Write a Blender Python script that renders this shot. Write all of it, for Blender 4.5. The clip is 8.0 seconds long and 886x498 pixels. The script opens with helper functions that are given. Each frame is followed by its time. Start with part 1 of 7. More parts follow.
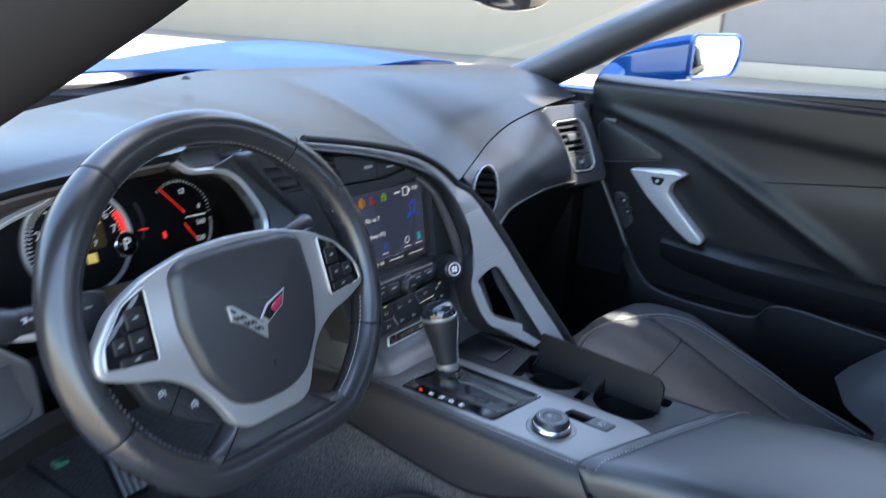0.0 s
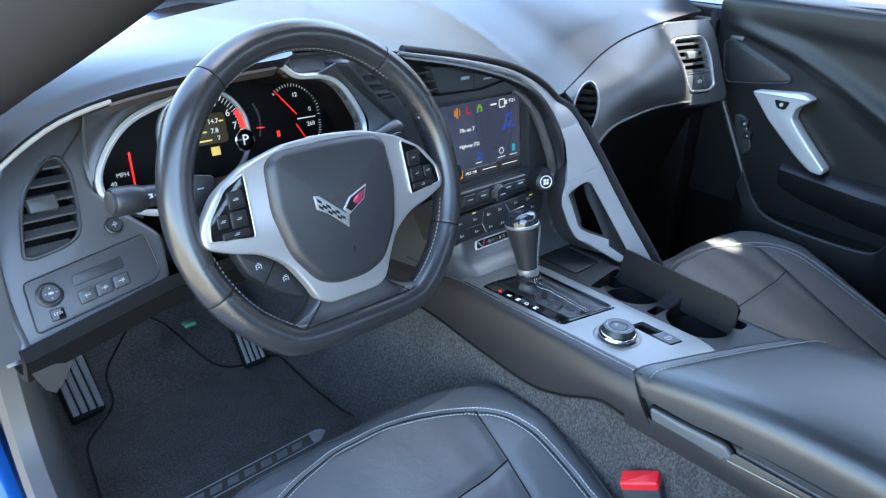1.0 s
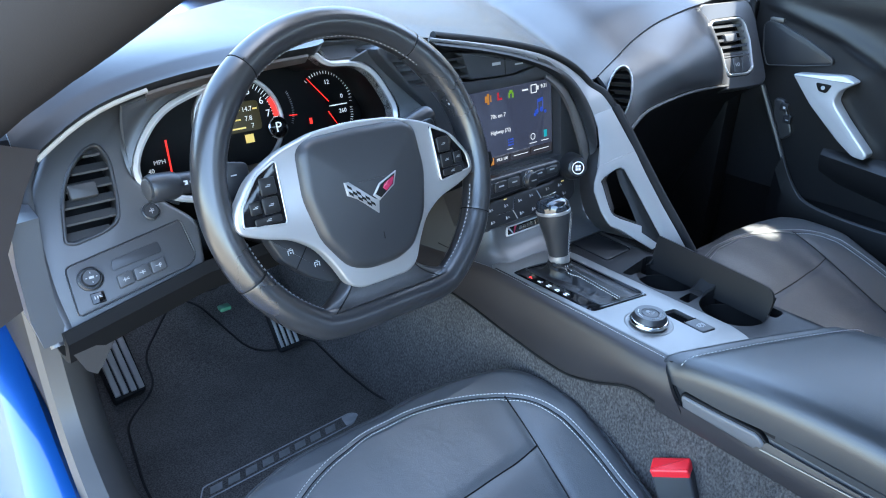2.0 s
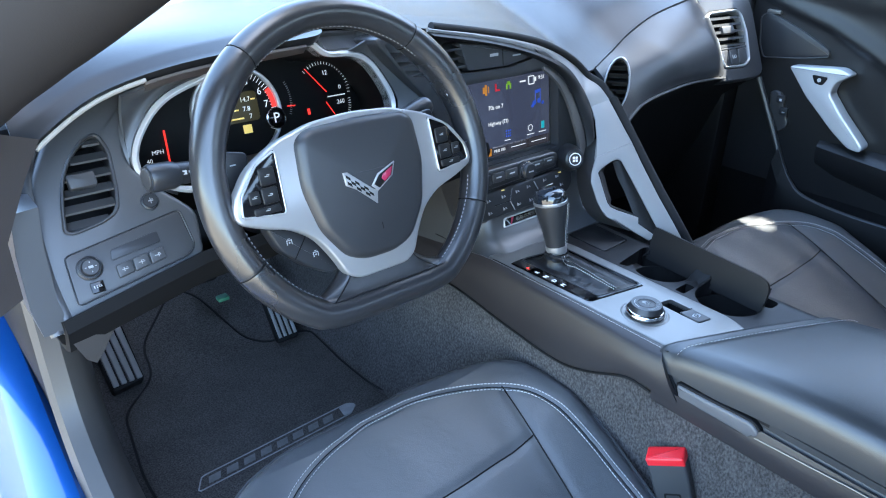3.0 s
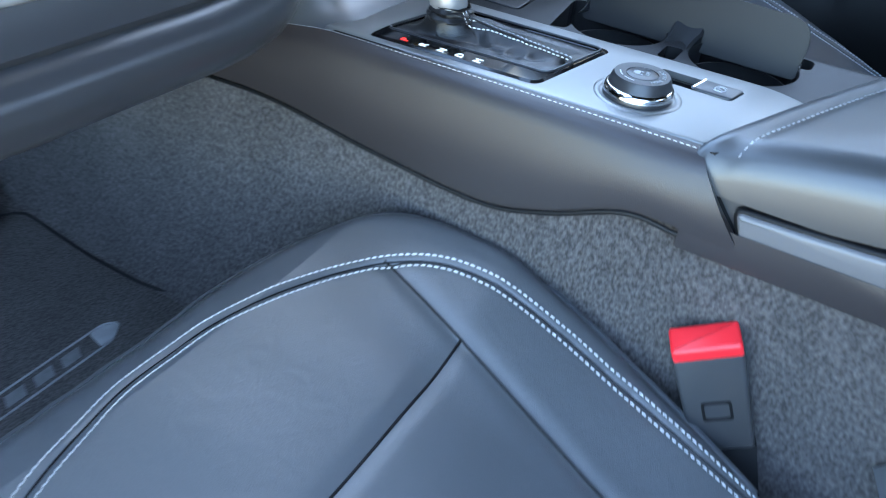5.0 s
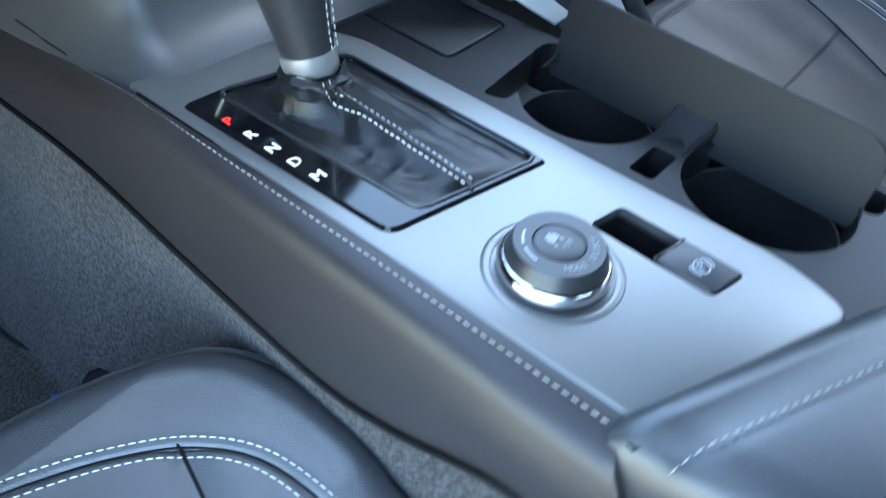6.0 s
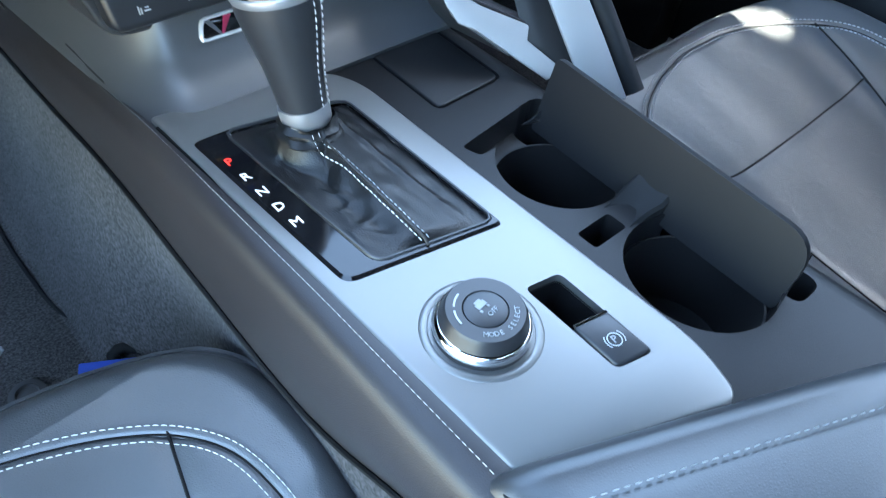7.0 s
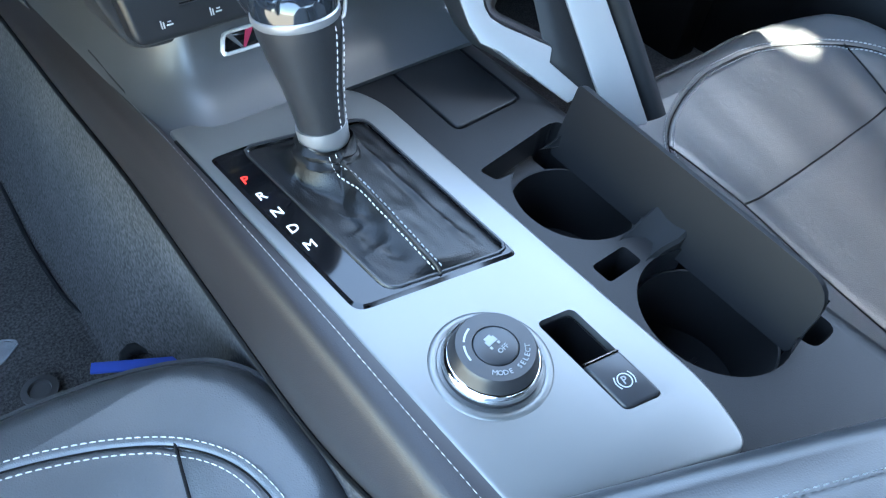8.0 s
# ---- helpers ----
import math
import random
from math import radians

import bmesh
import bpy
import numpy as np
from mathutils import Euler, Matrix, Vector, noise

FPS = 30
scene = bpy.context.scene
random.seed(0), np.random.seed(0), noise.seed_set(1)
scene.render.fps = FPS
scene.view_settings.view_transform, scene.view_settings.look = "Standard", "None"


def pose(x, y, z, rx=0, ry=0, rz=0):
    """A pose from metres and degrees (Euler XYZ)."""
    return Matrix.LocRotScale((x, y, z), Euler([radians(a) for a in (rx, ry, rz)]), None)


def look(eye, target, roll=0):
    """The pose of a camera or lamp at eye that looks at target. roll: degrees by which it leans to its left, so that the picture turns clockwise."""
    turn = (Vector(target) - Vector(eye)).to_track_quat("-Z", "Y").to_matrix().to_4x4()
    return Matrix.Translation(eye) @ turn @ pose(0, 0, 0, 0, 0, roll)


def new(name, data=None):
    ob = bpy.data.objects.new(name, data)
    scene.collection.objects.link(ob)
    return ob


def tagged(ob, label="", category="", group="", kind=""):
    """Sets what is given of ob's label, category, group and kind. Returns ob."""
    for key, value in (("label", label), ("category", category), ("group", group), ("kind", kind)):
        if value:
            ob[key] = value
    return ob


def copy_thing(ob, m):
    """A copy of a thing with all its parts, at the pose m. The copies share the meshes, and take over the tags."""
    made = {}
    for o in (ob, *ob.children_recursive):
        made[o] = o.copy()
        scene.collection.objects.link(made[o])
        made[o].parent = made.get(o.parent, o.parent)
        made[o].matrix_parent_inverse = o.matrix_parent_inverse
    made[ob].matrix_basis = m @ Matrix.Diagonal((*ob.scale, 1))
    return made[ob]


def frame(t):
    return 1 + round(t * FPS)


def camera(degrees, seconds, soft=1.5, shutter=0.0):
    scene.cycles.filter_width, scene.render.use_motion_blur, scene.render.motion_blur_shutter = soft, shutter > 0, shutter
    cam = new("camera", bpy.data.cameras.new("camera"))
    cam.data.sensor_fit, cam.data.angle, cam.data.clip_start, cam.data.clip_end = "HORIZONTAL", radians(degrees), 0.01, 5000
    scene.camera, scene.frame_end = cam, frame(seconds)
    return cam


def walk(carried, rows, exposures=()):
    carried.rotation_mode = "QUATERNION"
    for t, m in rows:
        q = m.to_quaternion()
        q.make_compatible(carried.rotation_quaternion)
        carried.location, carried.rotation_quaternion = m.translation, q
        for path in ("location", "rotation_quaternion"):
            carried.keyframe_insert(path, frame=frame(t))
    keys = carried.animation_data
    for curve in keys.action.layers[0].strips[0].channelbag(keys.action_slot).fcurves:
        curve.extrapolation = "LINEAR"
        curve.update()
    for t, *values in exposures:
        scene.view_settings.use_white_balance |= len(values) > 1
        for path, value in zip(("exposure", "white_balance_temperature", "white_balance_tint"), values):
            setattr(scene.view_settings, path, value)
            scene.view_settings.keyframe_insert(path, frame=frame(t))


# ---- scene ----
import functools
cam = camera(63.8, 8.0, soft=1.1, shutter=0.5)
ROWS = [
    (0, (-0.7433, -0.4825, 1.0321), (0.0302, 0.07, 0.7215), 2.68),
    (0.5, (-0.7617, -0.5614, 1.0417), (-0.0823, 0.0662, 0.6616), 2.85),
    (1, (-0.7467, -0.5677, 1.0432), (-0.1255, 0.0901, 0.6173), 2.41),
    (1.5, (-0.7436, -0.5719, 1.0427), (-0.1513, 0.102, 0.6012), 1.54),
    (2, (-0.7449, -0.5739, 1.0443), (-0.1653, 0.1094, 0.6002), 1.2),
    (3.5, (-0.7501, -0.5767, 1.044), (-0.1668, 0.0941, 0.5859), 1.37),
    (4, (-0.7446, -0.5349, 1.0315), (-0.14, 0.1041, 0.5561), 0.97),
    (4.3, (-0.6776, -0.4099, 0.9535), (-0.0306, 0.1437, 0.4291), 1.04),
    (4.5, (-0.6318, -0.369, 0.8599), (0.0552, 0.1165, 0.3192), 0.95),
    (4.7, (-0.5934, -0.3268, 0.7997), (0.1079, 0.0941, 0.2244), 3.31),
    (5.8, (-0.2859, -0.2467, 0.762), (0.3362, 0.1525, 0.0885), 5.05),
    (6, (-0.2503, -0.2514, 0.7772), (0.3237, 0.1811, 0.0819), 5.95),
    (6.5, (-0.2148, -0.2714, 0.8164), (0.3131, 0.1738, 0.0932), 6.87),
    (7, (-0.2233, -0.2852, 0.8406), (0.2811, 0.1791, 0.1125), 7.37),
    (7.5, (-0.2132, -0.2771, 0.8649), (0.2763, 0.1903, 0.1288), 8.05),
    (8, (-0.2134, -0.273, 0.8525), (0.2705, 0.1972, 0.1145), 8.54),
]
walk(cam, [(t, look(eye, target, roll)) for t, eye, target, roll in ROWS], [(0, 3.30, 6700, 8), (0.5, 3.58, 6500, 6), (1, 3.91, 6500, 4), (2, 3.98, 6350, 4), (3.5, 3.96, 6350, 4), (4, 3.98, 6350, 4), (4.5, 4.2, 6300, 4), (5.8, 4.37, 6430, -1), (6.5, 4.46, 6450, -1), (8, 4.64, 6480, 0)])

# ---- light ----
SUN = Vector((0.35, -0.20, 0.90)).normalized()
world = bpy.data.worlds.new("sky")
scene.world = world
world.use_nodes = True
wn = world.node_tree
sky = wn.nodes.new("ShaderNodeTexSky")
sky.sky_type, sky.sun_disc = "NISHITA", False
sky.sun_elevation = math.asin(SUN.z)
sky.sun_rotation = math.atan2(SUN.x, SUN.y)
wn.links.new(sky.outputs[0], wn.nodes["Background"].inputs[0])
wn.nodes["Background"].inputs[1].default_value = 0.15
sun = new("sun", bpy.data.lights.new("sun", "SUN"))
sun.data.energy, sun.data.angle, sun.data.color = 4.5, radians(0.4), (1.0, 0.95, 0.86)
sun.matrix_basis = look((0, 0, 5), Vector((0, 0, 5)) - SUN)


# ---- materials ----
def material(name, color, rough=0.5, metal=0.0, grain=0.0, size=900.0, vary=0.12, coat=0.0, emit=None, power=1.0, kind="noise", patch=9.0, spec=0.5, rvar=0.025, crease=0.0):
    m = bpy.data.materials.new(name)
    m.use_nodes = True
    nt, n = m.node_tree, m.node_tree.nodes
    b = n["Principled BSDF"]
    tc = n.new("ShaderNodeTexCoord")
    b.inputs["Roughness"].default_value, b.inputs["Metallic"].default_value = rough, metal
    b.inputs["Specular IOR Level"].default_value = spec
    b.inputs["Coat Weight"].default_value, b.inputs["Coat Roughness"].default_value = coat, 0.04
    big = n.new("ShaderNodeTexNoise")
    big.inputs["Scale"].default_value, big.inputs["Detail"].default_value = patch, 5
    nt.links.new(tc.outputs["Object"], big.inputs["Vector"])
    mix = n.new("ShaderNodeMix")
    mix.data_type = "RGBA"
    mix.inputs[6].default_value = (*[c * (1 - vary) for c in color], 1)
    mix.inputs[7].default_value = (*[min(1, c * (1 + vary)) for c in color], 1)
    nt.links.new(big.outputs[0], mix.inputs[0])
    nt.links.new(mix.outputs[2], b.inputs["Base Color"])
    span = n.new("ShaderNodeMapRange")
    span.inputs[3].default_value, span.inputs[4].default_value = max(0.02, rough - rvar), min(1, rough + rvar)
    nt.links.new(big.outputs[0], span.inputs[0])
    nt.links.new(span.outputs[0], b.inputs["Roughness"])
    if grain:
        if kind == "cells":
            tex = n.new("ShaderNodeTexVoronoi")
            tex.feature = "DISTANCE_TO_EDGE"
        else:
            tex = n.new("ShaderNodeTexNoise")
            tex.inputs["Detail"].default_value = 3
        tex.inputs["Scale"].default_value = size
        nt.links.new(tc.outputs["Object"], tex.inputs["Vector"])
        bump = n.new("ShaderNodeBump")
        bump.inputs["Strength"].default_value, bump.inputs["Distance"].default_value = grain, 0.4 / size
        nt.links.new(tex.outputs[0], bump.inputs["Height"])
        nt.links.new(bump.outputs[0], b.inputs["Normal"])
        if crease:
            fold = n.new("ShaderNodeTexNoise")
            fold.inputs["Scale"].default_value, fold.inputs["Detail"].default_value, fold.inputs["Distortion"].default_value = 45, 6, 1.2
            nt.links.new(tc.outputs["Object"], fold.inputs["Vector"])
            soft = n.new("ShaderNodeBump")
            soft.inputs["Strength"].default_value, soft.inputs["Distance"].default_value = crease, 0.006
            nt.links.new(fold.outputs[0], soft.inputs["Height"])
            nt.links.new(soft.outputs[0], bump.inputs["Normal"])
    if emit:
        b.inputs["Emission Color"].default_value, b.inputs["Emission Strength"].default_value = (*emit, 1), power
    return m


def carpet_material(name, color):
    m = material(name, color, 0.95, grain=1.0, size=420.0, vary=0.35, patch=14, spec=0.15)
    nt, n = m.node_tree, m.node_tree.nodes
    b = n["Principled BSDF"]
    tuft = n.new("ShaderNodeTexNoise")
    tuft.inputs["Scale"].default_value, tuft.inputs["Detail"].default_value = 430, 4
    pile = n.new("ShaderNodeMapping")
    pile.inputs["Scale"].default_value = (1.0, 1.0, 0.6)
    nt.links.new(n["Texture Coordinate"].outputs["Object"], pile.inputs["Vector"])
    nt.links.new(pile.outputs[0], tuft.inputs["Vector"])
    ramp = n.new("ShaderNodeMapRange")
    ramp.inputs[1].default_value, ramp.inputs[2].default_value, ramp.inputs[3].default_value, ramp.inputs[4].default_value = 0.34, 0.68, 0.52, 1.50
    nt.links.new(tuft.outputs[0], ramp.inputs[0])
    mul = n.new("ShaderNodeVectorMath")
    mul.operation = "SCALE"
    nt.links.new(n["Mix"].outputs[2], mul.inputs[0])
    nt.links.new(ramp.outputs[0], mul.inputs["Scale"])
    nt.links.new(mul.outputs[0], b.inputs["Base Color"])
    b.inputs["Sheen Weight"].default_value, b.inputs["Sheen Roughness"].default_value = 0.06, 0.5
    return m


def pane_material(name, tint, gloss=0.03):
    m = bpy.data.materials.new(name)
    m.use_nodes = True
    nt, n = m.node_tree, m.node_tree.nodes
    n.remove(n["Principled BSDF"])
    clear, shine, mix = n.new("ShaderNodeBsdfTransparent"), n.new("ShaderNodeBsdfGlossy"), n.new("ShaderNodeMixShader")
    clear.inputs[0].default_value = (*tint, 1)
    shine.inputs["Roughness"].default_value = gloss
    mix.inputs[0].default_value = 0.05
    nt.links.new(clear.outputs[0], mix.inputs[1])
    nt.links.new(shine.outputs[0], mix.inputs[2])
    nt.links.new(mix.outputs[0], n["Material Output"].inputs[0])
    return m


LEATHER = material("black leather", (0.062, 0.065, 0.070), 0.35, spec=0.95, grain=0.3, size=600, kind="cells", vary=0.2, crease=0.07)
RIM = material("smooth black leather", (0.021, 0.021, 0.023), 0.28, spec=0.8, grain=0.12, size=900, kind="cells", vary=0.25)
VINYL = material("charcoal soft vinyl", (0.040, 0.040, 0.043), 0.42, spec=0.7, grain=0.22, size=800, kind="cells", vary=0.12)
PAD = material("charcoal dash leather", (0.026, 0.027, 0.030), 0.30, spec=0.20, grain=0.18, size=800, kind="cells", vary=0.12)
PLASTIC = material("dark grey moulded plastic", (0.034, 0.035, 0.038), 0.38, spec=0.55, grain=0.2, size=1100, vary=0.1)
# black plastic, lowered further so the footwell shade sits in the colour
DARK = material("matte black plastic and footwell shade", (0.005, 0.005, 0.0055), 0.55, spec=0.2, grain=0.1, size=900)
VENT = material("vent plastic", (0.045, 0.046, 0.049), 0.36, grain=0.06, size=900)
SILVER = material("satin silver trim", (0.145, 0.140, 0.130), 0.32, 0.6, grain=0.03, size=1500, vary=0.05)
CHROME = material("chrome", (0.80, 0.80, 0.80), 0.10, 1.0, vary=0.02, rvar=0.03)
GLOSS = material("piano black", (0.006, 0.006, 0.007), 0.07, spec=0.45, coat=0.0, vary=0.1, rvar=0.03)
CARPET = carpet_material("charcoal carpet", (0.064, 0.060, 0.060))
MATCLOTH = carpet_material("floor mat pile", (0.068, 0.063, 0.061))
TRIMGREY = material("warm grey pillar trim", (0.030, 0.028, 0.028), 0.8, spec=0.08, grain=0.2, size=800, vary=0.1)
# lighter copy of the moulded plastic; the extra brightness stands for skylight
SKYPLASTIC = material("moulded plastic lightened for skylight", (0.054, 0.056, 0.061), 0.36, spec=0.65, grain=0.2, size=1100, vary=0.1)
BROW = material("warm pale underside", (0.085, 0.072, 0.068), 0.6, grain=0.15, size=800, vary=0.1)
BEAD = material("pale bead", (0.30, 0.29, 0.27), 0.45, vary=0.1)
SILL = material("grey sill plastic", (0.052, 0.049, 0.048), 0.5, grain=0.15, size=700)
PAINT = material("blue metallic car paint", (0.008, 0.075, 0.28), 0.34, 0.6, coat=0.8, spec=0.12, vary=0.05)
# the car paint with gloss cut, so the hood mirrors less pale sky
HOODBLUE = material("blue hood paint with muted reflection", (0.010, 0.085, 0.30), 0.42, 0.45, coat=0.12, spec=0.12, vary=0.06)
THREAD = material("pale grey thread", (0.46, 0.46, 0.465), 0.8)
RUBBER = material("black rubber", (0.010, 0.010, 0.011), 0.7, spec=0.25, grain=0.1)
RED = material("red plastic", (0.75, 0.02, 0.03), 0.35, vary=0.05)
BUTTON = material("button plastic", (0.020, 0.021, 0.024), 0.35, vary=0.1)
PRINT = material("white print", (0.46, 0.47, 0.48), 0.5, vary=0.03)
LIT = material("backlit white marks", (0.8, 0.82, 0.85), 0.5, emit=(0.85, 0.92, 1.0), power=0.035)
REDLIT = material("backlit red marks", (0.8, 0.03, 0.03), 0.5, emit=(1.0, 0.03, 0.02), power=0.10)
AMBER = material("amber display", (0.012, 0.009, 0.0), 0.3, emit=(0.50, 0.40, 0.05), power=0.004)
AMBERLIT = material("amber display marks", (0.8, 0.6, 0.2), 0.4, emit=(1.0, 0.75, 0.2), power=0.04)
BADGE = material("badge red enamel", (0.30, 0.02, 0.06), 0.25, coat=0.6, vary=0.05)
BLUECLOTH = material("blue webbing", (0.02, 0.06, 0.35), 0.7, grain=0.3)
GREEN = material("green connector", (0.02, 0.10, 0.065), 0.5)
FOOT = material("brown-grey jamb plastic", (0.040, 0.035, 0.034), 0.45, spec=0.35, grain=0.15, size=800)
# base held near black to carry the shade under the fascia
KNEE = material("knee plastic darkened for underside shade", (0.007, 0.007, 0.0075), 0.75, spec=0.12, grain=0.1)
COVERHIDE = material("dark airbag cover vinyl", (0.025, 0.026, 0.029), 0.38, spec=0.5, grain=0.2, size=850, kind="cells", vary=0.12)
PODKEY = material("black spoke switch plastic", (0.010, 0.010, 0.011), 0.38, spec=0.35, vary=0.1)
FAINT = material("grey print", (0.30, 0.305, 0.31), 0.5, vary=0.05)
PLATE = material("satin console plate", (0.200, 0.198, 0.192), 0.40, 0.66, grain=0.03, size=1500, vary=0.05)
GLASS = pane_material("clear glass", (0.93, 0.95, 0.95))
MIRROR = material("mirror glass", (0.60, 0.61, 0.62), 0.03, 1.0, vary=0.01, rvar=0.01)
CONCRETE = material("pale sunlit concrete", (0.185, 0.160, 0.125), 0.85, grain=0.3, size=60, vary=0.1, patch=0.7)
STUCCO = material("beige stucco", (0.37, 0.31, 0.23), 0.9, grain=0.3, size=40, vary=0.07, patch=1.5)
SHUTTER = material("grey roller shutter", (0.21, 0.19, 0.18), 0.6, vary=0.1, patch=2)
CANOPY = material("unseen canopy grey", (0.20, 0.22, 0.25), 0.5, vary=0.1, patch=2)
STRIPE = material("worn white parking paint", (0.66, 0.64, 0.58), 0.8, vary=0.15, patch=3)


# ---- mesh helpers ----
def empty(name, at, label="", category="", group="", kind=""):
    ob = new(name)
    ob.matrix_basis = Matrix.Translation(at)
    ob.empty_display_size = 0.05
    return tagged(ob, label, category, group, kind)


def finish(name, bm, mat, parent=None, label="", angle=38):
    bmesh.ops.recalc_face_normals(bm, faces=bm.faces)
    me = bpy.data.meshes.new(name)
    bm.to_mesh(me)
    bm.free()
    for m in mat if isinstance(mat, (list, tuple)) else (mat,):
        me.materials.append(m)
    me.shade_smooth()
    me.set_sharp_from_angle(angle=radians(angle))
    ob = new(name, me)
    if parent is not None:
        ob.parent = parent
        ob.matrix_parent_inverse = parent.matrix_basis.inverted() if parent.parent is None else Matrix()
    return tagged(ob, label)


part = finish


def thing(name, bm, mat, label, category, group="", kind="", angle=38):
    return tagged(finish(name, bm, mat, None, "", angle), label, category, group, kind)


def join(*bms):
    out = bmesh.new()
    for b in bms:
        me = bpy.data.meshes.new("scratch")
        b.to_mesh(me)
        b.free()
        out.from_mesh(me)
        bpy.data.meshes.remove(me)
    return out


def loft(rings, closed=True, caps=True):
    bm = bmesh.new()
    vs = [[bm.verts.new(p) for p in r] for r in rings]
    n = len(rings[0])
    for a, b in zip(vs, vs[1:]):
        for i in range(n if closed else n - 1):
            bm.faces.new((a[i], a[(i + 1) % n], b[(i + 1) % n], b[i]))
    if caps and closed:
        bm.faces.new(vs[0][::-1])
        bm.faces.new(vs[-1])
    return bm


def sheet(rows, thick=0.004):
    """A surface through rows of points, with thickness."""
    bm = loft(rows, closed=False, caps=False)
    bmesh.ops.recalc_face_normals(bm, faces=bm.faces)
    bmesh.ops.solidify(bm, geom=bm.faces[:], thickness=thick)
    return bm


def smooth_path(pts, n):
    """Catmull-Rom through the points, n samples."""
    p = [Vector(q) for q in pts]
    p = [p[0] * 2 - p[1]] + p + [p[-1] * 2 - p[-2]]
    out = []
    for k in range(n):
        s = k / (n - 1) * (len(p) - 3)
        i = min(int(s), len(p) - 4)
        t = s - i
        a, b, c, d = p[i : i + 4]
        out.append(0.5 * (2 * b + (c - a) * t + (2 * a - 5 * b + 4 * c - d) * t * t + (3 * b - a - 3 * c + d) * t**3))
    return out


def tube(pts, r, sides=8, closed=False, flat=1.0, up=(0, 0, 1), caps=True):
    """A round or oval bar along points; r a number or one for each point."""
    pts = [Vector(p) for p in pts]
    n = len(pts)
    rs = r if isinstance(r, (list, tuple)) else [r] * n
    rings = []
    for i, p in enumerate(pts):
        a, b = (pts[(i - 1) % n], pts[(i + 1) % n]) if closed else (pts[max(i - 1, 0)], pts[min(i + 1, n - 1)])
        d = (b - a).normalized()
        s = d.cross(Vector(up))
        s = s.normalized() if s.length > 1e-5 else d.cross(Vector((1, 0, 0))).normalized()
        u = s.cross(d)
        rings.append([p + rs[i] * (math.cos(t) * s + flat * math.sin(t) * u) for t in [2 * math.pi * k / sides for k in range(sides)]])
    if closed:
        bm = loft(rings + [rings[0]], caps=False)
        bmesh.ops.remove_doubles(bm, verts=bm.verts, dist=1e-6)
        return bm
    return loft(rings, caps=caps)


def rounded(poly, r, n=4):
    """A polygon with rounded corners; r a number or one for each corner."""
    out, m = [], len(poly)
    for i in range(m):
        a, b, c = Vector(poly[i - 1]), Vector(poly[i]), Vector(poly[(i + 1) % m])
        k = r[i] if isinstance(r, (list, tuple)) else r
        d, e = (a - b), (c - b)
        k = min(k, d.length * 0.48, e.length * 0.48)
        p, q = b + d.normalized() * k, b + e.normalized() * k
        out += [tuple(p * (1 - t) ** 2 + b * 2 * t * (1 - t) + q * t * t) for t in [j / n for j in range(n + 1)]]
    return out


def rect(x0, y0, x1, y1):
    return [(x0, y0), (x1, y0), (x1, y1), (x0, y1)]


def inset(poly, d):
    area = sum(poly[i - 1][0] * poly[i][1] - poly[i][0] * poly[i - 1][1] for i in range(len(poly)))
    s, out, m = (1 if area > 0 else -1), [], len(poly)
    for i in range(m):
        a, b, c = Vector(poly[i - 1]), Vector(poly[i]), Vector(poly[(i + 1) % m])
        t = (c - a)
        t = t.normalized() if t.length > 1e-9 else Vector((1, 0))
        out.append((b.x - s * t.y * d, b.y + s * t.x * d))
    return out


def slab(poly, z0, z1, m=Matrix(), bevel=0.0015, dome=0.0, steps=3):
    """A plate from a plane outline, from z0 up to z1, with a rounded upper edge."""
    rings = [[(x, y, z0) for x, y in poly]]
    for k in range(steps + 1):
        t = k / steps * math.pi / 2
        rings.append([(x, y, z1 - bevel * (1 - math.sin(t))) for x, y in inset(poly, bevel * (1 - math.cos(t)))])
    if dome:
        top = rings[-1]
        cx, cy = sum(p[0] for p in top) / len(top), sum(p[1] for p in top) / len(top)
        for k in (0.8, 0.55, 0.28):
            rings.append([(cx + (p[0] - cx) * k, cy + (p[1] - cy) * k, z1 + dome * (1 - k * k)) for p in top])
    bm = loft(rings)
    bm.transform(m)
    return bm


def resample(poly, n):
    pts = [Vector(p) for p in poly] + [Vector(poly[0])]
    ls = [0]
    for a, b in zip(pts, pts[1:]):
        ls.append(ls[-1] + (b - a).length)
    out, j = [], 0
    for k in range(n):
        s = ls[-1] * k / n
        while ls[j + 1] < s:
            j += 1
        t = (s - ls[j]) / max(ls[j + 1] - ls[j], 1e-9)
        out.append(tuple(pts[j].lerp(pts[j + 1], t)))
    return out


def frame_ring(outer, inner, z0, z1, m=Matrix(), bevel=0.0012, n=64):
    """A flat frame between two outlines that begin at the same corner."""
    o, i = resample(outer, n), resample(inner, n)
    rings = [[(x, y, z0) for x, y in o], [(x, y, z1 - bevel) for x, y in o], [(x, y, z1) for x, y in inset(o, bevel)], [(x, y, z1) for x, y in inset(i, -bevel)], [(x, y, z1 - bevel) for x, y in i], [(x, y, z0) for x, y in i]]
    bm = loft(rings + [rings[0]], caps=False)
    bmesh.ops.remove_doubles(bm, verts=bm.verts, dist=1e-7)
    bm.transform(m)
    return bm


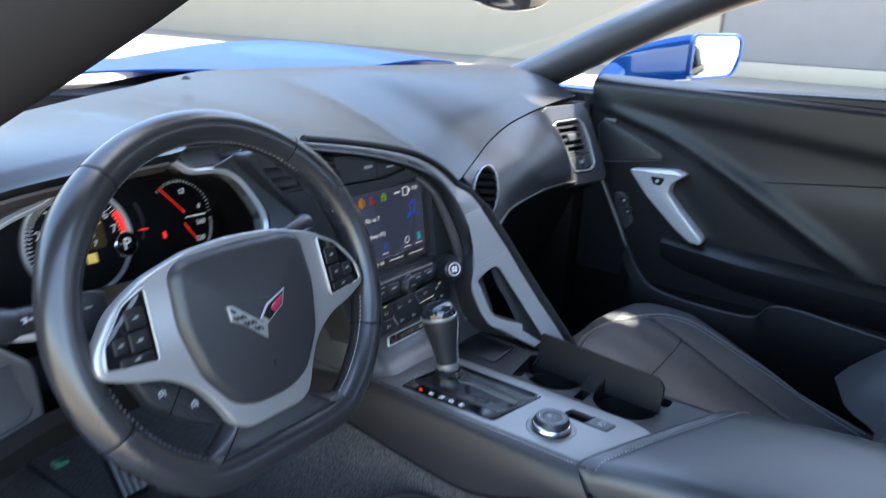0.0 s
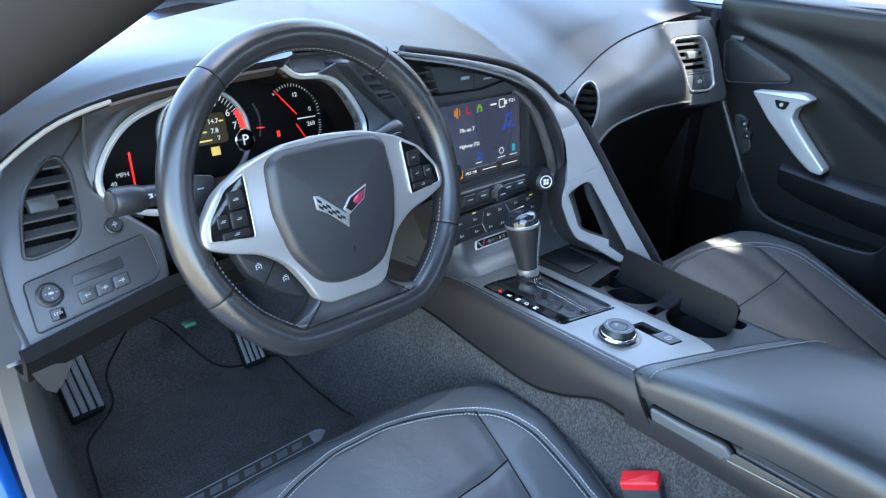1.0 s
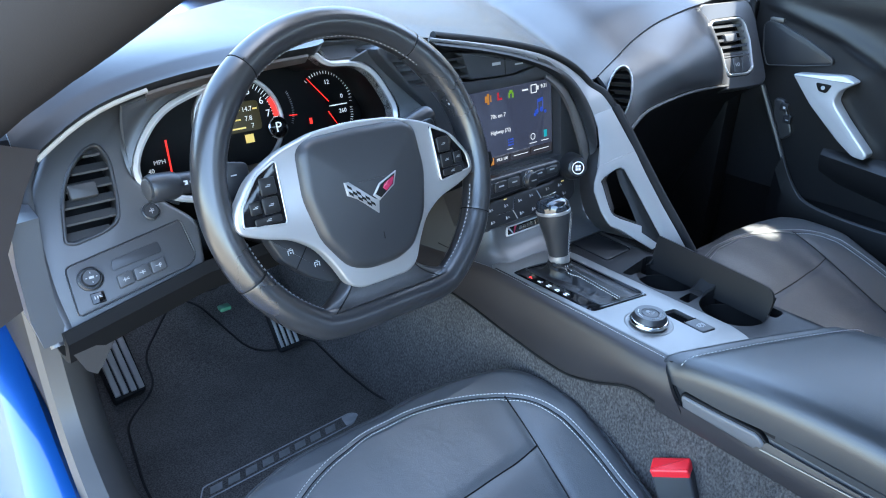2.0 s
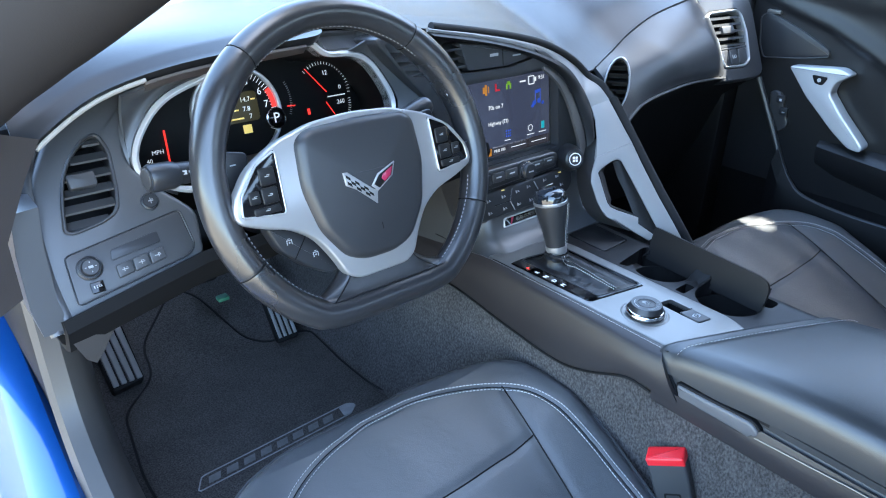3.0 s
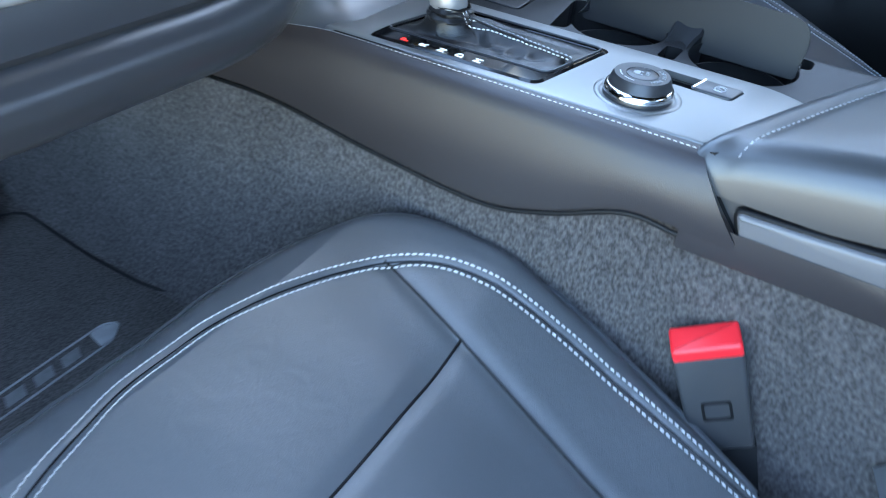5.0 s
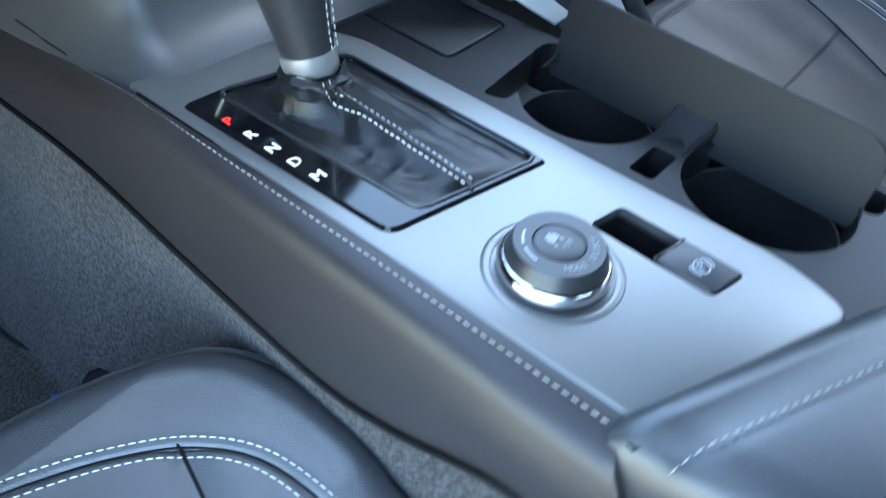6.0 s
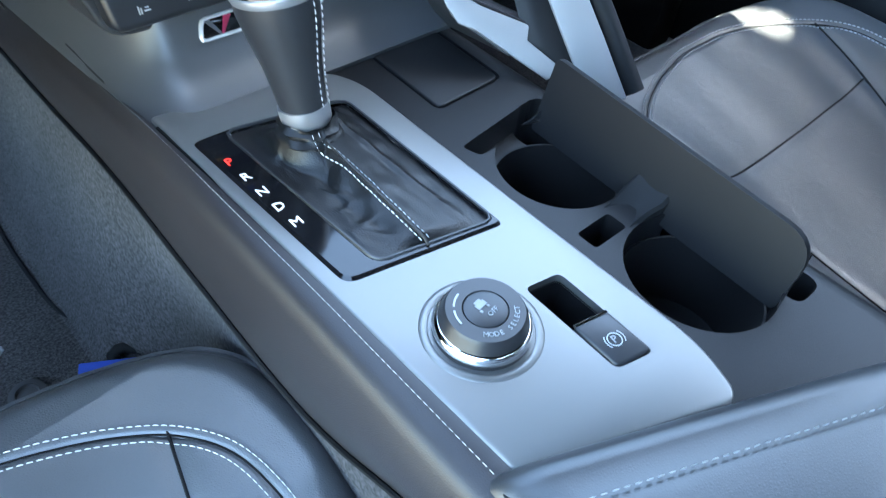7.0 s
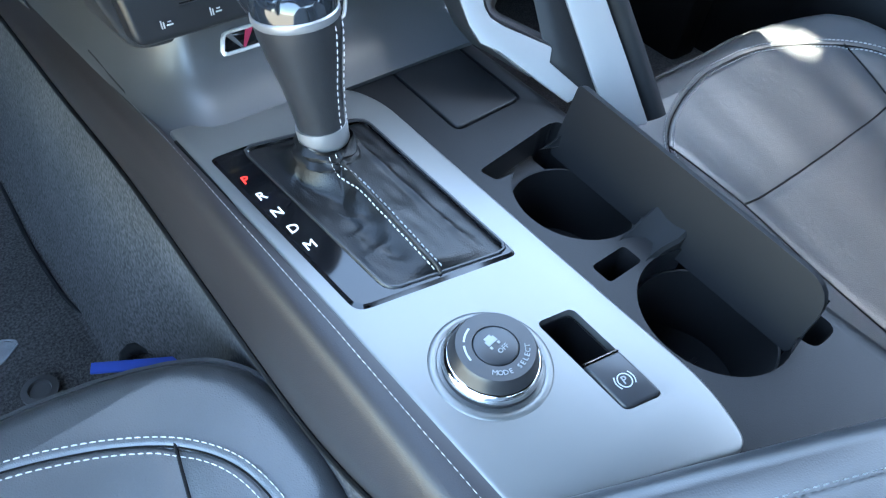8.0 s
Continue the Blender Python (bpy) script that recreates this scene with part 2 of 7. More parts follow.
def box(x0, y0, z0, x1, y1, z1, bevel=0.002, m=Matrix(), segs=2):
    bm = bmesh.new()
    bmesh.ops.create_cube(bm, size=1)
    bm.transform(Matrix.Translation(((x0 + x1) / 2, (y0 + y1) / 2, (z0 + z1) / 2)) @ Matrix.Diagonal((x1 - x0, y1 - y0, z1 - z0, 1)))
    if bevel:
        bmesh.ops.bevel(bm, geom=bm.edges[:], offset=bevel, segments=segs, affect="EDGES", profile=0.5)
    bm.transform(m)
    return bm


def turned(profile, m=Matrix(), sides=32):
    """A body of revolution about z from (radius, height) pairs."""
    bm = loft([[(r * math.cos(2 * math.pi * k / sides), r * math.sin(2 * math.pi * k / sides), h) for k in range(sides)] for r, h in profile])
    bm.transform(m)
    return bm


def axes(at, x, y):
    """A frame at a place with the given x and y directions."""
    x = Vector(x).normalized()
    z = x.cross(Vector(y)).normalized()
    y = z.cross(x)
    return Matrix(((x.x, y.x, z.x, at[0]), (x.y, y.y, z.y, at[1]), (x.z, y.z, z.z, at[2]), (0, 0, 0, 1)))


def carved(bm, *cutters):
    """bm less the cutters."""
    def scratch(b):
        bmesh.ops.recalc_face_normals(b, faces=b.faces)
        me = bpy.data.meshes.new("scratch")
        b.to_mesh(me)
        b.free()
        return new("scratch", me)
    ob = scratch(bm)
    others = [scratch(c) for c in cutters]
    for o in others:
        mod = ob.modifiers.new("cut", "BOOLEAN")
        mod.object, mod.operation, mod.solver = o, "DIFFERENCE", "EXACT"
    dg = bpy.context.evaluated_depsgraph_get()
    dg.update()
    me = bpy.data.meshes.new_from_object(ob.evaluated_get(dg))
    out = bmesh.new()
    out.from_mesh(me)
    for o in [ob] + others:
        bpy.data.objects.remove(o)
    return out


def stitches(pts, length=0.0042, gap=0.0022, r=0.0005, lift=0.0004, side=(0, 0, 1)):
    """Dashes of thread along a line of points."""
    pts = [Vector(p) for p in pts]
    bm, s, at, on = bmesh.new(), 0.0, 0, []
    ls = [0]
    for a, b in zip(pts, pts[1:]):
        ls.append(ls[-1] + (b - a).length)

    def place(d):
        for i in range(len(ls) - 1):
            if ls[i + 1] >= d:
                return pts[i].lerp(pts[i + 1], (d - ls[i]) / max(ls[i + 1] - ls[i], 1e-9))
        return pts[-1]

    up = Vector(side)
    while s + length < ls[-1]:
        a, b = place(s), place(s + length)
        d = (b - a).normalized()
        w = d.cross(up).normalized() * r
        h = up.normalized() * (lift + r)
        va = [bm.verts.new(a + q) for q in (w, h, -w)]
        vm = [bm.verts.new((a + b) / 2 + q) for q in (w * 1.3, h * 1.5, -w * 1.3)]
        vb = [bm.verts.new(b + q) for q in (w, h, -w)]
        for p, q in ((va, vm), (vm, vb)):
            for i in range(2):
                bm.faces.new((p[i], p[i + 1], q[i + 1], q[i]))
        s += length + gap
    return bm


def lettering(text, size, m, depth=0.0002, align="CENTER"):
    """Writing as a mesh, in the plane of m."""
    cu = bpy.data.curves.new("scratch", "FONT")
    cu.body, cu.size, cu.extrude, cu.align_x, cu.align_y = text, size, depth, align, "CENTER"
    cu.resolution_u = 2
    ob = new("scratch", cu)
    dg = bpy.context.evaluated_depsgraph_get()
    dg.update()
    me = bpy.data.meshes.new_from_object(ob.evaluated_get(dg))
    bm = bmesh.new()
    bm.from_mesh(me)
    bm.transform(m)
    bpy.data.objects.remove(ob)
    return bm


def bars(rows, m, depth=0.0003):
    """Plain bars (x0, y0, x1, y1) in the plane of m."""
    return join(*[slab(rect(*r), 0, depth, m, 0.0001, steps=1) for r in rows])


# ---- surroundings ----
def build_surroundings():
    bm = bmesh.new()
    bmesh.ops.create_grid(bm, x_segments=40, y_segments=40, size=1500)
    thing("ground", bm, CONCRETE, "pale sunlit concrete yard reaching far away", "ground", kind="structure")
    for x, y, turn in ((2.2, 9.0, 68), (3.4, 12.5, 68), (5.5, 8.2, -20)):
        m = pose(x, y, 0.004, 0, 0, turn)
        thing("parking_line", slab(rect(-2.6, -0.05, 2.6, 0.05), 0, 0.004, m, 0.001), STRIPE, "faded white painted parking line on concrete", "parking line", "parking lines", "structure")
    # unseen canopy added to shade the car; its slot shapes the sun patches
    sun_slot = slab([(2.330, -1.046), (2.354, -1.034), (2.306, -0.962), (2.318, -0.84), (2.300, -0.68), (2.178, -0.645), (2.226, -0.84), (2.272, -0.966)], 4.9, 5.2, Matrix(), 0.0005)
    roof = carved(box(0.40, -2.35, 5.0, 2.60, 1.75, 5.03, 0.008), sun_slot)
    port = empty("carport", (1.5, -0.3, 0), "unseen canopy added to keep the sun off the car", "carport", kind="structure")
    part("canopy", roof, CANOPY, port, "flat added canopy, slotted to drop sun patches inside")
    for x, y in ((2.5, -2.25), (0.5, -2.25)):
        part("post", box(x - 0.05, y - 0.05, 0, x + 0.05, y + 0.05, 5.0, 0.008), CANOPY, port)
    wall = carved(box(17.0, -16, 0, 17.5, 60, 9, 0.02), box(16.9, -9.5, -0.1, 17.2, 4.6, 6.5, 0))
    wall = thing("wall_east", wall, STUCCO, "beige stucco wall of a low building", "wall", kind="structure")
    part("curb", box(16.8, -9.6, 0.0, 17.0, 4.9, 0.35, 0.02), STUCCO, wall, "pale plinth below the shutter")
    part("shutter", box(17.05, -9.45, 0.35, 17.15, 4.55, 6.45, 0.02), SHUTTER, wall, "grey closed shutter in shade")
    thing("wall_north", box(-60, 42, 0, 17.4, 42.5, 9, 0.02), STUCCO, "beige stucco wall in the distance", "wall", kind="structure")


# ---- car body ----
def hood_height(x, y):
    z = 0.895 + 0.014 * math.exp(-((x / 0.30) ** 2)) - 0.02 * max(0, y - 0.7) - 0.055 * max(0.0, y - 1.0) ** 2
    for s in (-0.70, 0.76):
        z += 0.054 * math.sin(math.pi * min(1, max(0, (y - 0.35) / 1.75))) * math.exp(-(((x - s) / 0.17) ** 2))
    edge = max(0, abs(x - 0.03) - 0.80)
    return z - 3.2 * edge * edge


def build_body():
    car = empty("sports_car", (0, 0.6, 0.1), "bright blue sports car body with dark inner pillars", "car")
    rows = []
    for j in range(40):
        y = 0.62 + 1.75 * j / 39
        rows.append([(x, y + 0.16 * (1 - ((x - 0.03) / 0.9) ** 2) * (1 - j / 39), hood_height(x, y)) for x in [-0.92 + 1.90 * i / 60 for i in range(61)]])
    part("hood", sheet(rows, -0.004), HOODBLUE, car, "glossy bright blue hood with raised fenders")
    side = []
    for y in [0.88 + 1.49 * j / 14 for j in range(15)]:
        side.append([(-0.90, y, hood_height(-0.90, y) - 0.012), (-0.93, y, 0.62), (-0.91, y, 0.30), (0.97, y, 0.30), (0.99, y, 0.62), (0.96, y, hood_height(0.96, y) - 0.012)])
    part("front_body", loft(side), PAINT, car, "blue front fenders below the hood")
    part("cowl", sheet([[(x, 0.60 + 0.15 * (1 - ((x - 0.03) / 0.9) ** 2) + dy, z) for x in [-0.85 + 1.76 * i / 30 for i in range(31)]] for dy, z in ((-0.03, 0.875), (0.0, 0.880), (0.03, 0.884), (0.05, 0.86))], 0.004), RUBBER, car, "black plastic cowl below the windscreen")
    # far pillar, from the cowl up to the roof
    far = smooth_path([(0.88, 0.56, 0.840), (0.84, 0.38, 0.912), (0.80, 0.20, 0.995), (0.77, 0.0, 1.083), (0.72, -0.20, 1.145), (0.68, -0.42, 1.18)], 20)
    part("pillar", tube(far, [0.052 - 0.010 * k / 19 for k in range(20)], 14, flat=0.85), VINYL, car, "charcoal trimmed windscreen pillar")
    near = smooth_path([(-0.83, 0.22, 0.700), (-0.772, 0.132, 0.842), (-0.696, 0.055, 0.926), (-0.634, 0.018, 0.978), (-0.54, -0.07, 1.075), (-0.46, -0.2, 1.16), (-0.44, -0.4, 1.20)], 26)
    part("pillar", tube(near, [0.062 + 0.012 * math.exp(-(((k - 16.5) / 3.5) ** 2)) for k in range(26)], 18), TRIMGREY, car, "charcoal trimmed windscreen pillar at the open door")
    part("windscreen_header", tube(smooth_path([(-0.44, -0.40, 1.20), (-0.30, -0.32, 1.225), (0.05, -0.29, 1.235), (0.45, -0.32, 1.225), (0.68, -0.42, 1.18)], 24), 0.030, 10), DARK, car, "dark windscreen header of the open roof")
    roof = []
    for y in (0.0, -0.10, -0.20, -0.33, -0.5, -0.7, -0.9, -1.08):
        roof.append([])
        for i in range(13):
            u = 2 * i / 12 - 1
            bow = 0.16 * u * u * max(0, min(1, (y + 0.33) / 0.33))
            roof[-1].append((0.11 + (0.59 + 0.04 * max(0, y + 0.33)) * u, y - bow, 1.240 - 0.015 * u * u - 0.16 * max(0, y + 0.30) - 0.03 * max(0, -0.8 - y)))
    part("roof_panel", sheet(roof, 0.03), DARK, car, "dark roof lining above the seats")
    part("rear_bulkhead", box(-0.62, -1.10, 0.25, 0.72, -1.02, 1.1, 0.02), CARPET, car, "dark carpeted bulkhead")
    part("quarter_panel", box(0.70, -1.05, 0.3, 0.86, -0.62, 1.16, 0.03), DARK, car, "dark rear quarter trim")
    glass = loft([[(x, 0.60 - 0.80 * v + 0.15 * (1 - ((x - 0.03) / 0.9) ** 2), 0.905 + 0.27 * v - 0.03 * ((x - 0.03) / 0.7) ** 2 * v) for x in [0.03 + (0.86 - 0.28 * v) * (i / 10 - 1) for i in range(21)]] for v in [j / 8 for j in range(9)]], closed=False)
    pane = part("windscreen", glass, GLASS, car, "clear laminated windscreen")
    pane.visible_shadow = False
    # near sill and rocker
    ys = [1.0 - 1.9 * j / 24 for j in range(25)]
    run = smooth_path([(0, y, z) for y, z in ((-0.9, 0.415), (-0.5, 0.415), (-0.2, 0.415), (0.05, 0.415), (0.17, 0.422), (0.235, 0.455), (0.258, 0.53), (0.252, 0.62), (0.235, 0.70), (0.215, 0.755))], 60)
    rings = []
    for k, p in enumerate(run):
        t = (run[min(k + 1, 59)] - run[max(k - 1, 0)]).normalized()
        n = Vector((0, -t.z, t.y))
        rings.append([p + n * h + Vector((x + 0.045 * (p.y - 0.1), 0, 0)) for x, h in ((-0.660, -0.035), (-0.670, -0.015), (-0.664, 0.003), (-0.645, 0.009), (-0.628, 0.001), (-0.612, -0.02), (-0.600, -0.14))])
    part("sill_trim", loft(rings), SILL, car, "grey plastic trim along the door sill and up the hinge pillar")
    part("rocker_panel", loft([[(x + 0.045 * (y - 0.1), y, z) for x, z in ((-0.662, 0.40), (-0.674, 0.410), (-0.690, 0.408), (-0.715, 0.392), (-0.755, 0.36), (-0.80, 0.30), (-0.83, 0.22), (-0.80, 0.15), (-0.662, 0.15))] for y in ys]), PAINT, car, "glossy blue rocker panel")
    part("hinge_pillar", loft([[(-0.80, y, z), (-0.665, y, z), (-0.665, y + 0.3, z), (-0.80, y + 0.3, z)] for y, z in ((0.78, 0.25), (0.74, 0.45), (0.55, 0.62), (0.24, 0.78), (0.20, 0.82))]), PAINT, car, "blue painted door hinge pillar")
    # kick panels take the near-black to stand for deep footwell shade
    part("kick_panel", box(0.812, -0.30, 0.24, 0.86, 0.86, 0.88, 0.01), DARK, car, "kick panel blackened for the footwell shade")
    part("kick_panel", box(0.745, 0.215, 0.24, 0.806, 0.86, 0.86, 0.01), DARK, car, "kick panel blackened for the footwell shade")
    part("kick_panel", box(-0.655, 0.30, 0.24, -0.600, 0.86, 0.80, 0.01), DARK, car, "kick panel blackened for the footwell shade")
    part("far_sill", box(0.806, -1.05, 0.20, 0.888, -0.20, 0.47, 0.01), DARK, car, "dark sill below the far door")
    part("underbody", box(-0.62, -1.05, 0.19, 0.885, 1.1, 0.235, 0.005), RUBBER, car, "dark floor pan")
    # mirror on the far door
    part("rear_view_mirror", loft([[(0.56 + a * 0.155 * math.cos(t), 0.31 + dy, 1.084 + a * 0.036 * math.sin(t)) for t in [2 * math.pi * k / 28 for k in range(28)]] for a, dy in ((0.9, -0.012), (1, -0.006), (1, 0.006), (0.8, 0.022))]), GLOSS, car, "black interior rear-view mirror")


def build_door_mirror():
    mir = empty("door_mirror", (0.95, 0.2, 0.9), "blue painted door mirror with a bright glass", "door mirror")
    m = axes((1.05, 0.035, 0.968), (0.79, -0.61, 0.03), (0.0, 0.03, 1))
    out = rounded([(-0.066, -0.054), (0.058, -0.046), (0.076, 0.000), (0.074, 0.040), (0.058, 0.054), (-0.062, 0.054)], 0.018)
    glass = [m @ Vector((x, y, -0.01)) for x, y in resample(out, 48)]
    gc, bc = m @ Vector((0, 0, -0.01)), Vector((0.905, 0.250, 0.895))
    rings = []
    for k in range(25):
        s = k / 24
        c = bc.lerp(gc, s) + Vector((0.02, 0.035, 0.006)) * math.sin(math.pi * s)
        e = s ** 0.55
        rings.append([c + ((q - gc) * (1 + 0.10 * math.sin(math.pi * s))) * e + Vector((0.5, -0.6, 0.15)) * (q - gc).dot(Vector((0.74, -0.67, 0))) * 0.25 * (1 - e) for q in glass])
    part("housing", loft(rings), PAINT, mir)
    part("rim", frame_ring(out, inset(out, 0.006), -0.03, 0.006, m), PAINT, mir)
    part("mirror_glass", slab(inset(out, 0.005), -0.002, 0.002, m, 0.0005), MIRROR, mir, "bright mirror glass reflecting the pale yard")


# ---- dashboard ----
EDGE = [(-0.650, 0.110, 0.822), (-0.632, 0.118, 0.838), (-0.575, 0.128, 0.868), (-0.50, 0.135, 0.884), (-0.40, 0.137, 0.893), (-0.325, 0.141, 0.897), (-0.298, 0.180, 0.902), (-0.235, 0.186, 0.898), (-0.192, 0.150, 0.890), (-0.165, 0.143, 0.888), (-0.056, 0.145, 0.869), (0.036, 0.146, 0.846), (0.106, 0.146, 0.816), (0.155, 0.150, 0.790), (0.206, 0.160, 0.790), (0.284, 0.190, 0.803), (0.343, 0.203, 0.824), (0.42, 0.212, 0.846), (0.52, 0.222, 0.860), (0.64, 0.235, 0.872), (0.745, 0.235, 0.880)]


def edge_at(x):
    """A place on the rear edge of the dash pad."""
    for a, b in zip(EDGE, EDGE[1:]):
        if a[0] <= x <= b[0]:
            return Vector(a).lerp(Vector(b), (x - a[0]) / (b[0] - a[0]))
    return Vector(EDGE[0] if x < 0 else EDGE[-1])


WIND = [(-0.70, 0.17), (-0.60, 0.25), (-0.50, 0.33), (-0.425, 0.396), (-0.30, 0.487), (-0.20, 0.560), (-0.12, 0.615), (0.0, 0.680), (0.10, 0.708), (0.20, 0.714), (0.30, 0.709), (0.45, 0.694), (0.60, 0.672), (0.80, 0.632)]


def wind(x):
    """Where the dash pad ends below the windscreen."""
    s = (x - 0.03) / 0.9
    for (a, ya), (b, yb) in zip(WIND, WIND[1:]):
        if a <= x <= b:
            y = ya + (yb - ya) * (x - a) / (b - a)
    low = min(1, max(0, (0.18 - x) / 0.30))
    return Vector((x + (0.10 * s ** 3 if x > 0.03 else 0), y, 0.915 - 0.02 * s * s - 0.016 * low * low * (3 - 2 * low)))


def build_dash_top(dash):
    edge = smooth_path(EDGE, 90)
    rows = []
    for k in range(22):
        v = k / 21
        row = []
        for e in edge:
            w = wind(e.x)
            p = e.lerp(w, v)
            crown = 0.010 if e.x < -0.1 else 0.010 + 0.026 * min(1, (e.x + 0.1) / 0.45)
            z = e.z + (w.z - e.z) * (1 - (1 - v) ** 1.6) + crown * math.sin(math.pi * v) * (1 - 0.3 * v)
            if v < 0.05:
                z -= 0.004
            row.append((p.x, p.y, z))
        rows.append(row)
    rows.insert(0, [(e.x, e.y + 0.012, e.z - 0.016) for e in edge])
    part("dash_pad", sheet(rows, 0.006), PAD, dash, "charcoal leather-wrapped dash top")
    part("brow_trim", sheet([[e + Vector((0, 0.004, -0.012)), e + Vector((0.004, 0.02, -0.022)), e + Vector((0.008, 0.05, -0.03))] for e in edge[12:22]], 0.003), BROW, dash, "pale underside of the dash edge")
    part("brow_bead", tube([e + Vector((0.001, 0.001, -0.0095)) for e in edge[4:13]], 0.0024, 8), BEAD, dash, "thin pale bead under the dash edge")
    part("defroster_trough", sheet([[w + d for d in (Vector((0, 0.002, -0.006)), Vector((0, 0.02, -0.020)), Vector((0, 0.06, -0.024)), Vector((0, 0.16, -0.018)))] for w in [wind(-0.62 + 1.36 * k / 50) for k in range(51)]], 0.003), GLOSS, dash, "glossy black trough below the windscreen")
    part("light_sensor", turned([(0.007, 0), (0.0065, 0.0025), (0.004, 0.005), (0.001, 0.006)], pose(-0.07, 0.50, 0.922), 16), GLOSS, dash)


LF = axes((-0.615, 0.095, 0.69), (1, 0, 0), (0, 0.543, 0.84))


def louvre_vent(dash, m, outline, slats, tab, name="air_vent", rim=PLASTIC):
    """A recessed vent with slats that lean, in the plane of m."""
    o = rounded(outline, 0.010, 5)
    vent = part(name, frame_ring(o, inset(o, 0.0035), -0.012, 0.0022, m, 0.0012, 80), rim, dash)
    part("well", slab(inset(o, 0.002), -0.05, -0.034, m, 0.0005), DARK, vent)
    ys = [p[1] for p in o]
    y0, y1 = min(ys), max(ys)

    def span(y):
        hits = []
        for i in range(len(o)):
            (ax, ay), (bx, by) = o[i - 1], o[i]
            if (ay - y) * (by - y) < 0:
                hits.append(ax + (bx - ax) * (y - ay) / (by - ay))
        return (min(hits) + 0.003, max(hits) - 0.003) if len(hits) > 1 else None
    for k in range(slats):
        y = y0 + (y1 - y0) * (k + 0.6) / slats
        ab = span(y)
        if ab and ab[1] - ab[0] > 0.006:
            h = (y1 - y0) / slats
            poly = [(-0.003, -0.34 * h), (-0.024, 0.0), (-0.028, 0.30 * h), (-0.009, 0.33 * h), (-0.002, -0.22 * h)]
            part("slat", loft([[m @ Vector((x, y + b, a)) for a, b in poly] for x in ab]), VENT, vent)
    if tab:
        part("tab", slab(rounded(rect(*tab), 0.003), -0.006, 0.0035, m, 0.0015), VENT, vent)
    return vent


def build_dash_left(dash):
    # sloping driver-side fascia with the end cap that faces the door
    face = [(-0.040, -0.030), (0.110, -0.004), (0.118, 0.050), (0.084, 0.086), (0.066, 0.112), (0.072, 0.142), (0.098, 0.176), (0.110, 0.205), (0.075, 0.196), (0.035, 0.178), (0.0, 0.155), (-0.025, 0.115), (-0.036, 0.060)]
    vent = [(0.047, 0.151), (0.054, 0.130), (0.049, 0.088), (0.043, 0.066), (0.026, 0.058), (-0.004, 0.053), (-0.013, 0.057), (-0.007, 0.085), (0.000, 0.108), (0.012, 0.128), (0.030, 0.146)]
    hole = slab(rounded(vent, 0.008), -0.06, 0.02, LF, 0.0005)
    body = carved(slab(rounded(face, 0.012), -0.07, 0.0, LF, 0.006), hole)
    part("fascia", body, SKYPLASTIC, dash, "dark moulded fascia beside the steering wheel")
    louvre_vent(dash, LF, vent, 6, (0.006, 0.097, 0.032, 0.112))
    cap = [(-0.657, 0.108, 0.776), (-0.662, 0.100, 0.74), (-0.664, 0.085, 0.690), (-0.660, 0.076, 0.664)]
    part("end_cap", loft([[(x - 0.012, y + dy, z) for x, y, z in cap] + [(x + 0.012, y + dy + 0.004, z) for x, y, z in cap[::-1]] for dy in (0.0, 0.06, 0.18)]), SKYPLASTIC, dash, "smooth end panel of the dash facing the door")
    for dx, r in ((-0.037, 0.0075), (-0.049, 0.0065)):
        run = smooth_path([LF @ Vector((dx + 0.004, -0.034, -0.006)), LF @ Vector((dx, 0.02, -0.005)), LF @ Vector((dx + 0.004, 0.075, -0.006)), LF @ Vector((dx + 0.014, 0.125, -0.010)), LF @ Vector((dx + 0.034, 0.160, -0.014))], 24)
        part("end_roll", tube(run, r, 12), SKYPLASTIC, dash, "rounded end of the fascia facing the door")
    foot = [[(-0.80, 0.11, 0.87), (-0.74, 0.088, 0.872), (-0.69, 0.092, 0.862), (-0.630, 0.117, 0.836)], [(-0.80, 0.095, 0.82), (-0.74, 0.078, 0.815), (-0.70, 0.080, 0.812), (-0.652, 0.101, 0.806)], [(-0.795, 0.092, 0.76), (-0.745, 0.076, 0.758), (-0.71, 0.078, 0.757), (-0.678, 0.091, 0.757)], [(-0.79, 0.10, 0.70), (-0.745, 0.084, 0.69), (-0.712, 0.082, 0.69), (-0.678, 0.092, 0.70)]]
    part("pillar_foot", sheet([smooth_path(r, 12) for r in foot], 0.006), FOOT, dash, "brown-grey trim at the foot of the pillar")
    pan = rounded([(-0.020, 0.036), (0.100, 0.055), (0.104, 0.012), (0.094, 0.004), (-0.022, -0.015)], 0.006)
    sw = part("switch_panel", frame_ring(pan, inset(pan, 0.0014), -0.004, 0.0015, LF, 0.0006, 80), BUTTON, dash, "outlined panel of dimmer and head-up switches")
    part("panel_face", slab(inset(pan, 0.0016), -0.004, 0.0006, LF, 0.0004), PLASTIC, sw)
    kn = LF @ pose(-0.001, 0.019, 0.0)
    part("dimmer_knob", turned([(0.0122, 0), (0.012, 0.003), (0.0105, 0.004), (0.0100, 0.002), (0.0085, 0.002), (0.0085, 0.008), (0.0075, 0.0095), (0.0005, 0.0096)], kn, 28), BUTTON, sw)
    part("knob_mark", bars([(-0.0022, -0.0012, 0.0022, 0.0012), (-0.0004, 0.004, 0.0004, 0.0055), (-0.0004, -0.0055, 0.0004, -0.004), (0.004, -0.0004, 0.0055, 0.0004), (-0.0055, -0.0004, -0.004, 0.0004)], kn @ pose(0, 0, 0.0097)), FAINT, sw)
